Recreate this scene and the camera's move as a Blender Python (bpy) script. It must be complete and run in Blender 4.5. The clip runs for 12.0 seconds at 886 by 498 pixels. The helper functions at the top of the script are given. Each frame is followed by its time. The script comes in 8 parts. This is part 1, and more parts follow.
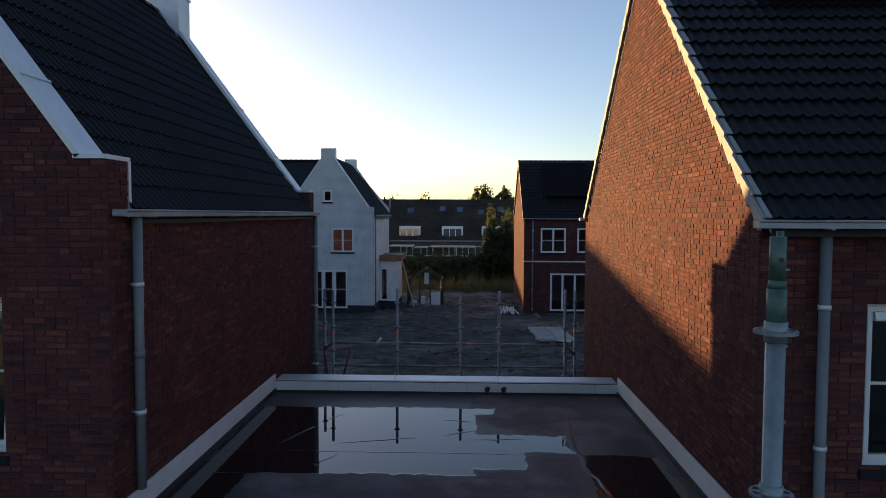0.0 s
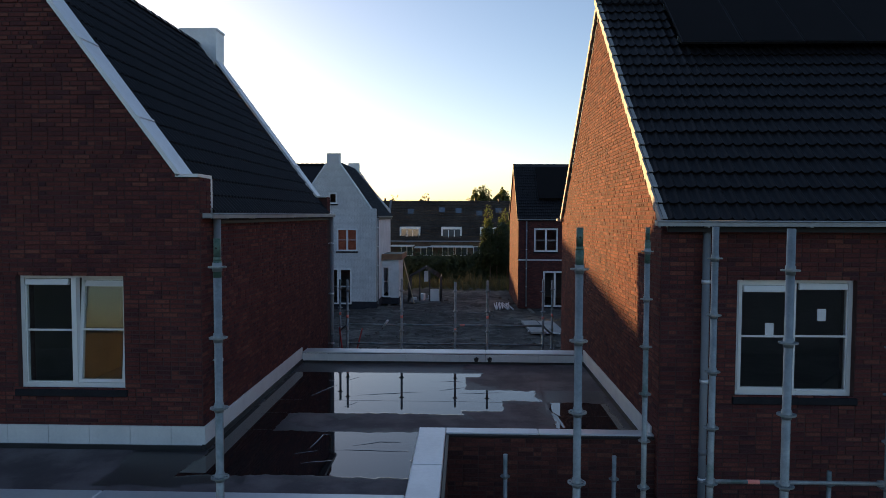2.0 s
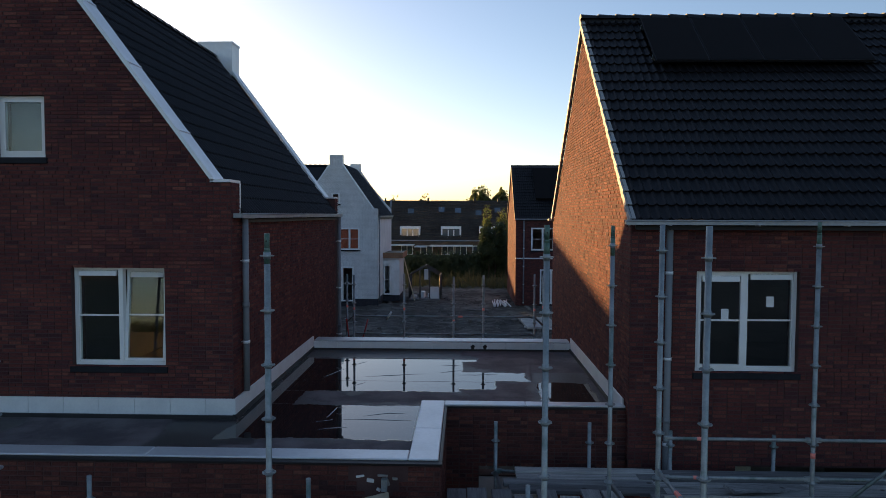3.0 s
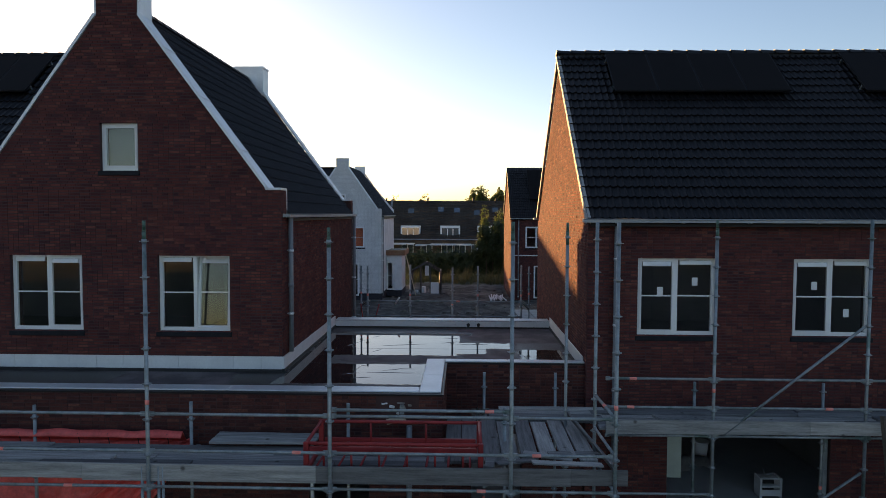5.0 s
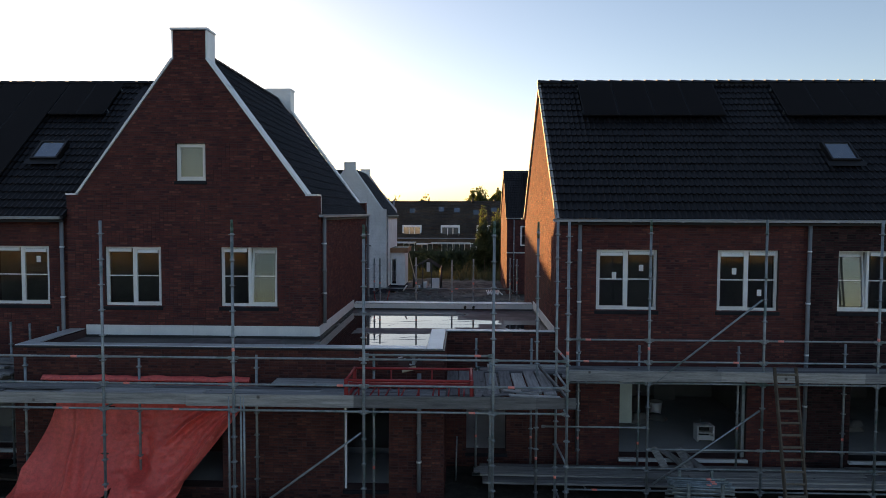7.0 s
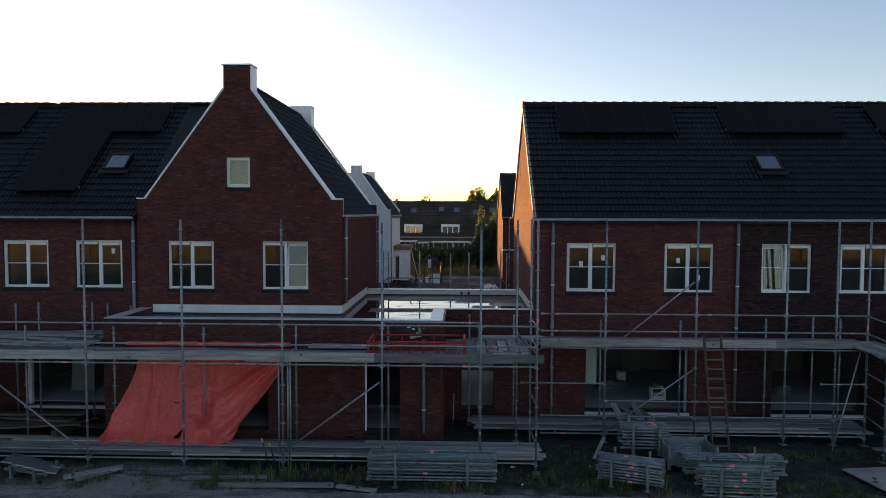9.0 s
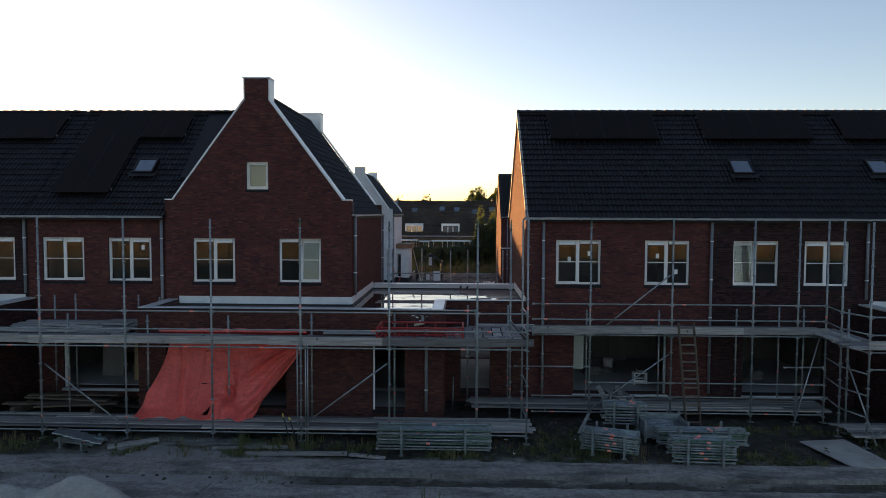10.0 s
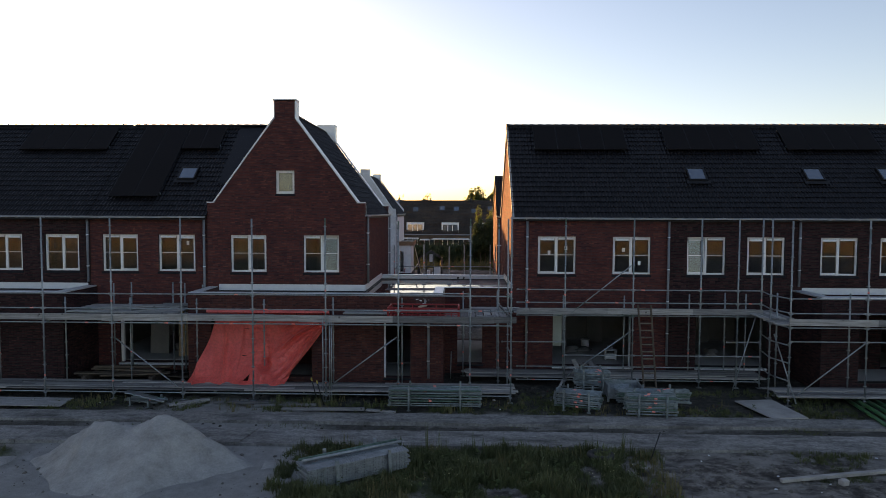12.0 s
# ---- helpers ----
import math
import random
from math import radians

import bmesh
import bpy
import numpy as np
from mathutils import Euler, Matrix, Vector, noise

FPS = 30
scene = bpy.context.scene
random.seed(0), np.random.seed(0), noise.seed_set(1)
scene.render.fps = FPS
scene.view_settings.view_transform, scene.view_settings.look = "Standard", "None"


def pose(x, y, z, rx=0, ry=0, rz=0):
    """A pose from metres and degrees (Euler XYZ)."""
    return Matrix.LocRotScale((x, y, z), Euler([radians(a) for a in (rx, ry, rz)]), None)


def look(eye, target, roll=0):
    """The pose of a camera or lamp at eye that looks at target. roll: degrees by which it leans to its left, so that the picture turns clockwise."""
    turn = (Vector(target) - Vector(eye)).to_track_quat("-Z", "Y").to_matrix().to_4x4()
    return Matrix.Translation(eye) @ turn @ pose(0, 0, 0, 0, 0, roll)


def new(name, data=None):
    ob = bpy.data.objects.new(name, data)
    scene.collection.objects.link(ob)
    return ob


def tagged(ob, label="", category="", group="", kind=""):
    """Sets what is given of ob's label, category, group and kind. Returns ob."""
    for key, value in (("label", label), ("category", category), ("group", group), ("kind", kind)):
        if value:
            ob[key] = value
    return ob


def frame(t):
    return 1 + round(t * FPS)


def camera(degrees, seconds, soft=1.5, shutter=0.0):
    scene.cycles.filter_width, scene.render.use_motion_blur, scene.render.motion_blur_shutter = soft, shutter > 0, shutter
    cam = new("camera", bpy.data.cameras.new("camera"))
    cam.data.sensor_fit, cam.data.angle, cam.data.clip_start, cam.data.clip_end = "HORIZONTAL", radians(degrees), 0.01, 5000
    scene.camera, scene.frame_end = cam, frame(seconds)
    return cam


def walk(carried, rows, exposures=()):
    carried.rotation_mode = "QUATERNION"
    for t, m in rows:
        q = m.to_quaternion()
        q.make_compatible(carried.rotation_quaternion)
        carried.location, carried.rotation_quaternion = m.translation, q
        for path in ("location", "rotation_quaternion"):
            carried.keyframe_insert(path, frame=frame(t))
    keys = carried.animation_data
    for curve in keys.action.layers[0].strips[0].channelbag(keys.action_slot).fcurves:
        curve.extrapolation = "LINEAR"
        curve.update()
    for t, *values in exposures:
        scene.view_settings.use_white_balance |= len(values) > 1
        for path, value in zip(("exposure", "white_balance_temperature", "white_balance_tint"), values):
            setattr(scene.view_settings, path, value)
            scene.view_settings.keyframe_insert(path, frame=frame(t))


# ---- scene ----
cam = camera(66.0, 12.0, soft=0.5)
SCALE = 1.25  # metres for one unit of the plan below
WIDE, LONG, EYE, TURN, ANGLE = 18.6 * SCALE, 17.38 * SCALE, 5.25 * SCALE, 1.82, 1.07
ROWS = [
    (0.0, 0.0, 0.0, 0.0, 0.01, -2.72, -0.21),
    (0.5, 0.0004, -0.0291, 0.0003, 0.0, -2.69, -0.22),
    (1.0, 0.0014, -0.0595, 0.0006, -0.01, -2.68, -0.2),
    (1.5, 0.0021, -0.0905, 0.0011, -0.01, -2.67, -0.18),
    (2.0, 0.0026, -0.1221, 0.0008, -0.02, -2.65, -0.17),
    (2.5, 0.0035, -0.1543, 0.0011, -0.03, -2.67, -0.18),
    (3.0, 0.003, -0.1867, 0.0011, -0.04, -2.68, -0.18),
    (5.0, 0.0014, -0.3339, 0.0015, -0.1, -2.71, -0.18),
    (5.5, 0.0003, -0.3759, 0.0025, -0.12, -2.72, -0.23),
    (6.0, -0.0004, -0.4202, 0.0027, -0.13, -2.73, -0.23),
    (6.5, -0.0003, -0.4628, 0.0022, -0.1, -2.72, -0.23),
    (7.0, -0.0003, -0.5099, 0.0028, -0.09, -2.74, -0.24),
    (9.0, 0.0005, -0.6997, 0.0038, -0.06, -2.78, -0.21),
    (9.5, -0.0002, -0.7489, 0.0039, -0.05, -2.81, -0.21),
    (10.0, -0.0002, -0.7989, 0.0044, -0.04, -2.83, -0.22),
    (10.5, 0.0001, -0.8492, 0.005, -0.03, -2.85, -0.22),
    (11.0, 0.0007, -0.8996, 0.0055, -0.02, -2.88, -0.21),
    (11.5, 0.001, -0.9498, 0.0063, -0.02, -2.89, -0.2),
    (12.0, 0.0013, -0.9998, 0.0076, -0.02, -2.92, -0.19),
]
EXPOSURE = [(0.0, -0.32, 6350, 18), (3.0, -0.14, 6450, 18), (5.5, 0.06, 7050, 20), (7.0, 0.09, 7250, 21), (10.0, 0.13, 7400, 21), (11.4, 0.13, 7450, 22), (12.0, 0.29, 7800, 26)]
walk(cam, [(t, pose(0, 0, EYE, 0, 0, TURN) @ pose(WIDE * x, LONG * y, WIDE * z, 90 + ANGLE * pitch, ANGLE * roll, ANGLE * yaw)) for t, x, y, z, yaw, pitch, roll in ROWS], EXPOSURE)

# ---- light ----
SUN_TURN, SUN_RISE = -38.6, 5.9
world = bpy.data.worlds.new("evening_sky")
scene.world = world
world.use_nodes = True
sky = world.node_tree.nodes.new("ShaderNodeTexSky")
sky.sky_type = "NISHITA"
sky.sun_disc = False
sky.sun_elevation = radians(SUN_RISE)
sky.sun_rotation = radians(SUN_TURN)
sky.air_density, sky.dust_density, sky.ozone_density = 0.8, 0.7, 1.6
back = world.node_tree.nodes["Background"]
back.inputs[1].default_value = 0.29
haze = world.node_tree.nodes.new("ShaderNodeMix")
haze.data_type, haze.blend_type = "RGBA", "MULTIPLY"
haze.inputs[0].default_value, haze.inputs[7].default_value = 1.0, (1.02, 1.0, 0.99, 1)
world.node_tree.links.new(sky.outputs[0], haze.inputs[6])
world.node_tree.links.new(haze.outputs[2], back.inputs[0])
sun = new("sun", bpy.data.lights.new("sun", "SUN"))
sun.data.energy, sun.data.angle, sun.data.color = 14.0, radians(0.5), (1.0, 0.60, 0.22)
az, el = radians(SUN_TURN), radians(SUN_RISE)
sun_way = Vector((math.sin(az) * math.cos(el), math.cos(az) * math.cos(el), math.sin(el)))
sun.matrix_world = look(sun_way * 100, (0, 0, 0))


# ---- mesh building ----
class Geo:
    """Collects vertices and faces of one mesh."""

    def __init__(self):
        self.v, self.f, self.s = [], [], []

    def add(self, verts, faces, smooth=False):
        n = len(self.v)
        self.v.extend(tuple(p) for p in verts)
        self.f.extend(tuple(i + n for i in q) for q in faces)
        self.s.extend([smooth] * len(faces))
        return self

    def box(self, x0, x1, y0, y1, z0, z1, m=None):
        p = [Vector((x, y, z)) for x in (x0, x1) for y in (y0, y1) for z in (z0, z1)]
        if m is not None:
            p = [m @ q for q in p]
        return self.add(p, [(0, 1, 3, 2), (4, 6, 7, 5), (0, 4, 5, 1), (2, 3, 7, 6), (0, 2, 6, 4), (1, 5, 7, 3)])

    def bevel_box(self, x0, x1, y0, y1, z0, z1, b=0.006, m=None):
        """A box whose edges are cut off at 45 degrees."""
        verts, faces = [], []
        lo, hi = Vector((x0, y0, z0)), Vector((x1, y1, z1))
        index = {}
        for sx in (0, 1):
            for sy in (0, 1):
                for sz in (0, 1):
                    for axis in range(3):
                        p = [(lo, hi)[s][i] for i, s in enumerate((sx, sy, sz))]
                        for i, s in enumerate((sx, sy, sz)):
                            if i != axis:
                                p[i] += b if s == 0 else -b
                        index[sx, sy, sz, axis] = len(verts)
                        verts.append(m @ Vector(p) if m is not None else Vector(p))
        for axis in range(3):
            a, c = [i for i in range(3) if i != axis]
            for side in (0, 1):
                ring = []
                for ua, uc in ((0, 0), (1, 0), (1, 1), (0, 1)):
                    k = [0, 0, 0]
                    k[axis], k[a], k[c] = side, ua, uc
                    ring.append(index[(*k, axis)])
                faces.append(tuple(ring))
        for axis in range(3):
            a, c = [i for i in range(3) if i != axis]
            for ua in (0, 1):
                for uc in (0, 1):
                    k0, k1 = [0, 0, 0], [0, 0, 0]
                    k0[a] = k1[a] = ua
                    k0[c] = k1[c] = uc
                    k1[axis] = 1
                    faces.append((index[(*k0, a)], index[(*k1, a)], index[(*k1, c)], index[(*k0, c)]))
        for sx in (0, 1):
            for sy in (0, 1):
                for sz in (0, 1):
                    faces.append(tuple(index[sx, sy, sz, i] for i in range(3)))
        return self.add(verts, faces)

    def tube(self, p, q, r, n=8, r2=None):
        p, q = Vector(p), Vector(q)
        w = (q - p).normalized()
        a = w.orthogonal().normalized()
        b = w.cross(a)
        r2 = r if r2 is None else r2
        ring = [(math.cos(2 * math.pi * i / n), math.sin(2 * math.pi * i / n)) for i in range(n)]
        verts = [p + (a * c + b * s) * r for c, s in ring] + [q + (a * c + b * s) * r2 for c, s in ring]
        k = len(self.v)
        self.add(verts, [(i, (i + 1) % n, n + (i + 1) % n, n + i) for i in range(n)], True)
        self.f += [tuple(k + i for i in reversed(range(n))), tuple(k + n + i for i in range(n))]
        self.s += [False, False]
        return self

    def prism(self, outline, way):
        """A flat outline, pushed along way."""
        n = len(outline)
        way = Vector(way)
        a = [Vector(p) for p in outline]
        return self.add(a + [p + way for p in a], [tuple(reversed(range(n))), tuple(range(n, 2 * n))] + [(i, (i + 1) % n, n + (i + 1) % n, n + i) for i in range(n)])

    def weld(self):
        """Join corners that lie in one place."""
        spot, index = {}, []
        for p in self.v:
            index.append(spot.setdefault(tuple(round(c, 4) for c in p), len(spot)))
        self.v = list(spot)
        self.f = [tuple(index[i] for i in q) for q in self.f]
        return self

    def mesh(self, name):
        me = bpy.data.meshes.new(name)
        me.from_pydata([tuple(c * SCALE for c in p) for p in self.v], [], self.f)
        me.polygons.foreach_set("use_smooth", self.s)
        me.update()
        return me


SPOT = {}


def thing(name, at, label, category, group="", kind=""):
    """An Empty at the base of a thing, to which its parts are given."""
    ob = new(name)
    ob.empty_display_size = 0.2
    ob.location = Vector(at) * SCALE
    SPOT[ob] = Vector(at) * SCALE
    return tagged(ob, label, category, group, kind)


def part(name, geo, mat, parent=None, label="", at=None):
    """One mesh object under a thing or a part. geo: a Geo in units of the plan, or a mesh to share, at a place."""
    me = geo.mesh(name) if isinstance(geo, Geo) else geo
    if mat is not None and not me.materials:
        me.materials.append(mat)
    ob = new(name, me)
    SPOT[ob] = Vector(at) * SCALE if at is not None else Vector((0, 0, 0))
    if at is not None:
        ob.location = Vector(at) * SCALE
    if parent is not None:
        ob.parent = parent
        ob.matrix_parent_inverse = Matrix.Translation(-SPOT[parent])
    return tagged(ob, label) if label else ob


def solid(name, geo, mat, label, category, group="", kind=""):
    """A thing that is one mesh."""
    return tagged(part(name, geo, mat), label, category, group, kind)


# ---- materials ----
def nodes_of(name):
    m = bpy.data.materials.new(name)
    m.use_nodes = True
    t = m.node_tree
    return m, t, t.nodes["Principled BSDF"]


def node(t, kind, **sets):
    n = t.nodes.new(kind)
    for k, v in sets.items():
        if k == "op":
            n.operation = v
        elif k == "blend":
            n.blend_type = v
        else:
            n.inputs[k.replace("_", " ")].default_value = v
    return n


def place_of(t):
    """Where a point lies, in units of the plan."""
    v = t.nodes.new("ShaderNodeVectorMath")
    v.operation = "SCALE"
    v.inputs["Scale"].default_value = 1 / SCALE
    t.links.new(node(t, "ShaderNodeNewGeometry").outputs["Position"], v.inputs[0])
    return v.outputs[0]


def noise_of(t, scale, detail=4.0, rough=0.6, stretch=None, source=None):
    n = node(t, "ShaderNodeTexNoise", Scale=scale, Detail=detail, Roughness=rough)
    if source is None:
        source = place_of(t)
    if stretch:
        mp = node(t, "ShaderNodeMapping")
        mp.inputs["Scale"].default_value = stretch
        t.links.new(source, mp.inputs[0])
        source = mp.outputs[0]
    t.links.new(source, n.inputs["Vector"])
    return n.outputs[0]


def ramp(t, value, stops):
    r = t.nodes.new("ShaderNodeValToRGB")
    e = r.color_ramp.elements
    while len(e) < len(stops):
        e.new(0.5)
    for i, (p, c) in enumerate(stops):
        e[i].position = p
        e[i].color = (*c, 1) if len(c) == 3 else c
    t.links.new(value, r.inputs[0])
    return r.outputs[0]


def mixed(t, fac, a, b, blend="MIX"):
    n = t.nodes.new("ShaderNodeMix")
    n.data_type, n.blend_type = "RGBA", blend
    for sock, val in ((n.inputs[0], fac), (n.inputs[6], a), (n.inputs[7], b)):
        if isinstance(val, bpy.types.NodeSocket):
            t.links.new(val, sock)
        elif isinstance(val, (int, float)):
            sock.default_value = val
        else:
            sock.default_value = (*val, 1)
    return n.outputs[2]


def bumped(t, b, height, strength=0.3, distance=0.01):
    n = node(t, "ShaderNodeBump", Strength=strength, Distance=distance)
    t.links.new(height, n.inputs["Height"])
    t.links.new(n.outputs[0], b.inputs["Normal"])


def plain(name, dark, light, rough=0.6, metal=0.0, scale=6.0, fine=90.0, bump=0.15, stretch=None, dist=0.004, rough2=None):
    """A surface between two colours: patches at one scale, grain at a finer one."""
    m, t, b = nodes_of(name)
    big = noise_of(t, scale, 5, 0.6, stretch)
    small = noise_of(t, fine, 3, 0.6, stretch)
    both = node(t, "ShaderNodeMath", op="MULTIPLY_ADD")
    t.links.new(small, both.inputs[0])
    both.inputs[1].default_value = 0.35
    scaled = node(t, "ShaderNodeMath", op="MULTIPLY_ADD")
    t.links.new(big, scaled.inputs[0])
    scaled.inputs[1].default_value = 0.75
    scaled.inputs[2].default_value = -0.05
    t.links.new(scaled.outputs[0], both.inputs[2])
    col = ramp(t, both.outputs[0], [(0.3, dark), (0.7, light)])
    t.links.new(col, b.inputs["Base Color"])
    b.inputs["Metallic"].default_value = metal
    if rough >= 0.8:
        b.inputs["Specular IOR Level"].default_value = 0.2
    if rough2 is None:
        b.inputs["Roughness"].default_value = rough
    else:
        r = node(t, "ShaderNodeMapRange")
        r.inputs["To Min"].default_value, r.inputs["To Max"].default_value = rough, rough2
        t.links.new(big, r.inputs["Value"])
        t.links.new(r.outputs[0], b.inputs["Roughness"])
    if bump:
        bumped(t, b, both.outputs[0], bump, dist)
    return m


def brick_mat(name, stops, piece=False):
    """Fired clay: every brick has its own tone, with soot and grain on it. piece: for bricks that are objects of their own."""
    m, t, b = nodes_of(name)
    if piece:
        own = node(t, "ShaderNodeObjectInfo").outputs["Random"]
    else:
        own = node(t, "ShaderNodeNewGeometry").outputs["Random Per Island"]
    tone = ramp(t, own, stops)
    cloud = noise_of(t, 2.2, 4, 0.6)
    grain = noise_of(t, 55, 5, 0.7)
    shade = ramp(t, cloud, [(0.3, (0.72, 0.70, 0.74)), (0.7, (1.1, 1.08, 1.05))])
    col = mixed(t, 1.0, tone, shade, "MULTIPLY")
    fleck = ramp(t, grain, [(0.35, (0.6, 0.6, 0.62)), (0.65, (1.15, 1.12, 1.1))])
    t.links.new(mixed(t, 1.0, col, fleck, "MULTIPLY"), b.inputs["Base Color"])
    b.inputs["Roughness"].default_value = 0.9
    b.inputs["Specular IOR Level"].default_value = 0.15
    bumped(t, b, grain, 0.5, 0.004)
    return m


RED_STOPS = [(0.0, (0.075, 0.033, 0.039)), (0.12, (0.102, 0.038, 0.041)), (0.4, (0.132, 0.044, 0.042)), (0.8, (0.160, 0.053, 0.046)), (1.0, (0.205, 0.078, 0.062))]
BROWN_STOPS = [(0.0, (0.055, 0.027, 0.029)), (0.12, (0.080, 0.032, 0.031)), (0.4, (0.105, 0.039, 0.035)), (0.8, (0.130, 0.047, 0.039)), (1.0, (0.175, 0.073, 0.056))]
DARK_STOPS = [(0.0, (0.026, 0.015, 0.018)), (0.3, (0.046, 0.022, 0.025)), (0.7, (0.066, 0.029, 0.031)), (1.0, (0.090, 0.043, 0.041))]
MAT = {}
MAT["red"] = brick_mat("red_brick", RED_STOPS)
MAT["red_piece"] = brick_mat("red_brick_single", RED_STOPS, True)
MAT["brown"] = brick_mat("brown_brick", BROWN_STOPS)
MAT["brown_piece"] = brick_mat("brown_brick_single", BROWN_STOPS, True)
MAT["dark"] = brick_mat("dark_brick", DARK_STOPS)
MAT["dark_piece"] = brick_mat("dark_brick_single", DARK_STOPS, True)
MAT["mortar"] = plain("mortar", (0.055, 0.030, 0.030), (0.095, 0.056, 0.054), 0.95, scale=3)
MAT["mortar_dark"] = plain("dark_mortar", (0.022, 0.020, 0.020), (0.045, 0.04, 0.038), 0.95, scale=3)
MAT["white_brick"] = plain("white_painted_brick", (0.58, 0.59, 0.60), (0.82, 0.83, 0.84), 0.75, scale=1.2, fine=9, bump=0.3, dist=0.01)
MAT["white_mortar"] = plain("white_painted_joint", (0.40, 0.40, 0.41), (0.55, 0.55, 0.56), 0.8, scale=1.2)
MAT["plinth"] = plain("dark_plinth_brick", (0.02, 0.022, 0.03), (0.05, 0.05, 0.06), 0.8)


def tile_mat(name, piece=False):
    m, t, b = nodes_of(name)
    own = node(t, "ShaderNodeObjectInfo").outputs["Random"] if piece else node(t, "ShaderNodeNewGeometry").outputs["Random Per Island"]
    tone = ramp(t, own, [(0.0, (0.0036, 0.0032, 0.0043)), (1.0, (0.0075, 0.0066, 0.0085))])
    dust = ramp(t, noise_of(t, 3.0, 6, 0.65), [(0.35, (0.75, 0.75, 0.78)), (0.7, (1.3, 1.28, 1.22))])
    t.links.new(mixed(t, 1.0, tone, dust, "MULTIPLY"), b.inputs["Base Color"])
    b.inputs["Roughness"].default_value = 0.50
    b.inputs["Specular IOR Level"].default_value = 0.35
    bumped(t, b, noise_of(t, 120, 3, 0.6), 0.25, 0.003)
    return m


MAT["tile"] = tile_mat("anthracite_roof_tile")
MAT["tile_piece"] = tile_mat("anthracite_roof_tile_single", True)
MAT["verge"] = plain("pale_verge_tile", (0.26, 0.26, 0.26), (0.37, 0.37, 0.37), 0.7)
MAT["zinc"] = plain("zinc_sheet", (0.62, 0.65, 0.68), (0.80, 0.83, 0.86), 0.42, 0.45, scale=2.5, fine=25, bump=0.05, rough2=0.6)
# darker copy of the zinc: the shade on gutter fronts is in its colour
MAT["gutter"] = plain("shaded_zinc_gutter", (0.20, 0.215, 0.235), (0.34, 0.36, 0.385), 0.5, 0.4, scale=2.5, fine=25, bump=0.05)
MAT["pipe"] = plain("grey_plastic_pipe", (0.15, 0.165, 0.185), (0.20, 0.215, 0.235), 0.5, bump=0.03)
MAT["alu"] = plain("aluminium_trim", (0.60, 0.62, 0.64), (0.76, 0.78, 0.80), 0.45, 0.55, scale=1.5, fine=18, bump=0.05)
MAT["white"] = plain("white_window_plastic", (0.72, 0.73, 0.73), (0.82, 0.83, 0.83), 0.35, scale=2, bump=0.02)
MAT["panel"] = plain("white_fibre_cement", (0.60, 0.61, 0.62), (0.74, 0.75, 0.75), 0.65, scale=3, fine=40, bump=0.05)
MAT["sill"] = plain("dark_stone_sill", (0.012, 0.013, 0.017), (0.026, 0.027, 0.032), 0.85)
MAT["galv"] = plain("galvanised_steel", (0.19, 0.22, 0.235), (0.36, 0.395, 0.41), 0.5, 0.55, scale=9, fine=60, bump=0.05)
t = MAT["galv"].node_tree
b = t.nodes["Principled BSDF"]
left_paint = ramp(t, noise_of(t, 2.4, 5, 0.65), [(0.54, (0, 0, 0)), (0.66, (0.62, 0.62, 0.62))])
t.links.new(mixed(t, left_paint, b.inputs["Base Color"].links[0].from_socket, (0.045, 0.120, 0.095)), b.inputs["Base Color"])
MAT["galv_green"] = plain("worn_green_painted_steel", (0.018, 0.075, 0.045), (0.14, 0.21, 0.18), 0.5, 0.25, scale=12, fine=60, bump=0.08)
MAT["teal"] = plain("bluish_worn_steel", (0.095, 0.122, 0.128), (0.31, 0.365, 0.38), 0.45, 0.5, scale=7, fine=50, bump=0.08)
MAT["orange"] = plain("orange_marker_paint", (0.88, 0.17, 0.13), (0.95, 0.38, 0.32), 0.5, bump=0.0)
MAT["wood"] = plain("weathered_scaffold_wood", (0.13, 0.125, 0.12), (0.37, 0.355, 0.335), 0.85, scale=3, fine=26, stretch=(0.6, 9, 9), bump=0.35)
MAT["wood_y"] = plain("weathered_scaffold_wood_across", (0.13, 0.125, 0.12), (0.37, 0.355, 0.335), 0.85, scale=3, fine=26, stretch=(9, 0.6, 9), bump=0.35)
for key in ("wood", "wood_y"):
    # every board weathers to its own tone, with dark knots
    t = MAT[key].node_tree
    b = t.nodes["Principled BSDF"]
    tone = ramp(t, node(t, "ShaderNodeObjectInfo").outputs["Random"], [(0.0, (0.44, 0.45, 0.48)), (0.5, (0.95, 0.97, 1.01)), (1.0, (1.55, 1.55, 1.54))])
    knot = node(t, "ShaderNodeTexVoronoi", Scale=3.1)
    t.links.new(place_of(t), knot.inputs["Vector"])
    spot = ramp(t, knot.outputs[0], [(0.05, (0.35, 0.33, 0.32)), (0.12, (1, 1, 1))])
    col = mixed(t, 1.0, b.inputs["Base Color"].links[0].from_socket, tone, "MULTIPLY")
    t.links.new(mixed(t, 1.0, col, spot, "MULTIPLY"), b.inputs["Base Color"])
MAT["timber"] = plain("pale_timber", (0.36, 0.29, 0.20), (0.55, 0.46, 0.34), 0.8, scale=3, fine=22, bump=0.2)
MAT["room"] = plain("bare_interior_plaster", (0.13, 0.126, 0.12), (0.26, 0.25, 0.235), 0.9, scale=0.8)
MAT["room_floor"] = plain("bare_screed_floor", (0.30, 0.297, 0.292), (0.48, 0.475, 0.465), 0.85, scale=0.8)
MAT["attic_board"] = plain("pale_grey_board", (0.22, 0.25, 0.26), (0.28, 0.31, 0.32), 0.8, scale=2, bump=0.05)
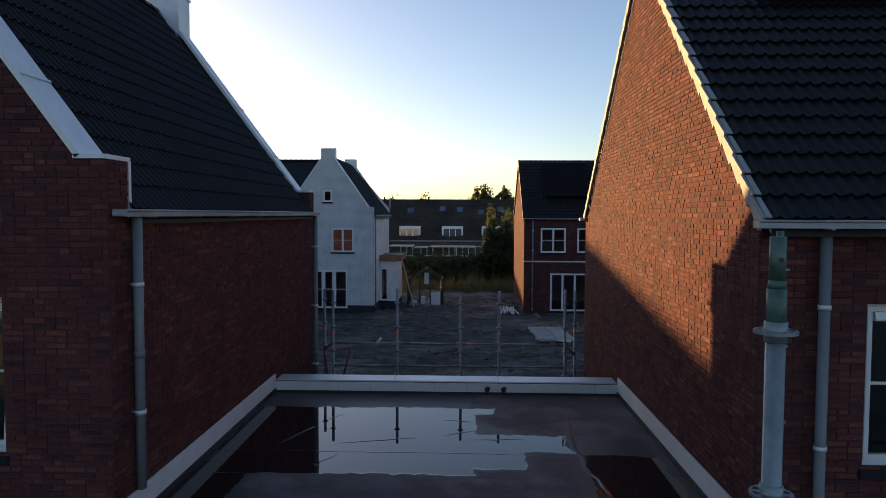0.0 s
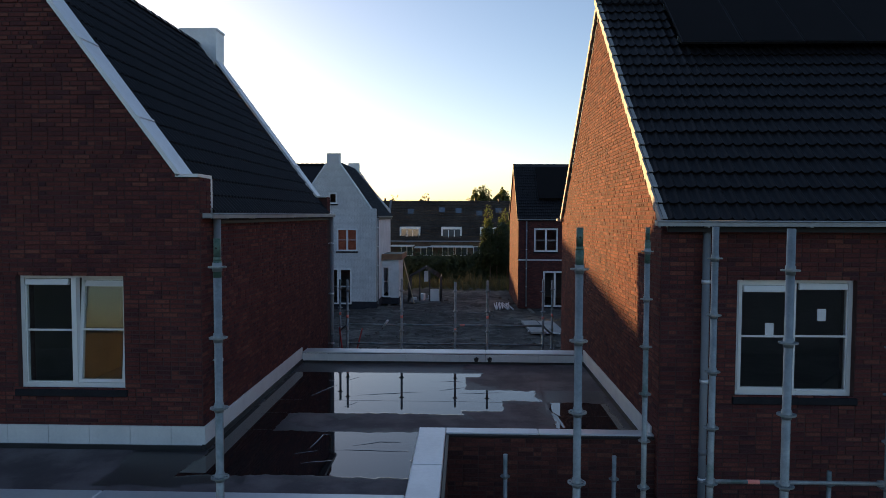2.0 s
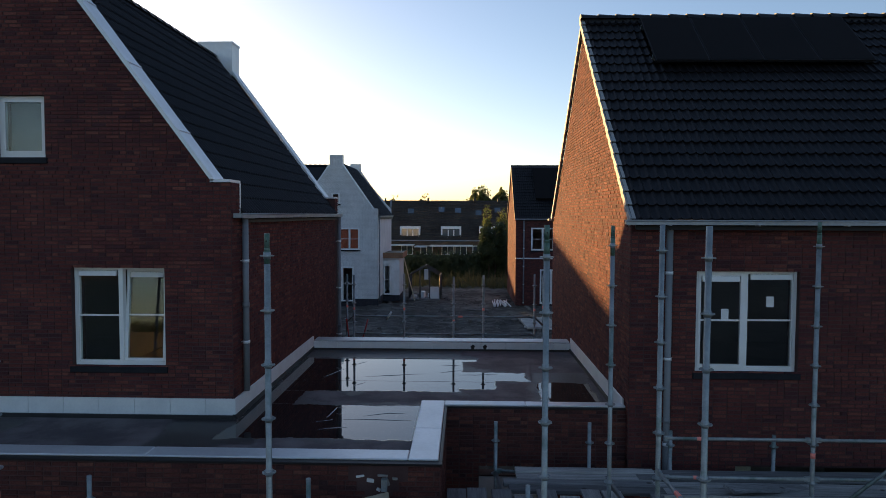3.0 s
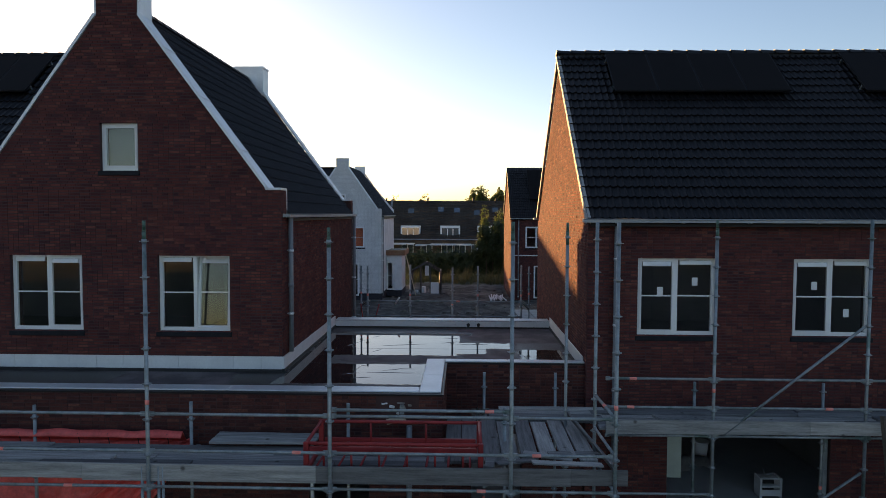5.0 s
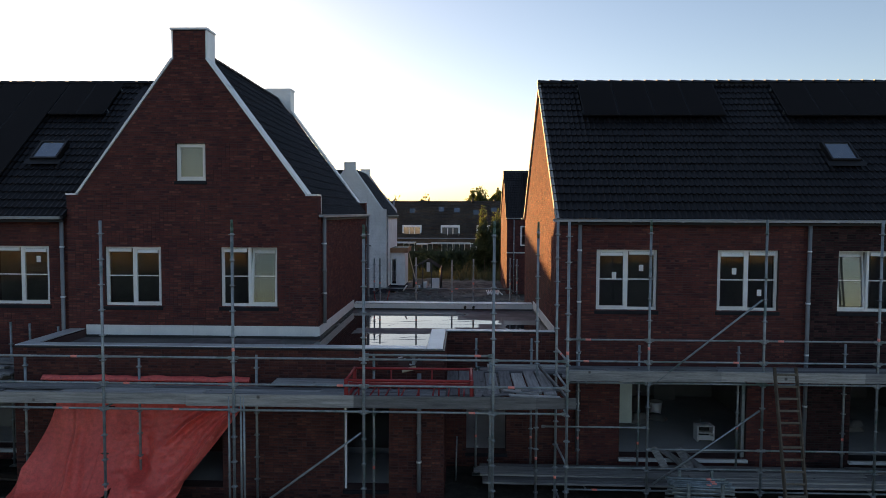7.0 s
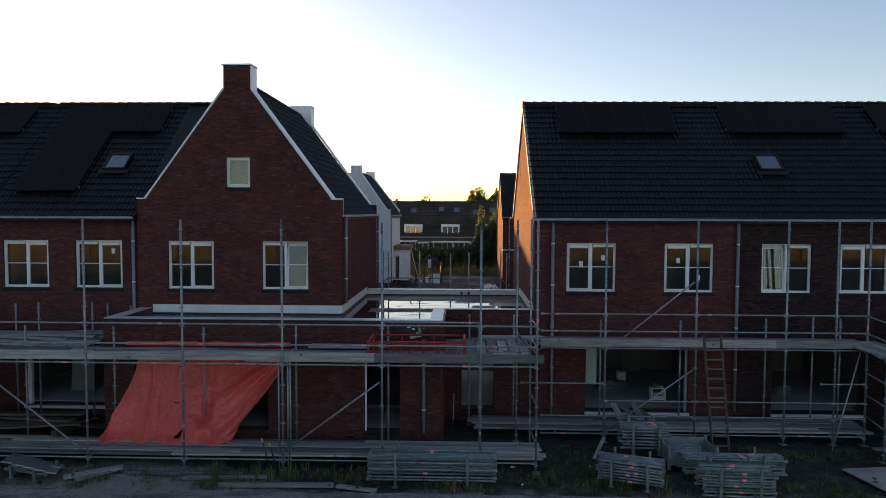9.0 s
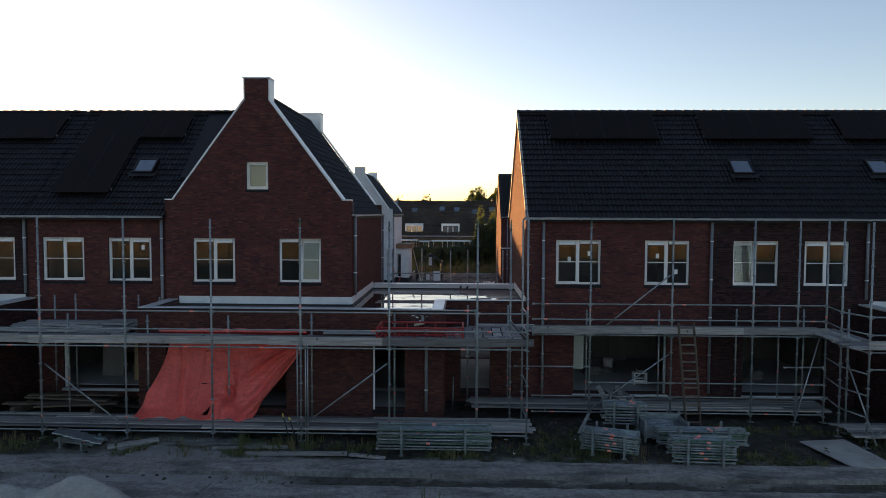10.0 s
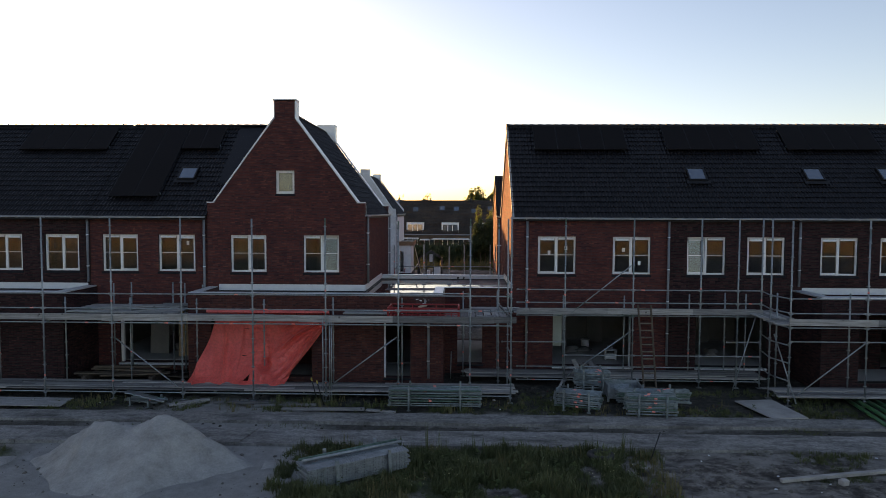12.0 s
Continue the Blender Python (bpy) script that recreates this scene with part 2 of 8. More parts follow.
MAT["paper"] = plain("paper_sticker", (0.7, 0.7, 0.7), (0.82, 0.82, 0.82), 0.7, bump=0)
MAT["black"] = plain("black_rubber", (0.012, 0.012, 0.013), (0.03, 0.03, 0.03), 0.6, bump=0.05)
MAT["solar"] = plain("solar_cells", (0.0030, 0.0022, 0.0028), (0.0055, 0.004, 0.0048), 0.82, scale=2, bump=0)
MAT["solar"].node_tree.nodes["Principled BSDF"].inputs["Specular IOR Level"].default_value = 0.22
MAT["solar_frame"] = plain("black_anodised_frame", (0.010, 0.009, 0.010), (0.017, 0.016, 0.017), 0.5, 0.3, bump=0)


def glass_mat():
    m, t, b = nodes_of("window_glass")
    b.inputs["Base Color"].default_value = (0.93, 0.97, 0.96, 1)
    b.inputs["Roughness"].default_value = 0.0
    b.inputs["Transmission Weight"].default_value = 1.0
    b.inputs["IOR"].default_value = 1.56
    return m


MAT["glass"] = glass_mat()
MAT["coated"] = plain("coated_roof_glass", (0.20, 0.235, 0.28), (0.26, 0.30, 0.345), 0.08, 0.7, bump=0)


# ---- brickwork ----
COURSE, LONG_BRICK, HALF_BRICK, JOINT = 0.0488, 0.162, 0.077, 0.009
UP = Vector((0, 0, 1))


def cut_out(runs, a, b):
    out = []
    for p, q in runs:
        if b <= p or a >= q:
            out.append((p, q))
        else:
            if a > p:
                out.append((p, a))
            if b < q:
                out.append((b, q))
    return out


def brick_mesh(length, n, u, height=COURSE - JOINT):
    """A brick with its face at 0 and 40 mm of depth behind it, its edges slightly worn."""
    g = Geo()
    w, b = length / 2, 0.004
    h = height / 2
    back = [u * s * w + UP * v * h - n * 0.04 for s, v in ((-1, -1), (1, -1), (1, 1), (-1, 1))]
    rim = [u * s * w + UP * v * h - n * b for s, v in ((-1, -1), (1, -1), (1, 1), (-1, 1))]
    face = [u * s * (w - b) + UP * v * (h - b) for s, v in ((-1, -1), (1, -1), (1, 1), (-1, 1))]
    faces = [(8, 9, 10, 11)] + [(i, (i + 1) % 4, 4 + (i + 1) % 4, 4 + i) for i in range(4)] + [(4 + i, 4 + (i + 1) % 4, 8 + (i + 1) % 4, 8 + i) for i in range(4)]
    g.add(back + rim + face, faces)
    return g


def brickwork(parent, origin, u, n, z0, z1, span, openings, tone, singles=None, seed=1):
    """Courses of long and half bricks in wild bond over a wall. origin: a point of the wall's face, from which u counts. span(z): the
    run of the wall at that height. openings: (u0, u1, z0, z1). singles: (u0, u1, z0, z1), the stretch whose bricks are parts of their own."""
    rng = random.Random(seed)
    u, n, origin = Vector(u), Vector(n), Vector(origin)
    kinds = {k: brick_mesh(k, n, u).mesh("brick") for k in (LONG_BRICK, HALF_BRICK)}
    for me in kinds.values():
        me.materials.append(MAT[tone + "_piece"])
    verts, faces, count = [], [], 0
    rows = int(round((z1 - z0) / COURSE))
    for row in range(rows):
        z = z0 + (row + 0.5) * COURSE
        if z + COURSE / 2 > z1 + 0.02:
            break
        a, b = span(z)
        if b - a < 0.03:
            continue
        runs = [(a, b)]
        for p, q, zl, zh in openings:
            if zl < z < zh:
                runs = cut_out(runs, p, q)
        for p, q in runs:
            at = p + JOINT / 2
            first = True
            while at < q - 0.02:
                length = HALF_BRICK if (rng.random() < (0.6 if first and row % 2 else 0.36)) else LONG_BRICK
                first = False
                length = min(length, q - at - JOINT / 2)
                if q - at - length < 0.045:
                    length = q - at - JOINT / 2
                mid = at + length / 2
                proud = 0.008 + rng.uniform(-0.002, 0.002)
                c = origin + u * mid + UP * (z - origin.z) + n * proud
                if singles and length in kinds and count < 300 and singles[0] < mid < singles[1] and singles[2] < z < singles[3]:
                    part("brick", kinds[length], None, parent, at=c)
                    count += 1
                else:
                    w, h, e = length / 2, (COURSE - JOINT) / 2, 0.003
                    lean = rng.uniform(-0.0012, 0.0012)
                    k = len(verts)
                    for s, v in ((-1, -1), (1, -1), (1, 1), (-1, 1)):
                        verts.append(c + u * s * w + UP * v * h - n * 0.03)
                    for s, v in ((-1, -1), (1, -1), (1, 1), (-1, 1)):
                        verts.append(c + u * s * (w - e) + UP * v * (h - e) + n * lean * s)
                    faces.append((k + 4, k + 5, k + 6, k + 7))
                    for i in range(4):
                        faces.append((k + i, k + (i + 1) % 4, k + 4 + (i + 1) % 4, k + 4 + i))
                at += length + JOINT
    me = bpy.data.meshes.new("brickwork")
    me.from_pydata([tuple(q * SCALE) for q in verts], [], faces)
    me.update()
    ob = part("brickwork", me, MAT[tone], parent)
    return tagged(ob, kind="stuff")


def wall_core(g, origin, u, n, a, b, z0, z1, openings, thick=0.3):
    """The body of a wall behind its bricks, with its openings."""
    u, n, origin = Vector(u), Vector(n), Vector(origin)
    us = sorted({a, b, *(min(max(k, a), b) for o in openings for k in o[:2])})
    zs = sorted({z0, z1, *(min(max(k, z0), z1) for o in openings for k in o[2:])})
    base = Vector((origin.x, origin.y, 0))
    filled = {}
    for i, (p, q) in enumerate(zip(us, us[1:])):
        for j, (r, s) in enumerate(zip(zs, zs[1:])):
            if not any(o[0] <= p + 1e-6 and q - 1e-6 <= o[1] and o[2] <= r + 1e-6 and s - 1e-6 <= o[3] for o in openings):
                filled[i, j] = (p, q, r, s)
    for (i, j), (p, q, r, s) in filled.items():
        a, b, c, d = (base + u * h + UP * z for h, z in ((p, r), (q, r), (q, s), (p, s)))
        back = -n * thick
        g.add([a, b, c, d], [(0, 1, 2, 3)]).add([a + back, b + back, c + back, d + back], [(3, 2, 1, 0)])
        for k, (e, f) in (((i, j - 1), (a, b)), ((i + 1, j), (b, c)), ((i, j + 1), (c, d)), ((i - 1, j), (d, a))):
            if k not in filled:
                g.add([e, f, f + back, e + back], [(3, 2, 1, 0)])
    return g.weld()


# ---- roof tiles ----
GAUGE, COVER = 0.2585, 0.240
WAVE = ((0.0, 0.004), (0.16, -0.010), (0.40, -0.014), (0.64, -0.006), (0.80, 0.013), (0.88, 0.016), (1.0, 0.004))


def tile_geo(u, v, n, g=None, at=None):
    """One concrete tile with two waves, lying on the lath at its lower edge."""
    at = Vector((0, 0, 0)) if at is None else at
    profile = [(COVER / 2 * (k + w), h) for k in (0, 1) for w, h in WAVE[k:]]
    profile = [p for i, p in enumerate(profile) if i == 0 or p[0] > profile[i - 1][0] + 1e-5]
    cols = len(profile)
    verts, faces = [], []
    for d, lift in ((0.0, 0.040), (GAUGE + 0.03, 0.012)):
        verts += [at + u * w + v * d + n * (lift + h) for w, h in profile]
    verts += [at + u * w + v * 0.004 + n * (h + 0.016) for w, h in profile]
    for i in range(cols - 1):
        faces.append((i, i + 1, cols + i + 1, cols + i))
        faces.append((2 * cols + i, 2 * cols + i + 1, i + 1, i))
    g = Geo() if g is None else g
    return g.add(verts, faces)


def tiled(parent, origin, u, v, length, height, singles=(0, 0, 0, 0), keep=None, seed=3):
    """Courses of tiles from the eave up. singles: columns and courses whose tiles are parts of their own. keep(a, b): whether there is a
    tile a metres along and b metres up."""
    u, v, origin = Vector(u).normalized(), Vector(v).normalized(), Vector(origin)
    n = u.cross(v).normalized()
    if n.z < 0:
        n = -n
    rng = random.Random(seed)
    one = tile_geo(u, v, n).mesh("roof_tile")
    one.materials.append(MAT["tile_piece"])
    rest = Geo()
    for row in range(int(height / GAUGE + 0.01)):
        for col in range(int(round(length / COVER))):
            if keep and not keep((col + 0.5) * COVER, (row + 0.5) * GAUGE):
                continue
            at = origin + u * col * COVER + v * row * GAUGE + n * rng.uniform(-0.002, 0.002) + v * rng.uniform(-0.003, 0.003)
            if singles[0] <= col < singles[1] and singles[2] <= row < singles[3]:
                part("roof_tile", one, None, parent, at=at)
            else:
                tile_geo(u, v, n, rest, at)
    if rest.v:
        tagged(part("tiling", rest, MAT["tile"], parent), kind="stuff")


# ---- the houses ----
FACE, BACK_FACE, EAVE, RIDGE_Y, RIDGE_Z = 5.15, 12.45, 5.20, 8.80, 8.72
SILL_Z, HEAD_Z, FLOOR_Z = 3.35, 4.61, 0.30
X, Y = Vector((1, 0, 0)), Vector((0, 1, 0))
PITCH = math.atan2(RIDGE_Z - 5.26, RIDGE_Y - 4.96)
SLOPE = Vector((0, math.cos(PITCH), math.sin(PITCH)))
REAR_EAVE = 2 * 8.70 - 4.96


def window(parent, x0, x1, z0, z1, face, style="pair", tilt=None, stickers=(), opens=0):
    """A white plastic window in its opening, facing -y: outer frame, sashes with panes, glazing bars, vents and a stone sill.
    tilt: the sash (0 or 1) that stands tilted inwards; opens: the half that has an opening sash, the other is fixed glass."""
    y = face + 0.07
    at = ((x0 + x1) / 2, y, z0)
    g = Geo()
    w = 0.042
    g.box(x0, x1, y, y + 0.08, z0, z0 + 0.05).box(x0, x1, y, y + 0.08, z1 - w, z1)
    g.box(x0, x0 + w, y, y + 0.08, z0 + 0.05, z1 - w).box(x1 - w, x1, y, y + 0.08, z0 + 0.05, z1 - w)
    halves = [(x0 + w, x1 - w)]
    if style == "pair":
        m = (x0 + x1) / 2
        g.box(m - 0.026, m + 0.026, y, y + 0.08, z0 + 0.05, z1 - w)
        halves = [(x0 + w, m - 0.026), (m + 0.026, x1 - w)]
    frame_ob = part("window", g, MAT["white"], parent, "white plastic window frame")
    for k, (a, b) in enumerate(halves):
        za, zb = z0 + 0.05, z1 - w
        turn = None
        if tilt == k:
            turn = Matrix.Translation((0, y + 0.05, za)) @ Matrix.Rotation(radians(-5.3), 4, "X") @ Matrix.Translation((0, -y - 0.05, -za))
        moves = style == "single" or k == (opens if tilt is None else tilt)
        s = 0.036 if moves else 0.011
        sash = Geo()
        yy = y - 0.010 if moves and tilt != k else y + 0.016
        for box in ((a, b, yy, yy + 0.05, za, za + s), (a, b, yy, yy + 0.05, zb - s, zb), (a, a + s, yy, yy + 0.05, za + s, zb - s), (b - s, b, yy, yy + 0.05, za + s, zb - s)):
            sash.box(*box, m=turn)
        part("sash", sash, MAT["white"], frame_ob)
        pane = Geo().box(a + s, b - s, yy + 0.018, yy + 0.024, za + s, zb - s, m=turn)
        p = part("pane", pane, MAT["glass"], frame_ob, "clear glass pane")
        p.visible_shadow = False
        if style == "pair":
            mid = za + (zb - za) * 0.5
            part("glazing_bar", Geo().box(a + s, b - s, yy + 0.006, yy + 0.016, mid - 0.011, mid + 0.011, m=turn), MAT["white"], frame_ob)
            vent = Geo()
            va, vb, vz = a + s + (0.020 if k else 0.008), b - s - (0.008 if k else 0.020), zb - s - 0.004
            vent.prism([turn @ q if turn else q for q in (Vector((va, yy + 0.012, vz)), Vector((va, yy - 0.014, vz)), Vector((va, yy - 0.034, vz - 0.052)), Vector((va, yy - 0.030, vz - 0.066)), Vector((va, yy + 0.012, vz - 0.066)))], (vb - va, 0, 0))
            part("vent", vent, MAT["white"], frame_ob, "white trickle vent strip")
        for sk, u, v in stickers:
            if sk == k:
                c, d = a + s + u * (b - a - 2 * s), za + s + v * (zb - za - 2 * s)
                part("sticker", Geo().box(c - 0.045, c + 0.045, yy + 0.010, yy + 0.012, d - 0.065, d + 0.065), MAT["paper"], frame_ob, "white paper sticker")
    part("window_sill", Geo().bevel_box(x0 - 0.03, x1 + 0.03, face - 0.035, face + 0.09, z0 - 0.080, z0 - 0.004, 0.006), MAT["sill"], frame_ob, "dark stone sill")
    return frame_ob


def gutter(parent, p, q, out, label="zinc box gutter"):
    """A zinc gutter from p to q, its trough on the side out."""
    p, q, out = Vector(p), Vector(q), Vector(out)
    g = Geo()
    run = q - p
    w, h = 0.10, 0.05
    o = p - UP * h
    g.prism([o, o + out * w, o + out * w + UP * 0.006, o + UP * 0.006], run)
    g.prism([o + out * w, o + out * (w + 0.006), o + out * (w + 0.006) + UP * h, o + out * w + UP * h], run)
    g.prism([o, o - out * 0.006, o - out * 0.006 + UP * (h + 0.01), o + UP * (h + 0.01)], run)
    for e in (o, o + run):
        g.prism([e, e + out * w, e + out * w + UP * h, e + UP * h], run.normalized() * 0.005)
    g.tube(p + out * (w + 0.006), q + out * (w + 0.006), 0.011, 8)
    ob = part("gutter", g, MAT["gutter"], parent, label)
    k = int(run.length / 0.9)
    for i in range(k):
        c = p + run * ((i + 0.5) / k)
        r = run.normalized() * 0.012
        part("gutter_bracket", Geo().prism([c - r - UP * (h + 0.012), c - r + out * w - UP * (h + 0.012), c - r + out * w - UP * h, c - r - UP * h], r * 2), MAT["gutter"], ob)
    return ob


def downpipe(parent, x, y, z0, z1, wall_way):
    """A grey rain pipe with brackets to the wall, which lies on the side wall_way."""
    pipe = part("downpipe", Geo().tube((x, y, z0), (x, y, z1), 0.040, 14), MAT["pipe"], parent, "grey plastic rain pipe")
    w = Vector(wall_way)
    z = z1 - 0.55
    while z > z0 + 0.1:
        c = Vector((x, y, z))
        b = Geo().tube(c - UP * 0.018, c + UP * 0.018, 0.047, 14)
        b.tube(c, c + w * 0.10, 0.009, 6)
        part("pipe_bracket", b, MAT["zinc"], pipe)
        z -= 1.05
    for zz in (z0 + 0.5 * (z1 - z0),):
        part("pipe_socket", Geo().tube((x, y, zz - 0.03), (x, y, zz + 0.03), 0.045, 14), MAT["pipe"], pipe)
    return pipe


def ridge_tiles(parent, p, q):
    p, q = Vector(p), Vector(q)
    way = (q - p).normalized()
    side = way.cross(UP).normalized()
    n = int((q - p).length / 0.30)
    g = Geo()
    for i, (r, o) in enumerate(((0.118, 0.0), (0.086, 0.35))):
        for k in range(7):
            a = math.pi * k / 6
            g.v.append(tuple(way * o + side * math.cos(a) * r + UP * (math.sin(a) * r * 0.75)))
    for k in range(6):
        g.f.append((k, k + 1, 8 + k, 7 + k))
        g.s.append(True)
    g.f.append(tuple(range(7)))
    g.s.append(False)
    me = g.mesh("ridge_tile")
    me.materials.append(MAT["tile_piece"])
    for i in range(n):
        part("ridge_tile", me, None, parent, at=p + way * i * 0.30)


def verge_tiles(parent, foot, v, out, count):
    """Pale verge pieces stepping up a gable edge. foot: the lowest corner; out: away from the roof."""
    foot, v, out = Vector(foot), Vector(v), Vector(out)
    n = v.cross(out)
    n = -n if n.z < 0 else n
    g = Geo()
    e = GAUGE - 0.006
    g.prism([v * -0.012 - n * 0.082, v * e - n * 0.050, v * (e + 0.02) + n * 0.010, n * 0.040], out * 0.022)
    g.prism([n * 0.030, v * (e + 0.02), v * (e + 0.02) + n * 0.011, n * 0.041], out * -0.05)
    me = g.mesh("verge_tile")
    me.materials.append(MAT["verge"])
    for i in range(count):
        part("verge_tile", me, None, parent, "pale concrete verge tile" if i == 0 else "", at=foot + v * GAUGE * i)


def solar_array(x0, x1, d0, d1, cols, label):
    """A row of dark panels on the front slope, from d0 to d1 metres up it."""
    n = X.cross(SLOPE)
    o = Vector((0, 4.96, 5.26))
    base = thing("solar_array", o + X * (x0 + x1) / 2 + SLOPE * d0 + n * 0.04, label, "solar panels", "solar arrays on the roofs")
    w = (x1 - x0) / cols
    for i in range(cols):
        a, b = x0 + i * w + 0.006, x0 + (i + 1) * w - 0.006
        c = [o + X * a + SLOPE * d0 + n * 0.045, o + X * b + SLOPE * d0 + n * 0.045, o + X * b + SLOPE * d1 + n * 0.045, o + X * a + SLOPE * d1 + n * 0.045]
        fr = part("solar_panel", Geo().prism(c, n * 0.035), MAT["solar_frame"], base)
        e = 0.015
        c = [o + X * (a + e) + SLOPE * (d0 + e) + n * 0.082, o + X * (b - e) + SLOPE * (d0 + e) + n * 0.082, o + X * (b - e) + SLOPE * (d1 - e) + n * 0.082, o + X * (a + e) + SLOPE * (d1 - e) + n * 0.082]
        part("cell_face", Geo().prism(c, n * 0.003), MAT["solar"], fr, "almost black solar glass")
    g = Geo()
    for d in (d0 + 0.2, d1 - 0.2):
        g.prism([o + X * x0 + SLOPE * d - n * 0.045, o + X * x1 + SLOPE * d - n * 0.045, o + X * x1 + SLOPE * d + n * 0.045, o + X * x0 + SLOPE * d + n * 0.045], SLOPE * 0.04)
    part("mounting_rail", g, MAT["galv"], base)
    return base


def skylight(parent, x0, x1, d0, d1):
    n = X.cross(SLOPE)
    o = Vector((0, 4.96, 5.26))

    def q(a, b, h):
        return o + X * a + SLOPE * b + n * h
    g = Geo()
    w = 0.045
    for a, b, c, d in ((x0, x1, d0, d0 + w), (x0, x1, d1 - w, d1), (x0, x0 + w, d0 + w, d1 - w), (x1 - w, x1, d0 + w, d1 - w)):
        g.prism([q(a, c, -0.04), q(b, c, -0.04), q(b, d, -0.04), q(a, d, -0.04)], n * 0.12)
    f = part("roof_window", g, MAT["solar_frame"], parent, "grey framed tilted roof window")
    part("pane", Geo().prism([q(x0 + w, d0 + w, 0.05), q(x1 - w, d0 + w, 0.05), q(x1 - w, d1 - w, 0.05), q(x0 + w, d1 - w, 0.05)], n * 0.006), MAT["coated"], f)
    part("flashing", Geo().prism([q(x0 - 0.1, d0 - 0.14, 0.012), q(x1 + 0.1, d0 - 0.14, 0.012), q(x1 + 0.1, d0, 0.03), q(x0 - 0.1, d0, 0.03)], n * 0.004), MAT["solar_frame"], f)
    return f


def shed_roof(parent, x0, x1):
    """The body of a saddle roof below the tiles."""
    g = Geo()
    g.prism([(x0, 5.006, 5.185), (x0, 8.74, RIDGE_Z - 0.15), (x0, REAR_EAVE, 5.185), (x0, REAR_EAVE, 5.10), (x0, 8.74, RIDGE_Z - 0.26), (x0, 4.99, 5.10)], (x1 - x0, 0, 0))
    g.prism([(x0, 8.675, RIDGE_Z - 0.24), (x0, 8.72, RIDGE_Z - 0.05), (x0, 8.81, RIDGE_Z - 0.05), (x0, 8.855, RIDGE_Z - 0.24)], (x1 - x0, 0, 0))
    return part("roof", g, MAT["tile"], parent, "anthracite tiled saddle roof")


def rooms(parent, x0, x1, y0, y1, cross=None):
    """Bare floors, ceilings and inner walls."""
    part("floor_slab", Geo().box(x0, x1, y0, y1, 0.0, FLOOR_Z - 0.02), MAT["room_floor"], parent, "bare concrete floor")
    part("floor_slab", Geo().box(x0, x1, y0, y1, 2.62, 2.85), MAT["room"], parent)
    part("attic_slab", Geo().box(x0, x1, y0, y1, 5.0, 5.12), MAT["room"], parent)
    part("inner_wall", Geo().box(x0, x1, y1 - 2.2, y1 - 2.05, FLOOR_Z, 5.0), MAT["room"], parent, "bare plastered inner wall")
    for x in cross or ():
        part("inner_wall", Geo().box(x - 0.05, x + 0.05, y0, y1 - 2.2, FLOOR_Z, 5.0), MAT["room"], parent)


def terrace(x0, x1, tone, label, windows, low, singles=None, seed=1, face=FACE):
    """One stretch of terraced houses with its eave along the road."""
    base = thing("terraced_house", ((x0 + x1) / 2, (face + BACK_FACE) / 2, 0), label, "house", "brick houses along the road")
    opens = [(a, b, SILL_Z, HEAD_Z) for a, b in windows] + [(a, b, c, d) for a, b, c, d in low]
    mortar = MAT["mortar" if tone == "red" else "mortar_dark"]
    front = part("front_wall", wall_core(Geo(), (0, face, 0), X, -Y, x0, x1, 0.0, EAVE, opens), mortar, base, "dark red brick front wall" if tone == "red" else "almost black brick front wall")
    brickwork(front, (0, face, 0), X, -Y, 0.0, EAVE - 0.02, lambda z: (x0, x1), opens, tone, singles, seed)
    part("rear_wall", Geo().box(x0, x1, BACK_FACE - 0.3, BACK_FACE, 0.0, EAVE), MAT["red"], base)
    return base, front


# right-hand terrace, first house: sunlit gable wall towards the gap
R_WIN = [(3.00, 4.24), (5.45, 6.68)]
right, right_front = terrace(2.2, 7.25, "red", "red brick end house with tiled roof and sunlit gable", R_WIN, [(3.52, 6.11, FLOOR_Z, 2.18)], (2.25, 4.4, 4.65, 5.2), seed=11)
gable_top = lambda z: (FACE, BACK_FACE) if z < EAVE else (FACE + (z - EAVE) / math.tan(PITCH), BACK_FACE - 0.2 - (z - EAVE) / math.tan(PITCH))
side = Geo()
side.prism([(2.2, FACE + 0.3, 0), (2.2, BACK_FACE - 0.3, 0), (2.2, BACK_FACE - 0.3, EAVE), (2.2, BACK_FACE - 0.2, EAVE), (2.2, 8.70, RIDGE_Z - 0.26), (2.2, FACE, EAVE), (2.2, FACE + 0.3, EAVE)], (0.3, 0, 0))
right_side = part("gable_wall", side, MAT["mortar"], right, "red brick gable wall")
brickwork(right_side, (2.2, 0, 0), Y, -X, 0.0, RIDGE_Z - 0.30, gable_top, [], "red", (5.3, 7.2, 4.1, 5.35), seed=12)
roof = shed_roof(right, 2.215, 7.25)
tiled(roof, (2.16, 5.006, 5.208), X, SLOPE, 5.12, 5.17, (0, 14, 0, 20), seed=5)
verge_tiles(roof, (2.16, 5.006, 5.208), SLOPE, -X, 20)
verge_tiles(roof, (2.16, REAR_EAVE - 0.046, 5.208), Vector((0, -SLOPE.y, SLOPE.z)), -X, 19)
ridge_tiles(roof, (2.14, 8.765, RIDGE_Z - 0.085), (7.26, 8.765, RIDGE_Z - 0.085))
gutter(right, (2.08, 4.99, 5.21), (7.25, 4.99, 5.21), -Y)
gutter(right, (2.08, REAR_EAVE - 0.03, 5.19), (7.25, REAR_EAVE - 0.03, 5.19), Y)
window(right, *R_WIN[0], SILL_Z, HEAD_Z, FACE, stickers=((0, 0.62, 0.57), (1, 0.52, 0.70)))
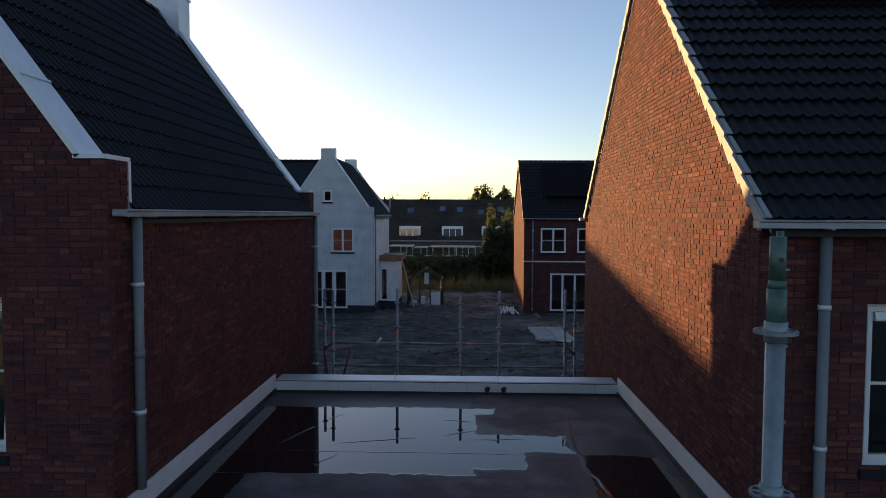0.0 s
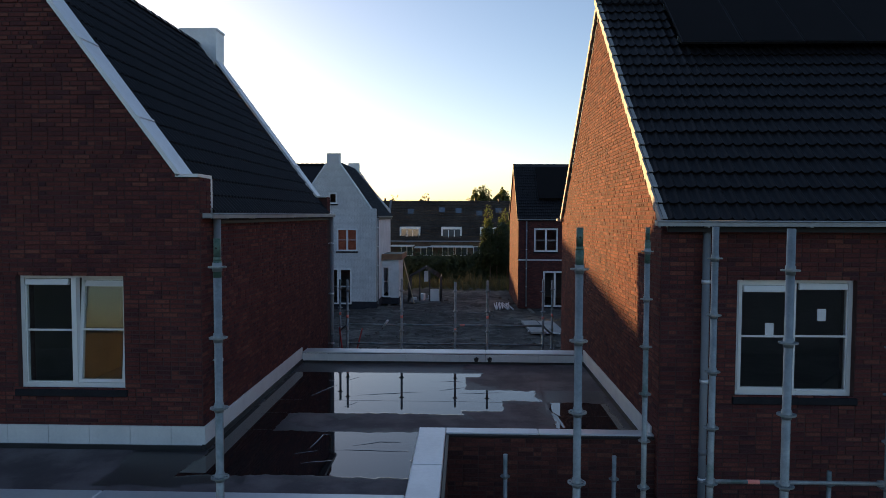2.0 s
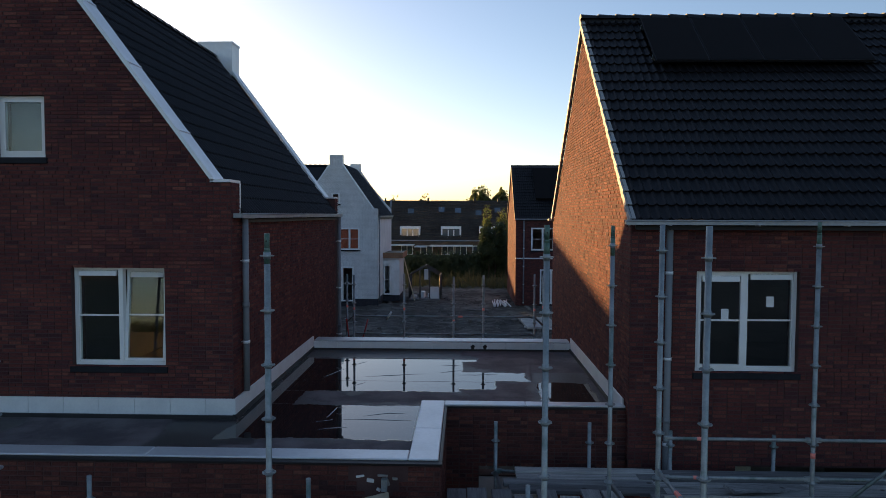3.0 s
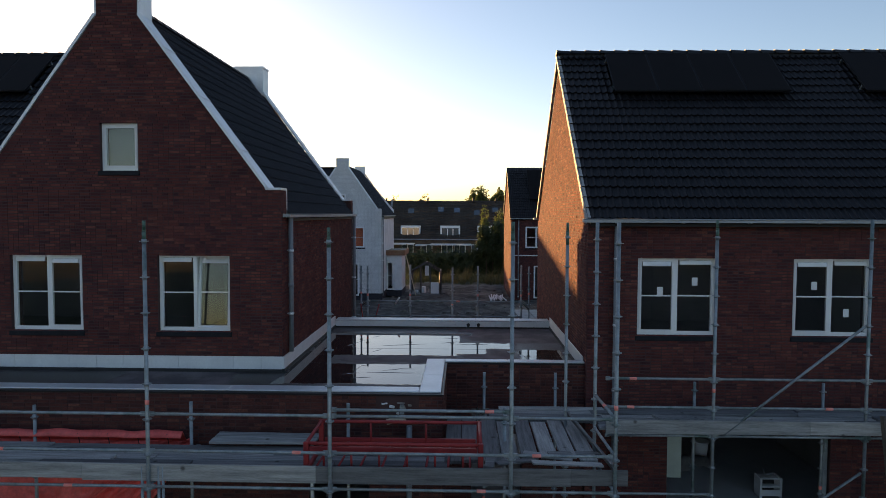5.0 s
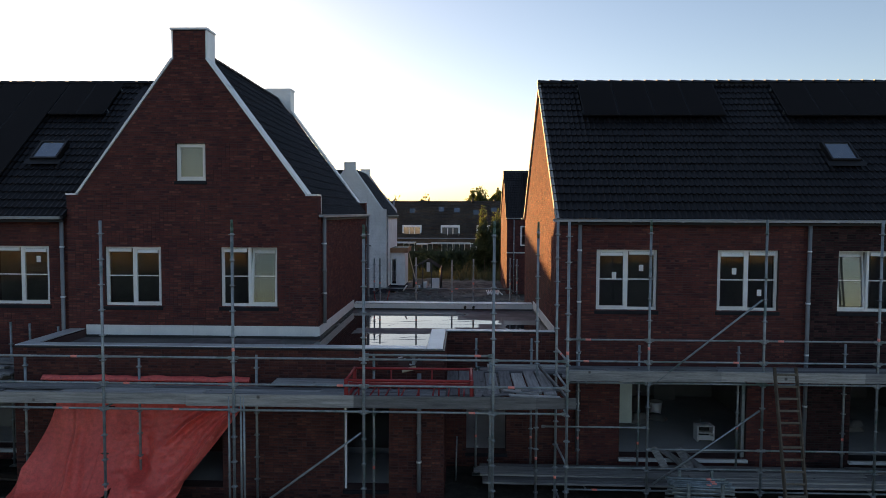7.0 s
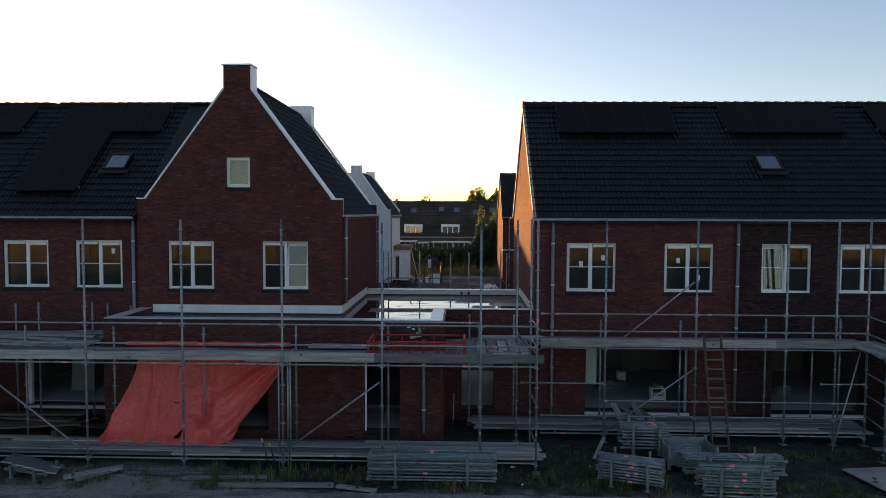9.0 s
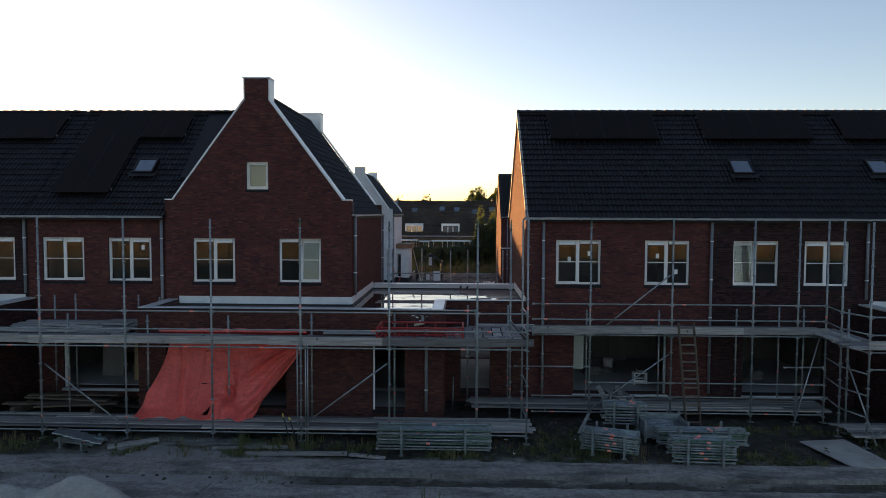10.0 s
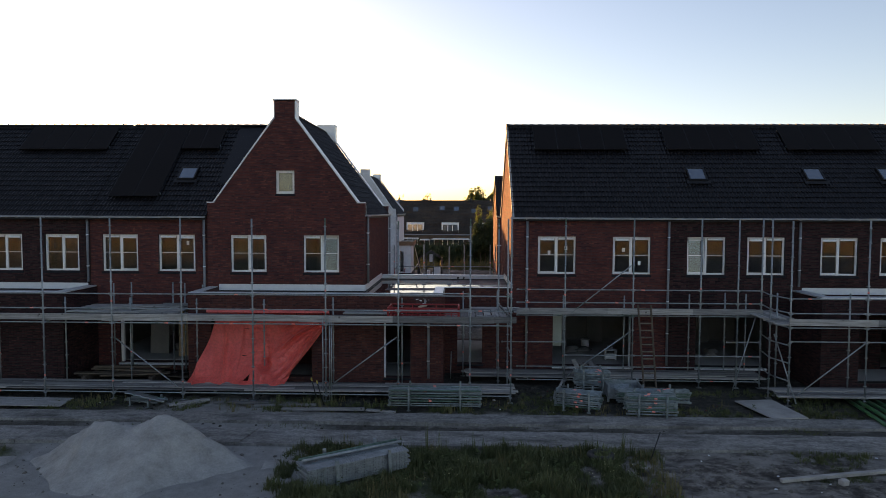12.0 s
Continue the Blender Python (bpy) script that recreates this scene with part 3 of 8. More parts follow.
window(right, *R_WIN[1], SILL_Z, HEAD_Z, FACE, stickers=((0, 0.6, 0.66), (1, 0.45, 0.27)))
downpipe(right, 2.64, 5.06, 0.42, 5.13, Y)
downpipe(right, 7.24, 5.06, 0.36, 5.13, Y)
rooms(right, 2.5, 7.25, FACE + 0.3, BACK_FACE - 0.3, (7.2,))

# right-hand terrace, houses of dark brick
D_WIN = [(7.87, 9.11), (9.80, 11.02), (12.16, 13.36), (14.06, 15.30), (17.0, 18.2)]
dark, dark_front = terrace(7.25, 22.0, "dark", "dark brick terraced house with a tiled roof", D_WIN, [(8.20, 10.50, FLOOR_Z, 2.18), (14.2, 16.8, FLOOR_Z, 2.3)], (7.3, 8.9, 2.9, 3.3), seed=13)
roof = shed_roof(dark, 7.25, 22.0)
tiled(roof, (7.20, 5.006, 5.208), X, SLOPE, 14.8, 5.17, seed=6)
ridge_tiles(roof, (7.24, 8.765, RIDGE_Z - 0.085), (22.0, 8.765, RIDGE_Z - 0.085))
gutter(dark, (7.26, 4.99, 5.21), (22.0, 4.99, 5.21), -Y)
for i, (a, b) in enumerate(D_WIN):
    window(dark, a, b, SILL_Z, HEAD_Z, FACE, tilt=0 if i == 0 else None)
downpipe(dark, 11.45, 5.06, 3.0, 5.13, Y)
rooms(dark, 7.3, 21.9, FACE + 0.3, BACK_FACE - 0.3, (11.4, 16.0))
part("end_wall", Geo().prism([(21.8, FACE, 0), (21.8, BACK_FACE, 0), (21.8, BACK_FACE, EAVE), (21.8, RIDGE_Y, RIDGE_Z - 0.15), (21.8, FACE, EAVE)], (0.2, 0, 0)), MAT["mortar_dark"], dark)
for x0, x1 in ((3.1, 6.45), (7.85, 11.15), (12.1, 15.4), (16.3, 19.6)):
    solar_array(x0, x1, 3.5, 4.9, 4, "black solar panels in a row below the ridge")
for parent, x0 in ((dark, 8.25), (dark, 12.22), (dark, 14.74)):
    skylight(parent, x0, x0 + 0.62, 1.80, 2.46)

# gable house: brick front gable with zinc copings and chimney
GX0, GX1, GMID = -8.00, -2.73, -5.365
G_BACK = 11.95
RAKE = math.atan2(8.46 - 5.67, 2.40 - 0.335)
gable_house = thing("gable_house", (GMID, 8.8, 0), "dark red brick house with a stepped front gable and chimney", "house", "brick houses along the road")


def gable_run(z):
    if z < 5.66:
        return GX0, GX1
    if z < 8.44:
        k = (z - 5.66) / math.tan(RAKE)
        return GMID - 2.40 + k, GMID + 2.40 - k
    return -5.70, -5.03


G_WIN = [(-7.22, -6.02), (-4.77, -3.585)]
g_open = [(a, b, SILL_Z, HEAD_Z) for a, b in G_WIN] + [(-5.68, -5.06, 5.97, 6.74)]
low_core = wall_core(Geo(), (0, FACE, 0), X, -Y, GX0, GX1, 0.0, 5.66, [o for o in g_open if o[3] < 5])
core = Geo()
z_cut = [5.66, 5.97, 6.74, 8.44]
for za, zb in zip(z_cut, z_cut[1:]):
    (a, b), (c, d) = gable_run(za + 1e-4), gable_run(zb - 1e-4)
    if za == 5.97:
        core.prism([(a, FACE, za), (-5.68, FACE, za), (-5.68, FACE, zb), (c, FACE, zb)], (0, 0.3, 0))
        core.prism([(-5.06, FACE, za), (b, FACE, za), (d, FACE, zb), (-5.06, FACE, zb)], (0, 0.3, 0))
    elif za == 5.66:
        core.prism([(a, FACE, za), (b, FACE, za), (d, FACE, zb), (-5.06, FACE, zb), (-5.68, FACE, zb), (c, FACE, zb)], (0, 0.3, 0))
    else:
        core.prism([(a, FACE, za), (-5.68, FACE, za), (-5.06, FACE, za), (b, FACE, za), (d, FACE, zb), (c, FACE, zb)], (0, 0.3, 0))
core.weld()
part("chimney", Geo().box(-5.70, -5.03, FACE, FACE + 0.42, 8.442, 9.02), MAT["mortar"], gable_house)
part("gable_top", core, MAT["mortar"], gable_house)
g_front = part("gable_wall", low_core, MAT["mortar"], gable_house, "dark red brick front gable")
brickwork(g_front, (0, FACE, 0), X, -Y, 0.0, 9.02, gable_run, g_open, "red", (-4.6, -2.75, 4.65, 5.2), seed=21)
l_side = part("side_wall", Geo().box(GX1 - 0.3, GX1, FACE + 0.3, G_BACK, 0.0, EAVE), MAT["mortar"], gable_house, "dark red brick side wall")
brickwork(l_side, (GX1, 0, 0), Y, X, 0.0, EAVE + 0.02, lambda z: (FACE, G_BACK), [], "red", (5.2, 6.9, 4.1, 4.9), seed=22)
brickwork(g_front, (GX1, 0, 0), Y, X, EAVE - 0.02, 5.66, lambda z: (FACE, FACE + 0.3), [], "red", seed=24)
back_wall = Geo()
back_wall.prism([(GX0, G_BACK, 0), (GX1, G_BACK, 0), (GX1, G_BACK, 5.62), (-3.05, G_BACK, 5.62), (-5.03, G_BACK, 8.35), (-5.70, G_BACK, 8.35), (-7.68, G_BACK, 5.62), (GX0, G_BACK, 5.62)], (0, 0.3, 0))
part("rear_gable_wall", back_wall, MAT["mortar"], gable_house)
brickwork(gable_house.children[-1], (GX1, 0, 0), Y, X, 5.2, 5.62, lambda z: (G_BACK, G_BACK + 0.3), [], "red", seed=23)

ZR = 8.72
G_SLOPE = Vector((GX1 + 0.04 - GMID, 0, 5.24 - ZR)).normalized() * -1
g_roof = Geo()
g_roof.prism([(GX1 + 0.06, FACE + 0.3, 5.20), (GMID, FACE + 0.3, ZR - 0.03), (GX0 - 0.06, FACE + 0.3, 5.20), (GX0 - 0.06, FACE + 0.3, 5.05), (GMID, FACE + 0.3, ZR - 0.22), (GX1 + 0.06, FACE + 0.3, 5.16)], (0, G_BACK - FACE - 0.3, 0))
g_roof = part("roof", g_roof, MAT["tile"], gable_house, "anthracite tiled gable roof")
tiled(g_roof, (GX1 + 0.02, FACE + 0.32, 5.272), Y, G_SLOPE, G_BACK - FACE - 0.34, 4.42, (0, 17, 0, 17), seed=8)
tiled(g_roof, (GX0 - 0.02, G_BACK, 5.272), -Y, Vector((-G_SLOPE.x, 0, G_SLOPE.z)), G_BACK - FACE - 0.34, 4.42, keep=lambda a, b: b > 2.4, seed=9)
ridge_tiles(g_roof, (GMID, FACE + 0.35, ZR - 0.02), (GMID, G_BACK - 0.1, ZR - 0.02))


def coping(face_a, face_b, mid_top, low, shoulder_z, half_in):
    """Zinc sheet over a gable: two rakes and two shoulders, from face_a to face_b in depth."""
    for s in (-1, 1):
        def at(dx, z, y):
            return Vector((GMID + s * dx, y, z))
        g = Geo()
        a, b = (half_in, low), (0.335, mid_top)
        t = 0.045
        nx, nz = math.sin(RAKE) * t, math.cos(RAKE) * t
        g.prism([at(a[0], a[1], face_a), at(b[0], b[1], face_a), at(b[0] + nx, b[1] + nz, face_a), at(a[0] + nx, a[1] + nz, face_a)], (0, face_b - face_a, 0))
        rake = part("coping", g, MAT["zinc"], gable_house, "folded zinc gable coping")
        g = Geo().box(*sorted((GMID + s * (half_in - 0.02), GMID + s * 2.635)), face_a, face_b, shoulder_z, shoulder_z + 0.035)
        g.box(*sorted((GMID + s * 2.615, GMID + s * 2.640)), face_b - 0.045, face_b, shoulder_z - 0.45, shoulder_z)
        part("shoulder_coping", g, MAT["zinc"], gable_house)
        for f in (0.22, 0.52, 0.8):
            c = Vector((a[0] + (b[0] - a[0]) * f, 0, a[1] + (b[1] - a[1]) * f))
            d = Vector((b[0] - a[0], 0, b[1] - a[1])).normalized() * 0.012
            e = Geo().prism([at(c.x - d.x + nx, c.z - d.z + nz, face_a), at(c.x + d.x + nx, c.z + d.z + nz, face_a), at(c.x + d.x + nx * 1.3, c.z + d.z + nz * 1.3, face_a), at(c.x - d.x + nx * 1.3, c.z - d.z + nz * 1.3, face_a)], (0, face_b - face_a, 0))
            part("welt", e, MAT["zinc"], rake)


coping(FACE - 0.03, FACE + 0.36, 8.46, 5.67, 5.665, 2.40)
coping(G_BACK - 0.06, G_BACK + 0.33, 8.42, 5.63, 5.625, 2.40)
for y0, brick_front in ((FACE, True), (G_BACK - 0.02, False)):
    g = Geo()
    g.box(-5.735, -5.702, y0 + (0.004 if brick_front else -0.03), y0 + 0.45, 8.42, 9.06)
    g.box(-5.030, -4.995, y0 + (0.004 if brick_front else -0.03), y0 + 0.45, 8.42, 9.06)
    g.box(-5.70, -5.03, y0 + 0.42, y0 + 0.45, 8.0, 9.06)
    if not brick_front:
        g.box(-5.70, -5.03, y0 - 0.03, y0, 8.0, 9.06)
    g.box(-5.755, -4.975, y0 - 0.035, y0 + 0.465, 9.045, 9.085)
    part("chimney_cladding", g, MAT["zinc"], gable_house, "zinc clad chimney")
gutter(gable_house, (GX1 + 0.025, FACE + 0.02, 5.272), (GX1 + 0.025, G_BACK + 0.22, 5.272), X)
for i, (a, b) in enumerate(G_WIN):
    window(gable_house, a, b, SILL_Z, HEAD_Z, FACE, tilt=1 if i == 1 else None, opens=1)
window(gable_house, -5.68, -5.06, 5.97, 6.74, FACE, style="single")
solid("attic_board", Geo().box(-5.72, -5.02, FACE + 0.305, FACE + 0.32, 5.9, 6.8), MAT["attic_board"], "pale grey board standing behind the attic window", "board")
downpipe(gable_house, GX1 + 0.075, FACE + 0.30, 2.98, 5.22, -X)
downpipe(gable_house, GX1 + 0.075, G_BACK + 0.1, 0.3, 5.22, -X)
rooms(gable_house, GX0, GX1 - 0.3, FACE + 0.3, G_BACK, (-5.37,))

# left-hand terrace
L_FACE = 5.27
L_WIN = [(-9.72, -8.47), (-11.64, -10.42)]
left, left_front = terrace(-12.05, GX0, "red", "dark red brick terraced house with a tiled roof", L_WIN, [(-11.10, -8.76, FLOOR_Z - 0.04, 2.15)], seed=31, face=L_FACE)
roof = shed_roof(left, -12.05, GX0)
K = (RIDGE_Z - 5.26) / (RIDGE_Y - 4.96)
part("roof_over_gable", Geo().prism([(GX0, 6.2, 5.23 + 1.24 * K), (GX0, RIDGE_Y, RIDGE_Z - 0.03), (GX0, 11.4, 5.23 + 1.24 * K)], (2.5, 0, 0)), MAT["tile"], left)
over = lambda a, b: 5.26 + b * SLOPE.z > 5.27 + (a - 12.05 + 8.08) * 1.284 - 0.02
tiled(roof, (-12.05, 5.006, 5.208), X, SLOPE, 6.4, 5.17, keep=over, seed=14)
ridge_tiles(roof, (-12.05, 8.765, RIDGE_Z - 0.085), (-5.6, 8.765, RIDGE_Z - 0.085))
gutter(left, (-12.05, 5.02, 5.21), (GX0 - 0.02, 5.02, 5.21), -Y)
downpipe(left, -8.12, 5.15, 0.4, 5.13, Y)
for i, (a, b) in enumerate(L_WIN):
    window(left, a, b, SILL_Z, HEAD_Z, L_FACE, stickers=((1, 0.6, 0.8),) if i == 0 else (), opens=1)
rooms(left, -12.05, GX0, L_FACE + 0.3, BACK_FACE - 0.3)
LD_WIN = [(-13.62, -12.44), (-15.6, -14.40), (-18.0, -16.8)]
left_far, lf_front = terrace(-24.0, -12.05, "dark", "dark brick terraced house with a tiled roof", LD_WIN, [(-17.0, -14.2, FLOOR_Z, 2.4)], seed=32, face=L_FACE)
roof = shed_roof(left_far, -24.0, -12.05)
tiled(roof, (-24.0, 5.006, 5.208), X, SLOPE, 11.9, 5.17, seed=15)
ridge_tiles(roof, (-24.0, 8.765, RIDGE_Z - 0.085), (-12.1, 8.765, RIDGE_Z - 0.085))
gutter(left_far, (-24.0, 5.02, 5.21), (-12.06, 5.02, 5.21), -Y)
downpipe(left_far, -12.08, 5.15, 3.0, 5.13, Y)
for a, b in LD_WIN:
    window(left_far, a, b, SILL_Z, HEAD_Z, L_FACE, opens=1)
rooms(left_far, -23.9, -12.1, L_FACE + 0.3, BACK_FACE - 0.3, (-12.2,))
part("end_wall", Geo().prism([(-24.0, L_FACE, 0), (-24.0, BACK_FACE, 0), (-24.0, BACK_FACE, EAVE), (-24.0, RIDGE_Y, RIDGE_Z - 0.15), (-24.0, L_FACE, EAVE)], (0.2, 0, 0)), MAT["mortar_dark"], left_far)
solar_array(-9.83, -8.45, 3.55, 4.9, 2, "black solar panels in a row below the ridge")
solar_array(-11.55, -9.85, 0.87, 4.9, 2, "black solar panels standing down the slope")
solar_array(-15.9, -12.6, 3.5, 4.9, 4, "black solar panels in a row below the ridge")
skylight(left, -9.48, -8.86, 1.80, 2.46)

# unseen run of terrace beyond the view, added to keep low sun off the ground
more = thing("terraced_house", (-45, 8.8, 0), "unseen added run of dark terrace that shades the ground", "house", "brick houses along the road")
part("wall", Geo().box(-66.0, -24.01, L_FACE, BACK_FACE, 0.0, EAVE), MAT["mortar_dark"], more)
part("roof", Geo().prism([(-66.0, 4.96, 5.23), (-66.0, RIDGE_Y, RIDGE_Z), (-66.0, 2 * RIDGE_Y - 4.96, 5.23)], (41.98, 0, 0)), MAT["tile"], more)

# ---- flat-roofed extension between and before the houses ----
ROOF_Z, CAP_Z = 2.70, 2.88
ext = thing("flat_roof_extension", (-2.7, 6.0, 0), "single-storey dark red brick extension with a wet flat roof", "extension")
EX0, EX1, EY0, EY1, EBACK = -7.92, -0.06, 3.25, 5.25, 9.90
e_open = [(-7.20, -4.09, FLOOR_Z, 2.15), (-1.87, -1.05, FLOOR_Z, 2.15)]
e_front = part("front_wall", wall_core(Geo(), (0, EY0, 0), X, -Y, EX0, EX1, 0.0, 2.84, e_open), MAT["mortar"], ext, "dark red brick wall with a broken patch")
brickwork(e_front, (0, EY0, 0), X, -Y, 0.0, 2.84, lambda z: (EX0, EX1), e_open + [(-0.95, -0.38, 2.68, 2.81), (-0.87, -0.47, 2.60, 2.69), (-0.79, -0.53, 2.54, 2.61)], "brown", (-3.2, -1.0, 2.35, 2.84), seed=41)
e_side = part("return_wall", Geo().box(EX1 - 0.3, EX1, EY0 + 0.3, EY1 + 0.3, 0.0, 2.84), MAT["mortar"], ext)
brickwork(e_side, (EX1, 0, 0), Y, X, 0.0, 2.84, lambda z: (EY0, EY1), [], "brown", seed=42)
e_left = part("return_wall", Geo().box(EX0, EX0 + 0.3, EY0 + 0.3, FACE + 0.05, 0.0, 2.84), MAT["mortar"], ext)
brickwork(e_left, (EX0, 0, 0), Y, -X, 0.0, 2.84, lambda z: (EY0, L_FACE), [], "brown", seed=43)
r_open = [(0.36, 1.19, FLOOR_Z, 2.12)]
e_recess = part("recessed_wall", wall_core(Geo(), (0, EY1, 0), X, -Y, EX1, 2.2, 0.0, 2.84, r_open), MAT["mortar"], ext)
brickwork(e_recess, (0, EY1, 0), X, -Y, 0.0, 2.84, lambda z: (EX1, 2.2), r_open, "brown", (0.0, 2.2, 2.3, 2.84), seed=44)
part("rear_wall", wall_core(Geo(), (0, EBACK, 0), X, Y, GX1, 2.2, 0.0, 2.80, [(-0.3, 1.5, FLOOR_Z, 2.2)]), MAT["mortar"], ext)
for a in ((EX0 + 0.2, EX1 - 0.2, EY0 + 0.2, FACE + 0.02), (GX1 + 0.002, 2.198, EY1 + 0.28, EBACK - 0.2)):
    part("floor_slab", Geo().box(*a, 0.0, FLOOR_Z - 0.02), MAT["room_floor"], ext)


def roof_felt():
    """Bitumen sheet, damp in patches and under water where the sheets sag."""
    m, t, b = nodes_of("wet_bitumen_roof")
    sep = node(t, "ShaderNodeSeparateXYZ")
    t.links.new(place_of(t), sep.inputs[0])
    wob = noise_of(t, 1.6, 5, 0.55)
    fine = noise_of(t, 9, 3, 0.5)

    def math2(op, a, c, third=None):
        n = node(t, "ShaderNodeMath", op=op)
        for i, v in enumerate((a, c, third)):
            if v is None:
                continue
            if isinstance(v, (int, float)):
                n.inputs[i].default_value = v
            else:
                t.links.new(v, n.inputs[i])
        return n.outputs[0]

    def pool(x0, x1, y0, y1):
        dx = math2("SUBTRACT", math2("ABSOLUTE", math2("SUBTRACT", sep.outputs[0], (x0 + x1) / 2), 0), (x1 - x0) / 2)
        dy = math2("SUBTRACT", math2("ABSOLUTE", math2("SUBTRACT", sep.outputs[1], (y0 + y1) / 2), 0), (y1 - y0) / 2)
        return math2("MAXIMUM", dx, dy)
    pools = [(-2.68, 0.13, 6.55, 8.86), (-0.40, 0.42, 8.58, 8.86), (-0.30, 1.17, 7.22, 7.80), (-0.30, 0.66, 6.70, 7.30), (-2.68, -0.40, 4.40, 5.80), (1.27, 2.08, 5.95, 7.16), (-2.70, -2.15, 5.7, 6.7)]
    soaked = [(-7.3, -5.25, 4.2, 5.05), (-3.40, -2.60, 4.1, 5.15), (1.25, 2.12, 5.4, 7.85), (-2.70, -2.2, 4.2, 9.3), (-2.6, 0.1, 8.8, 9.5)]
    d = None
    for p in pools:
        q = pool(*p)
        d = q if d is None else math2("MINIMUM", d, q)
    edge = math2("MULTIPLY_ADD", wob, 0.26, math2("MULTIPLY_ADD", fine, 0.12, -0.19))
    dist = math2("ADD", d, edge)
    wet = node(t, "ShaderNodeMapRange")
    wet.inputs["From Min"].default_value, wet.inputs["From Max"].default_value = 0.012, -0.012
    t.links.new(dist, wet.inputs["Value"])
    damp = node(t, "ShaderNodeMapRange")
    damp.inputs["From Min"].default_value, damp.inputs["From Max"].default_value = 0.13, 0.10
    t.links.new(math2("ADD", dist, math2("MULTIPLY_ADD", noise_of(t, 1.9, 5, 0.6), 1.3, -0.62)), damp.inputs["Value"])
    lying = None
    for p in soaked:
        q = pool(*p)
        lying = q if lying is None else math2("MINIMUM", lying, q)
    dark_wet = node(t, "ShaderNodeMapRange")
    dark_wet.inputs["From Min"].default_value, dark_wet.inputs["From Max"].default_value = 0.03, -0.02
    t.links.new(math2("ADD", lying, edge), dark_wet.inputs["Value"])
    film = math2("MAXIMUM", math2("MULTIPLY", damp.outputs[0], 0.75), dark_wet.outputs[0])
    grit = noise_of(t, 260, 2, 0.6)
    stain = noise_of(t, 1.9, 7, 0.62)
    dry = ramp(t, stain, [(0.3, (0.056, 0.044, 0.048)), (0.47, (0.088, 0.070, 0.074)), (0.56, (0.130, 0.105, 0.108)), (0.72, (0.172, 0.145, 0.145))])
    moist = mixed(t, film, dry, (0.032, 0.028, 0.029))
    t.links.new(mixed(t, wet.outputs[0], moist, (0.016, 0.014, 0.015)), b.inputs["Base Color"])
    dry_rough = math2("MULTIPLY_ADD", film, -0.42, 0.86)
    rough = math2("MULTIPLY", dry_rough, math2("MULTIPLY_ADD", wet.outputs[0], -0.97, 1.0))
    t.links.new(rough, b.inputs["Roughness"])
    b.inputs["IOR"].default_value = 1.6
    relief = math2("MULTIPLY", math2("MULTIPLY_ADD", grit, 0.5, math2("MULTIPLY", stain, 1.5)), math2("SUBTRACT", 1.0, wet.outputs[0]))
    ripple = noise_of(t, 2.2, 2, 0.4, (0.5, 3.0, 1))
    bumped(t, b, math2("MULTIPLY_ADD", ripple, 0.10, relief), 0.25, 0.01)
    return m


MAT["felt"] = roof_felt()
a, b, c, d = EX0 + 0.28, GX1 + 0.004, EX1 - 0.28, 2.196
felt = Geo().prism([(a, EY0 + 0.28, 2.45), (c, EY0 + 0.28, 2.45), (c, EY1 + 0.06, 2.45), (d, EY1 + 0.06, 2.45), (d, EBACK - 0.28, 2.45), (b, EBACK - 0.28, 2.45), (b, FACE - 0.002, 2.45), (a, FACE - 0.002, 2.45)], (0, 0, ROOF_Z - 2.45))
part("roof_sheet", felt, MAT["felt"], ext, "wet dark bitumen roof sheet with puddles")
def crease(name, pts, wide, high, seed):
    """A low ridge in the roof sheet along a line of points, wavering slightly."""
    g = Geo()
    r7 = random.Random(seed)
    line = []
    for (xa, ya), (xb, yb) in zip(pts, pts[1:]):
        k = max(2, int(math.hypot(xb - xa, yb - ya) / 0.08))
        line += [(xa + (xb - xa) * j / k, ya + (yb - ya) * j / k) for j in range(k)]
    line = [(x + r7.uniform(-1, 1) * 0.006, y + r7.uniform(-1, 1) * 0.010) for x, y in line + [pts[-1]]]
    for j, (x, y) in enumerate(line):
        (xa, ya), (xb, yb) = line[max(j - 1, 0)], line[min(j + 1, len(line) - 1)]
        w = Vector((ya - yb, xb - xa, 0)).normalized()
        k = math.sin(math.pi * (j + 0.3) / (len(line) - 0.4)) ** 0.5
        c = Vector((x, y, ROOF_Z))
        g.v += [tuple(c - w * wide + UP * 0.0005), tuple(c + UP * max(high * k, 0.001)), tuple(c + w * wide * 0.7 + UP * 0.0005)]
    for j in range(len(line) - 1):
        for k in (0, 1):
            g.f.append((j * 3 + k, j * 3 + k + 1, j * 3 + k + 4, j * 3 + k + 3))
            g.s.append(True)
    part(name, g, MAT["felt"], ext)


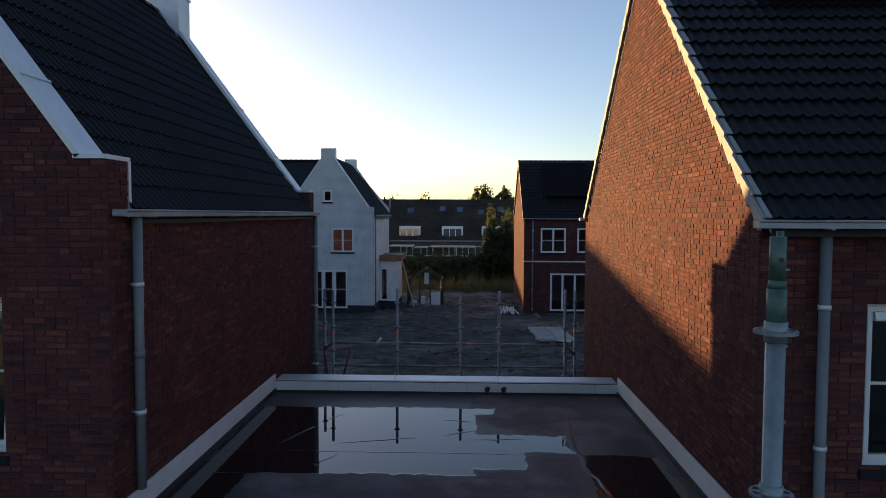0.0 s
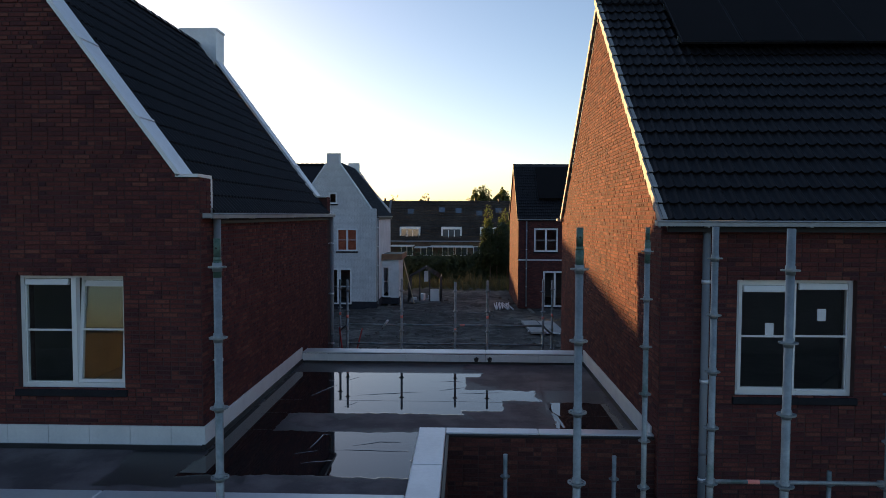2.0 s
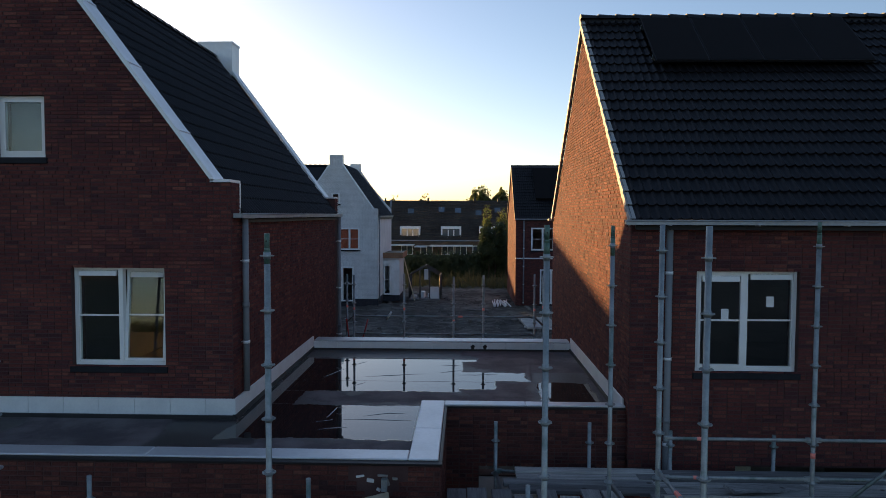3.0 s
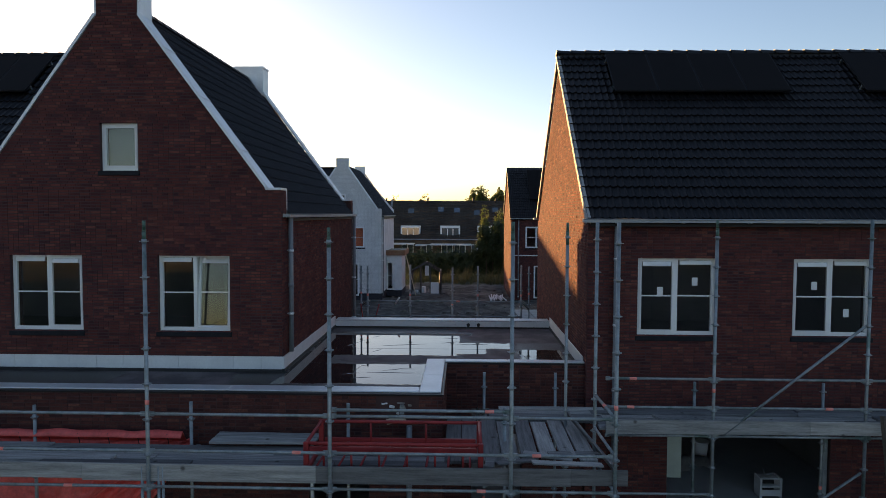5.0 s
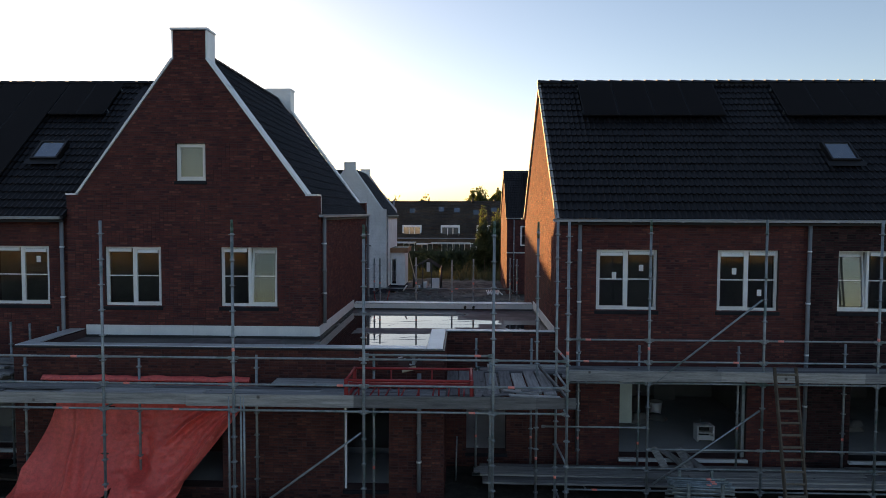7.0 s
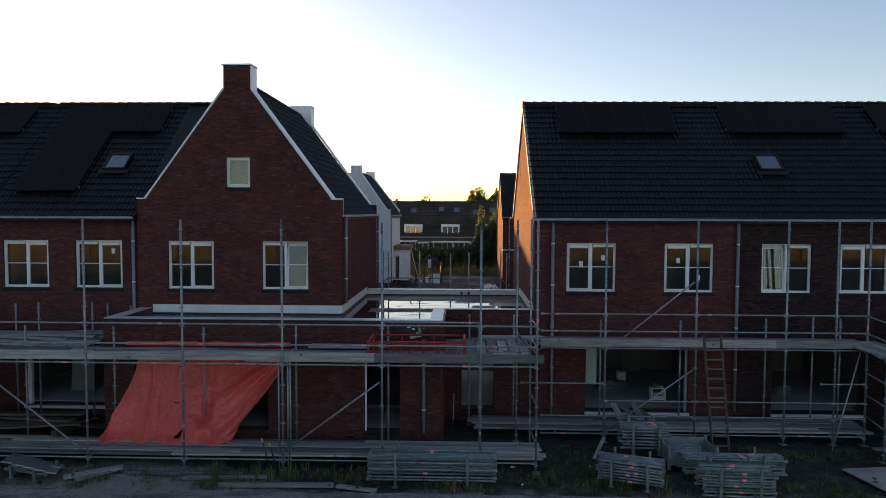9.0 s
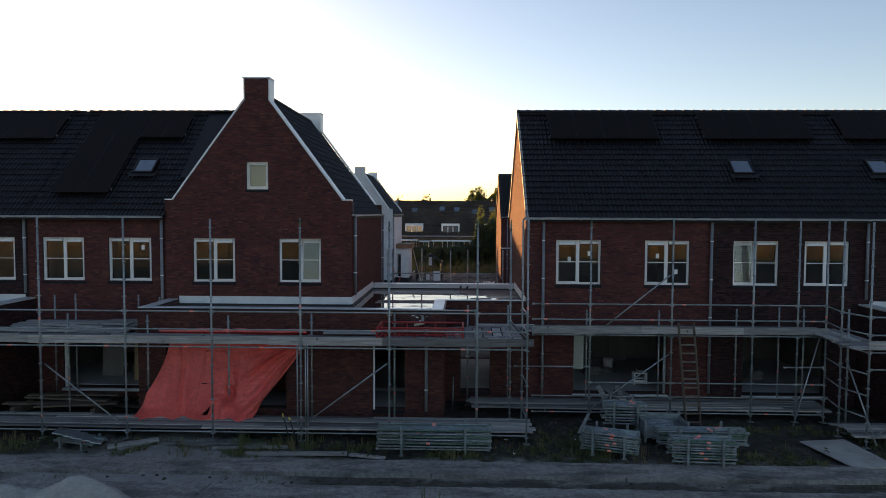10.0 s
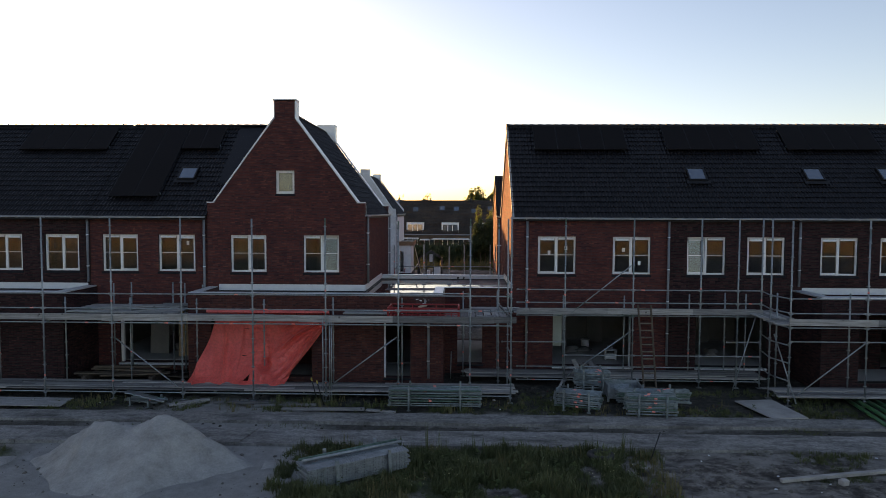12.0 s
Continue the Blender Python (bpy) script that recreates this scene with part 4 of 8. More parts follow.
for i, y in enumerate((5.84, 6.52, 7.17, 9.0)):
    crease("roof_seam", [(-2.6, y), (-0.8, y + 0.01), (0.9, y - 0.01), (2.1, y + 0.01)], 0.016, 0.0035, 50 + i)
for i, pts in enumerate(([(-2.06, 7.36), (-1.95, 7.66), (-1.79, 8.01)], [(-1.67, 8.33), (-1.53, 8.53)], [(-1.41, 7.44), (-1.12, 7.51), (-0.5, 7.67)], [(-1.48, 6.83), (-1.35, 7.08)], [(-0.22, 7.76), (0.13, 7.93)], [(0.06, 7.62), (0.35, 7.62), (0.7, 7.67)], [(-0.23, 8.33), (0.11, 8.28)], [(-1.58, 5.24), (-1.54, 5.5), (-1.52, 5.69), (-1.43, 5.67)], [(-1.11, 5.31), (-0.83, 5.45), (-0.59, 5.46)], [(-1.56, 4.77), (-1.25, 4.85)], [(-1.35, 5.18), (-0.49, 5.16)], [(-1.72, 5.04), (-1.48, 5.15)])):
    crease("wrinkle", pts, 0.012, 0.006, 300 + i)
crease("sheet_fold", [(1.35, 8.73), (1.29, 8.4), (1.23, 7.86), (1.2, 7.28), (1.27, 7.1), (1.24, 6.75), (1.32, 6.51), (1.37, 6.07)], 0.045, 0.013, 330)
# upstands: white boards against the walls, black felt strip below
for b in ((GX1 + 0.002, GX1 + 0.05, FACE - 0.05, EBACK - 0.3, ROOF_Z, ROOF_Z + 0.06), (2.15, 2.198, EY1 + 0.05, EBACK - 0.3, ROOF_Z, ROOF_Z + 0.06), (EX0 + 0.3, GX1, FACE - 0.06, FACE - 0.015, ROOF_Z, ROOF_Z + 0.05), (GX1 + 0.05, 2.15, EBACK - 0.34, EBACK - 0.30, ROOF_Z, ROOF_Z + 0.035)):
    part("felt_skirting", Geo().box(*b), MAT["black"], ext, "black felt strip along the edge")


def boards(a, b, step, box):
    """Fibre-cement boards end to end along a wall."""
    p = a
    while p < b - 0.01:
        q = min(p + step, b)
        part("upstand_board", Geo().bevel_box(*box(p + 0.0015, q - 0.0015), 0.003), MAT["panel"], ext)
        p = q


boards(EX0 + 0.3, GX1 + 0.03, 0.455, lambda p, q: (p, q, FACE - 0.035, FACE - 0.012, ROOF_Z + 0.045, 2.955))
boards(FACE - 0.035, EBACK - 0.3, 0.9, lambda p, q: (GX1 + 0.012, GX1 + 0.035, p, q, ROOF_Z + 0.045, 2.955))
boards(EY1 + 0.1, EBACK - 0.3, 0.9, lambda p, q: (2.165, 2.188, p, q, ROOF_Z + 0.045, 2.955))
boards(GX1 + 0.035, 2.165, 0.455, lambda p, q: (p, q, EBACK - 0.335, EBACK - 0.305, ROOF_Z + 0.02, 2.855))
CAP = lambda g, *b: g.bevel_box(*b, 0.008)


def cap(x0, x1, y0, y1, joints):
    """Aluminium roof edge trim in lengths."""
    along_x = (x1 - x0) > (y1 - y0)
    cuts = sorted([x0 if along_x else y0, *joints, x1 if along_x else y1])
    for p, q in zip(cuts, cuts[1:]):
        g = Geo()
        if along_x:
            CAP(g, p, q - 0.003, y0, y1, CAP_Z - 0.022, CAP_Z)
        else:
            CAP(g, x0, x1, p, q - 0.003, CAP_Z - 0.022, CAP_Z)
        part("edge_trim", g, MAT["alu"], ext, "pale aluminium roof edge trim")


cap(EX0 - 0.03, EX1 - 0.32, EY0 + 0.07, EY0 + 0.33, (-5.5, -3.0))
cap(EX1 - 0.32, EX1 - 0.02, EY0 + 0.07, EY1 + 0.20, (4.3,))
cap(EX1 - 0.017, 2.2, EY1 + 0.02, EY1 + 0.20, (0.95,))
cap(EX0 - 0.03, EX0 + 0.28, EY0 + 0.335, FACE - 0.04, ())
# front lip of the trim, black to put its shadow side into the colour
for b in ((EX0 - 0.02, EX1 + 0.02, EY0 - 0.02, EY0 + 0.068), (EX1 - 0.018, EX1 + 0.02, EY0 + 0.07, EY1 + 0.018), (EX1 + 0.022, 2.19, EY1 - 0.02, EY1 + 0.018)):
    part("drip_edge", Geo().bevel_box(*b, CAP_Z - 0.04, CAP_Z - 0.018, 0.004), MAT["solar_frame"], ext, "front lip below the trim, its shadow side coloured black")
cap(GX1 + 0.036, 2.165, EBACK - 0.30, EBACK + 0.03, (-1.0, 0.5))
MAT["concrete_scrap"] = plain("grey_mortar_scrap", (0.16, 0.15, 0.145), (0.34, 0.33, 0.32), 0.9)
# torn patch of outer brickwork below the trim, with insulation and a bracket
patch = part("broken_patch", Geo().box(-0.93, -0.40, EY0 + 0.002, EY0 + 0.012, 2.55, 2.80), MAT["mortar_dark"], ext, "broken patch of wall with pale scraps showing")
for k, (x, z, w, h, a) in enumerate(((-0.74, 2.69, 0.07, 0.035, 12), (-0.58, 2.67, 0.05, 0.07, -20), (-0.66, 2.60, 0.04, 0.03, 30), (-0.50, 2.71, 0.05, 0.025, 5), (-0.84, 2.73, 0.08, 0.02, -8), (-0.62, 2.74, 0.10, 0.02, 4))):
    part("scrap", Geo().bevel_box(-w / 2, w / 2, -0.012, 0.012, -h / 2, h / 2, 0.004, m=pose(x, EY0 - 0.004, z, 0, a, 10)), MAT["concrete_scrap" if k % 2 else "zinc"], patch)
part("bracket", Geo().box(-0.63, -0.575, EY0 - 0.06, EY0 + 0.0, 2.60, 2.72), MAT["galv"], patch)
part("hanging_board", Geo().bevel_box(-0.13, 0.13, -0.05, 0.05, -0.012, 0.012, 0.003, m=pose(-0.68, EY0 - 0.07, 2.53, 20, -12, 8)), MAT["timber"], patch)
for x in (0.32, 0.55):
    g = Geo().tube((x, EBACK - 0.36, 2.80), (x + 0.03, EBACK - 0.38, 2.78), 0.035, 8)
    g.prism([(x - 0.03, EBACK - 0.345, 2.80), (x + 0.05, EBACK - 0.345, 2.78), (x + 0.02, EBACK - 0.36, 2.71), (x - 0.01, EBACK - 0.36, 2.72)], (0, 0.02, 0))
    part("overflow_flap", g, MAT["black"], ext, "black torn felt flap at an overflow hole")
downpipe(ext, -0.50, EY0 - 0.07, 0.3, 2.45, Y)

# extensions of the neighbouring houses
for x0, x1, name_side in ((11.29, 22.0, "dark"), (-24.0, -11.85, "dark")):
    face = FACE if x0 > 0 else L_FACE
    o = thing("flat_roof_extension", ((x0 + x1) / 2, 4.2, 0), "single-storey dark brick extension with a pale roof edge", "extension")
    w = 12.4 if x0 > 0 else -16.5
    holes = [(w, w + 2.4, FLOOR_Z, 2.35)]
    fr = part("front_wall", wall_core(Geo(), (0, EY0, 0), X, -Y, x0, x1, 0.0, 2.84, holes), MAT["mortar_dark"], o)
    brickwork(fr, (0, EY0, 0), X, -Y, 0.0, 2.84, lambda z, a=x0, b=x1: (a, b), holes, name_side, seed=61 if x0 > 0 else 62)
    sx = x0 if x0 > 0 else x1 - 0.3
    sw = part("return_wall", Geo().box(sx, sx + 0.3, EY0 + 0.3, face, 0.0, 2.84), MAT["mortar_dark"], o)
    brickwork(sw, (x0 if x0 > 0 else x1, 0, 0), Y, -X if x0 > 0 else X, 0.0, 2.84, lambda z, f=face: (EY0, f), [], name_side, seed=63)
    part("roof_sheet", Geo().box(x0 + 0.28, x1, EY0 + 0.28, face - 0.004, 2.5, ROOF_Z), MAT["felt"], o)
    part("edge_trim", CAP(Geo(), x0 - 0.03, x1 + 0.03, EY0 - 0.03, EY0 + 0.28, CAP_Z - 0.045, CAP_Z), MAT["alu"], o)
    part("edge_trim", CAP(Geo(), sx - 0.02, sx + 0.32, EY0 + 0.285, face - 0.04, CAP_Z - 0.045, CAP_Z), MAT["alu"], o)
    part("upstand_board", Geo().box(x0 + 0.3, x1 - 0.3, face - 0.035, face - 0.012, ROOF_Z + 0.04, 2.95), MAT["panel"], o)
    part("floor_slab", Geo().box(x0 + 0.3, x1 - 0.3, EY0 + 0.2, face, 0.0, FLOOR_Z), MAT["room_floor"], o)


# ---- ground ----
def axis_steps(lo, hi, fine_lo, fine_hi, step, grow=1.22):
    mid = list(np.arange(fine_lo, fine_hi + step / 2, step))
    up, s = [], step
    while (up[-1] if up else fine_hi) < hi:
        s *= grow
        up.append((up[-1] if up else fine_hi) + s)
    down, s = [], step
    while (down[-1] if down else fine_lo) > lo:
        s *= grow
        down.append((down[-1] if down else fine_lo) - s)
    return np.array(down[::-1] + mid + up)


def rise(x, y):
    """Height of the ground."""
    v = Vector((x * 0.35, y * 0.35, 0.0))
    h = 0.05 * noise.noise(v) + 0.03 * noise.noise(v * 3.7)
    if y < -2.2 or 0.5 < y < 3.2:
        h += 0.040 * noise.noise(v * 8) + 0.028 * noise.noise(v * 19)
    if -2.3 < y < 0.6:
        h *= 0.25
    if y > 12.5:
        rough = min((y - 12.5) / 3, 1.0)
        h += rough * (0.05 * (0.5 - abs(noise.noise(Vector((x * 0.9 + 0.5 * y, y * 0.22, 9))))) + 0.15 * noise.noise(Vector((x * 0.45, y * 0.25, 3))) + 0.10 * noise.noise(Vector((x * 1.3, y * 0.9, 5))) + 0.05 * noise.noise(Vector((x * 3.3, y * 2.6, 5))))
    if abs(x) > 60 or y > 70 or y < -40:
        h *= 0.3
    if y < -60:
        k = min((-60 - y) / 45, 1.0)
        h += 5.0 * k * k * (3 - 2 * k) + 0.6 * k * noise.noise(Vector((x * 0.03, y * 0.03, 8)))
    return h - 0.03


def spill_mask(t, value):
    """Full within the spilt sand, fading at its edge."""
    n = node(t, "ShaderNodeMapRange")
    n.inputs["From Min"].default_value, n.inputs["From Max"].default_value = 2.75, 1.85
    t.links.new(value, n.inputs["Value"])
    return n.outputs[0]


def ground_mat():
    """Earth: sand track, rutted soil, turf and a dry field by where each lies."""
    m, t, b = nodes_of("earth")
    sep = node(t, "ShaderNodeSeparateXYZ")
    t.links.new(place_of(t), sep.inputs[0])
    wob = noise_of(t, 0.55, 6, 0.65)
    shift = node(t, "ShaderNodeMath", op="MULTIPLY_ADD")
    t.links.new(wob, shift.inputs[0])
    shift.inputs[1].default_value = 2.2
    t.links.new(sep.outputs[1], shift.inputs[2])
    near = node(t, "ShaderNodeMapRange")
    near.inputs["From Min"].default_value, near.inputs["From Max"].default_value = -9.0, 6.0
    t.links.new(shift.outputs[0], near.inputs["Value"])
    soil_tone = noise_of(t, 2.5, 8, 0.7)
    soil = ramp(t, soil_tone, [(0.38, (0.026, 0.021, 0.018)), (0.47, (0.062, 0.053, 0.046)), (0.54, (0.135, 0.121, 0.106)), (0.64, (0.26, 0.242, 0.218))])
    turf_tone = noise_of(t, 7, 8, 0.75)
    turf = ramp(t, turf_tone, [(0.3, (0.020, 0.028, 0.010)), (0.55, (0.050, 0.062, 0.022)), (0.75, (0.10, 0.095, 0.045))])
    sand = ramp(t, soil_tone, [(0.3, (0.13, 0.12, 0.11)), (0.55, (0.22, 0.205, 0.185)), (0.75, (0.31, 0.29, 0.265))])
    k = 15.0
    strip = ramp(t, near.outputs[0], [(0.0, (0, 0, 0)), ((-2.2 + 9 + 1.1) / k, (0, 0, 0)), ((-1.9 + 9 + 1.1) / k, (1, 1, 1)), ((0.55 + 9 + 1.1) / k, (1, 1, 1)), ((0.9 + 9 + 1.1) / k, (0, 0, 0)), (1.0, (0, 0, 0))])
    side = node(t, "ShaderNodeMapRange")
    side.inputs["From Min"].default_value, side.inputs["From Max"].default_value = 2.0, 6.5
    side.inputs["To Min"].default_value, side.inputs["To Max"].default_value = 0.0, 0.22
    t.links.new(sep.outputs[0], side.inputs["Value"])
    bare = node(t, "ShaderNodeMath", op="ADD")
    t.links.new(noise_of(t, 0.6, 6, 0.65), bare.inputs[0])
    t.links.new(side.outputs[0], bare.inputs[1])
    patch = ramp(t, bare.outputs[0], [(0.47, (0, 0, 0)), (0.56, (1, 1, 1))])
    trodden = mixed(t, ramp(t, noise_of(t, 0.9, 7, 0.7, (0.6, 1.6, 1)), [(0.46, (0, 0, 0)), (0.58, (1, 1, 1))]), soil, sand)
    front = mixed(t, patch, turf, trodden)
    rut = ramp(t, noise_of(t, 1.1, 7, 0.65, (0.35, 2.2, 1)), [(0.42, (0, 0, 0)), (0.55, (1, 1, 1))])
    base = mixed(t, strip, front, mixed(t, rut, soil, sand))
    churned = ramp(t, near.outputs[0], [(0.0, (0, 0, 0)), ((0.55 + 9 + 1.1) / k, (0, 0, 0)), ((1.0 + 9 + 1.1) / k, (1, 1, 1)), (1.0, (1, 1, 1))])
    base = mixed(t, churned, base, ramp(t, soil_tone, [(0.34, (0.014, 0.013, 0.010)), (0.50, (0.032, 0.029, 0.023)), (0.60, (0.062, 0.056, 0.047)), (0.72, (0.13, 0.12, 0.105))]))
    gap = ramp(t, near.outputs[0], [(0.0, (0, 0, 0)), ((-1.15 + 9 + 1.1) / k, (0, 0, 0)), ((-0.90 + 9 + 1.1) / k, (0.85, 0.85, 0.85)), ((-0.50 + 9 + 1.1) / k, (0.85, 0.85, 0.85)), ((-0.25 + 9 + 1.1) / k, (0, 0, 0))])
    base = mixed(t, gap, base, ramp(t, turf_tone, [(0.34, (0.016, 0.015, 0.011)), (0.52, (0.040, 0.037, 0.028)), (0.70, (0.10, 0.092, 0.076))]))
    off = node(t, "ShaderNodeVectorMath", op="DISTANCE")
    off.inputs[1].default_value = (-5.9, -2.2, 0.0)
    flat = node(t, "ShaderNodeMapping")
    flat.inputs["Scale"].default_value = (1.0, 0.66, 0.0)
    t.links.new(place_of(t), flat.inputs[0])
    t.links.new(flat.outputs[0], off.inputs[0])
    spill = node(t, "ShaderNodeMath", op="MULTIPLY_ADD")
    t.links.new(wob, spill.inputs[0])
    spill.inputs[1].default_value = -2.6
    t.links.new(off.outputs["Value"], spill.inputs[2])
    base = mixed(t, spill_mask(t, spill.outputs[0]), base, ramp(t, soil_tone, [(0.3, (0.20, 0.194, 0.184)), (0.55, (0.28, 0.272, 0.258)), (0.72, (0.36, 0.35, 0.333))]))
    far = node(t, "ShaderNodeMapRange")
    far.inputs["From Min"].default_value, far.inputs["From Max"].default_value = 11.0, 14.0
    t.links.new(sep.outputs[1], far.inputs["Value"])
    dug = ramp(t, noise_of(t, 1.7, 9, 0.75, (0.7, 1.3, 1)), [(0.36, (0.018, 0.015, 0.013)), (0.50, (0.055, 0.048, 0.042)), (0.62, (0.125, 0.113, 0.10))])
    yard = mixed(t, ramp(t, noise_of(t, 0.35, 5, 0.6), [(0.46, (0, 0, 0)), (0.70, (0.8, 0.8, 0.8))]), dug, sand)
    yard = mixed(t, ramp(t, noise_of(t, 0.9, 8, 0.72, (0.5, 1.8, 1)), [(0.50, (0, 0, 0)), (0.57, (0.75, 0.75, 0.75))]), yard, (0.022, 0.019, 0.017))
    base = mixed(t, far.outputs[0], base, yard)
    green = node(t, "ShaderNodeMapRange")
    green.inputs["From Min"].default_value, green.inputs["From Max"].default_value = 46.5, 48.5
    t.links.new(shift.outputs[0], green.inputs["Value"])
    base = mixed(t, green.outputs[0], base, turf)
    field = node(t, "ShaderNodeMapRange")
    field.inputs["From Min"].default_value, field.inputs["From Max"].default_value = -45.0, -60.0
    t.links.new(sep.outputs[1], field.inputs["Value"])
    dry = ramp(t, noise_of(t, 0.12, 8, 0.7), [(0.3, (0.20, 0.155, 0.06)), (0.7, (0.32, 0.25, 0.11))])
    base = mixed(t, field.outputs[0], base, dry)
    t.links.new(base, b.inputs["Base Color"])
    b.inputs["Roughness"].default_value = 0.95
    bumped(t, b, noise_of(t, 5, 10, 0.72), 0.9, 0.12)
    return m


MAT["earth"] = ground_mat()
gx, gy = axis_steps(-2500, 2500, -20, 20, 0.21), axis_steps(-2500, 2500, -9, 54, 0.21)
gv = [(float(x), float(y), rise(float(x), float(y))) for y in gy for x in gx]
nx = len(gx)
gf = [(j * nx + i, j * nx + i + 1, (j + 1) * nx + i + 1, (j + 1) * nx + i) for j in range(len(gy) - 1) for i in range(nx - 1)]
ground = solid("ground", Geo().add(gv, gf, True), MAT["earth"], "rutted sandy building ground with patches of grass", "ground", kind="structure")


# ---- scaffolding ----
def rosette_mesh():
    g = Geo().tube((0, 0, -0.025), (0, 0, 0.025), 0.027, 10)
    n = 24
    for r0, r1 in ((0.022, 0.031), (0.044, 0.051)):
        ring = [(r * math.cos(2 * math.pi * i / n), r * math.sin(2 * math.pi * i / n), z) for r in (r0, r1) for z in (-0.004, 0.004) for i in range(n)]
        g.add(ring, [(a * n + i, a * n + (i + 1) % n, b * n + (i + 1) % n, b * n + i) for a, b in ((0, 2), (1, 3), (2, 3)) for i in range(n)])
    for i in range(8):
        a = 2 * math.pi * (i + 0.5) / 8
        g.box(0.029, 0.046, -0.004 - 0.003 * (i % 2), 0.004 + 0.003 * (i % 2), -0.0038, 0.0038, m=Matrix.Rotation(a, 4, "Z"))
    me = g.mesh("rosette")
    me.materials.append(MAT["galv"])
    return me


ROSETTE = rosette_mesh()


def standard(parent, x, y, z0, z1, green=0.0, marks=(), jack=True, lean=0.0):
    """An upright with a rosette every half metre. green: length of the green spigot at its top; marks: heights of orange paint."""
    g = Geo().tube((x, y, z0 + 0.02), (x + lean, y, z1 - green), 0.0230, 10)
    ob = part("standard", g, MAT["galv"], parent)
    if green:
        c = z1 - 0.125
        sp = part("spigot", Geo().tube((x + lean, y, z1 - green), (x + lean, y, c), 0.0232, 12).tube((x + lean, y, c), (x + lean, y, c + 0.02), 0.0232, 12, 0.0192).tube((x + lean, y, c + 0.02), (x + lean, y, z1), 0.0192, 12), MAT["galv_green"], ob, "worn green painted spigot")
        part("pin_hole", Geo().tube((x + lean, y - 0.0197, z1 - 0.055), (x + lean, y - 0.015, z1 - 0.055), 0.006, 8), MAT["black"], sp)
    if jack:
        part("base_plate", Geo().box(x - 0.075, x + 0.075, y - 0.075, y + 0.075, z0, z0 + 0.012).tube((x, y, z0), (x, y, z0 + 0.25), 0.018, 8).tube((x, y, z0 + 0.14), (x, y, z0 + 0.17), 0.045, 8), MAT["galv"], ob)
    z = 0.57
    while z < z1 - 0.1:
        if z > z0 + 0.2:
            part("rosette", ROSETTE, None, ob, at=(x + lean * (z - z0) / (z1 - z0), y, z))
        z += 0.4
    for mz in marks:
        part("paint_mark", Geo().tube((x, y, mz - 0.028), (x, y, mz + 0.028), 0.0245, 10), MAT["orange"], ob, "orange paint mark")
    return ob


def ledger(parent, p, q, name="ledger", r=0.0185, mark=None):
    p, q = Vector(p), Vector(q)
    w = (q - p).normalized()
    g = Geo().tube(p + w * 0.05, q - w * 0.05, r, 8)
    ob = part(name, g, MAT["galv"], parent)
    for e, s in ((p, 1), (q, -1)):
        h = Geo().bevel_box(-0.03, 0.03, -0.013, 0.013, -0.027, 0.027, 0.005, m=Matrix.Translation(e + w * s * 0.05) @ w.to_track_quat("X", "Z").to_matrix().to_4x4())
        part("wedge_head", h, MAT["galv"], ob)
    if mark is not None:
        c = p + (q - p) * mark
        part("paint_mark", Geo().tube(c - w * 0.05, c + w * 0.05, r + 0.002, 8), MAT["orange"], ob, "orange paint mark")
    return ob


def plank(parent, x0, x1, y0, y1, z, thick=0.04, name="plank", rng=random, across=False):
    tilt = Matrix.Translation(((x0 + x1) / 2, (y0 + y1) / 2, z)) @ Matrix.Rotation(rng.uniform(-0.008, 0.008), 4, "Z") @ Matrix.Rotation(rng.uniform(-0.004, 0.004), 4, "Y")
    w, d = (x1 - x0) / 2, (y1 - y0) / 2
    return part(name, Geo().bevel_box(-w, w, -d, d, 0, thick, 0.004, m=tilt), MAT["wood_y" if across else "wood"], parent)


def deck(parent, x0, x1, y0, y1, z, rng, width=0.172, lengths=(3.0, 4.2)):
    y = y0
    while y + width <= y1 + 0.02:
        x = x0 - rng.uniform(0, 0.25)
        while x < x1 - 0.3:
            e = min(x + rng.uniform(*lengths), x1 + rng.uniform(0, 0.15))
            plank(parent, x, e - 0.012, y + rng.uniform(0.004, 0.020), y + width - rng.uniform(0.004, 0.020), z + rng.uniform(0, 0.028), rng=rng)
            x = e
        y += width


def toe_boards(parent, x0, x1, y, z, rng):
    x = x0
    while x < x1 - 0.2:
        e = min(x + rng.uniform(2.2, 3.4), x1)
        m = Matrix.Translation(((x + e) / 2, y, z)) @ Matrix.Rotation(rng.uniform(-0.006, 0.006), 4, "Y")
        part("toe_board", Geo().bevel_box(-(e - x) / 2, (e - x) / 2, -0.016, 0.016, rng.uniform(-0.01, 0.01), 0.185, 0.004, m=m), MAT["wood"], parent)
        x = e


def tube_run(parent, xs, y, z, name, rng, chance=0.3):
    for a, b in zip(xs, xs[1:]):
        ledger(parent, (a, y, z), (b, y, z), name, mark=rng.uniform(0.1, 0.9) if rng.random() < chance else None)


rng = random.Random(70)
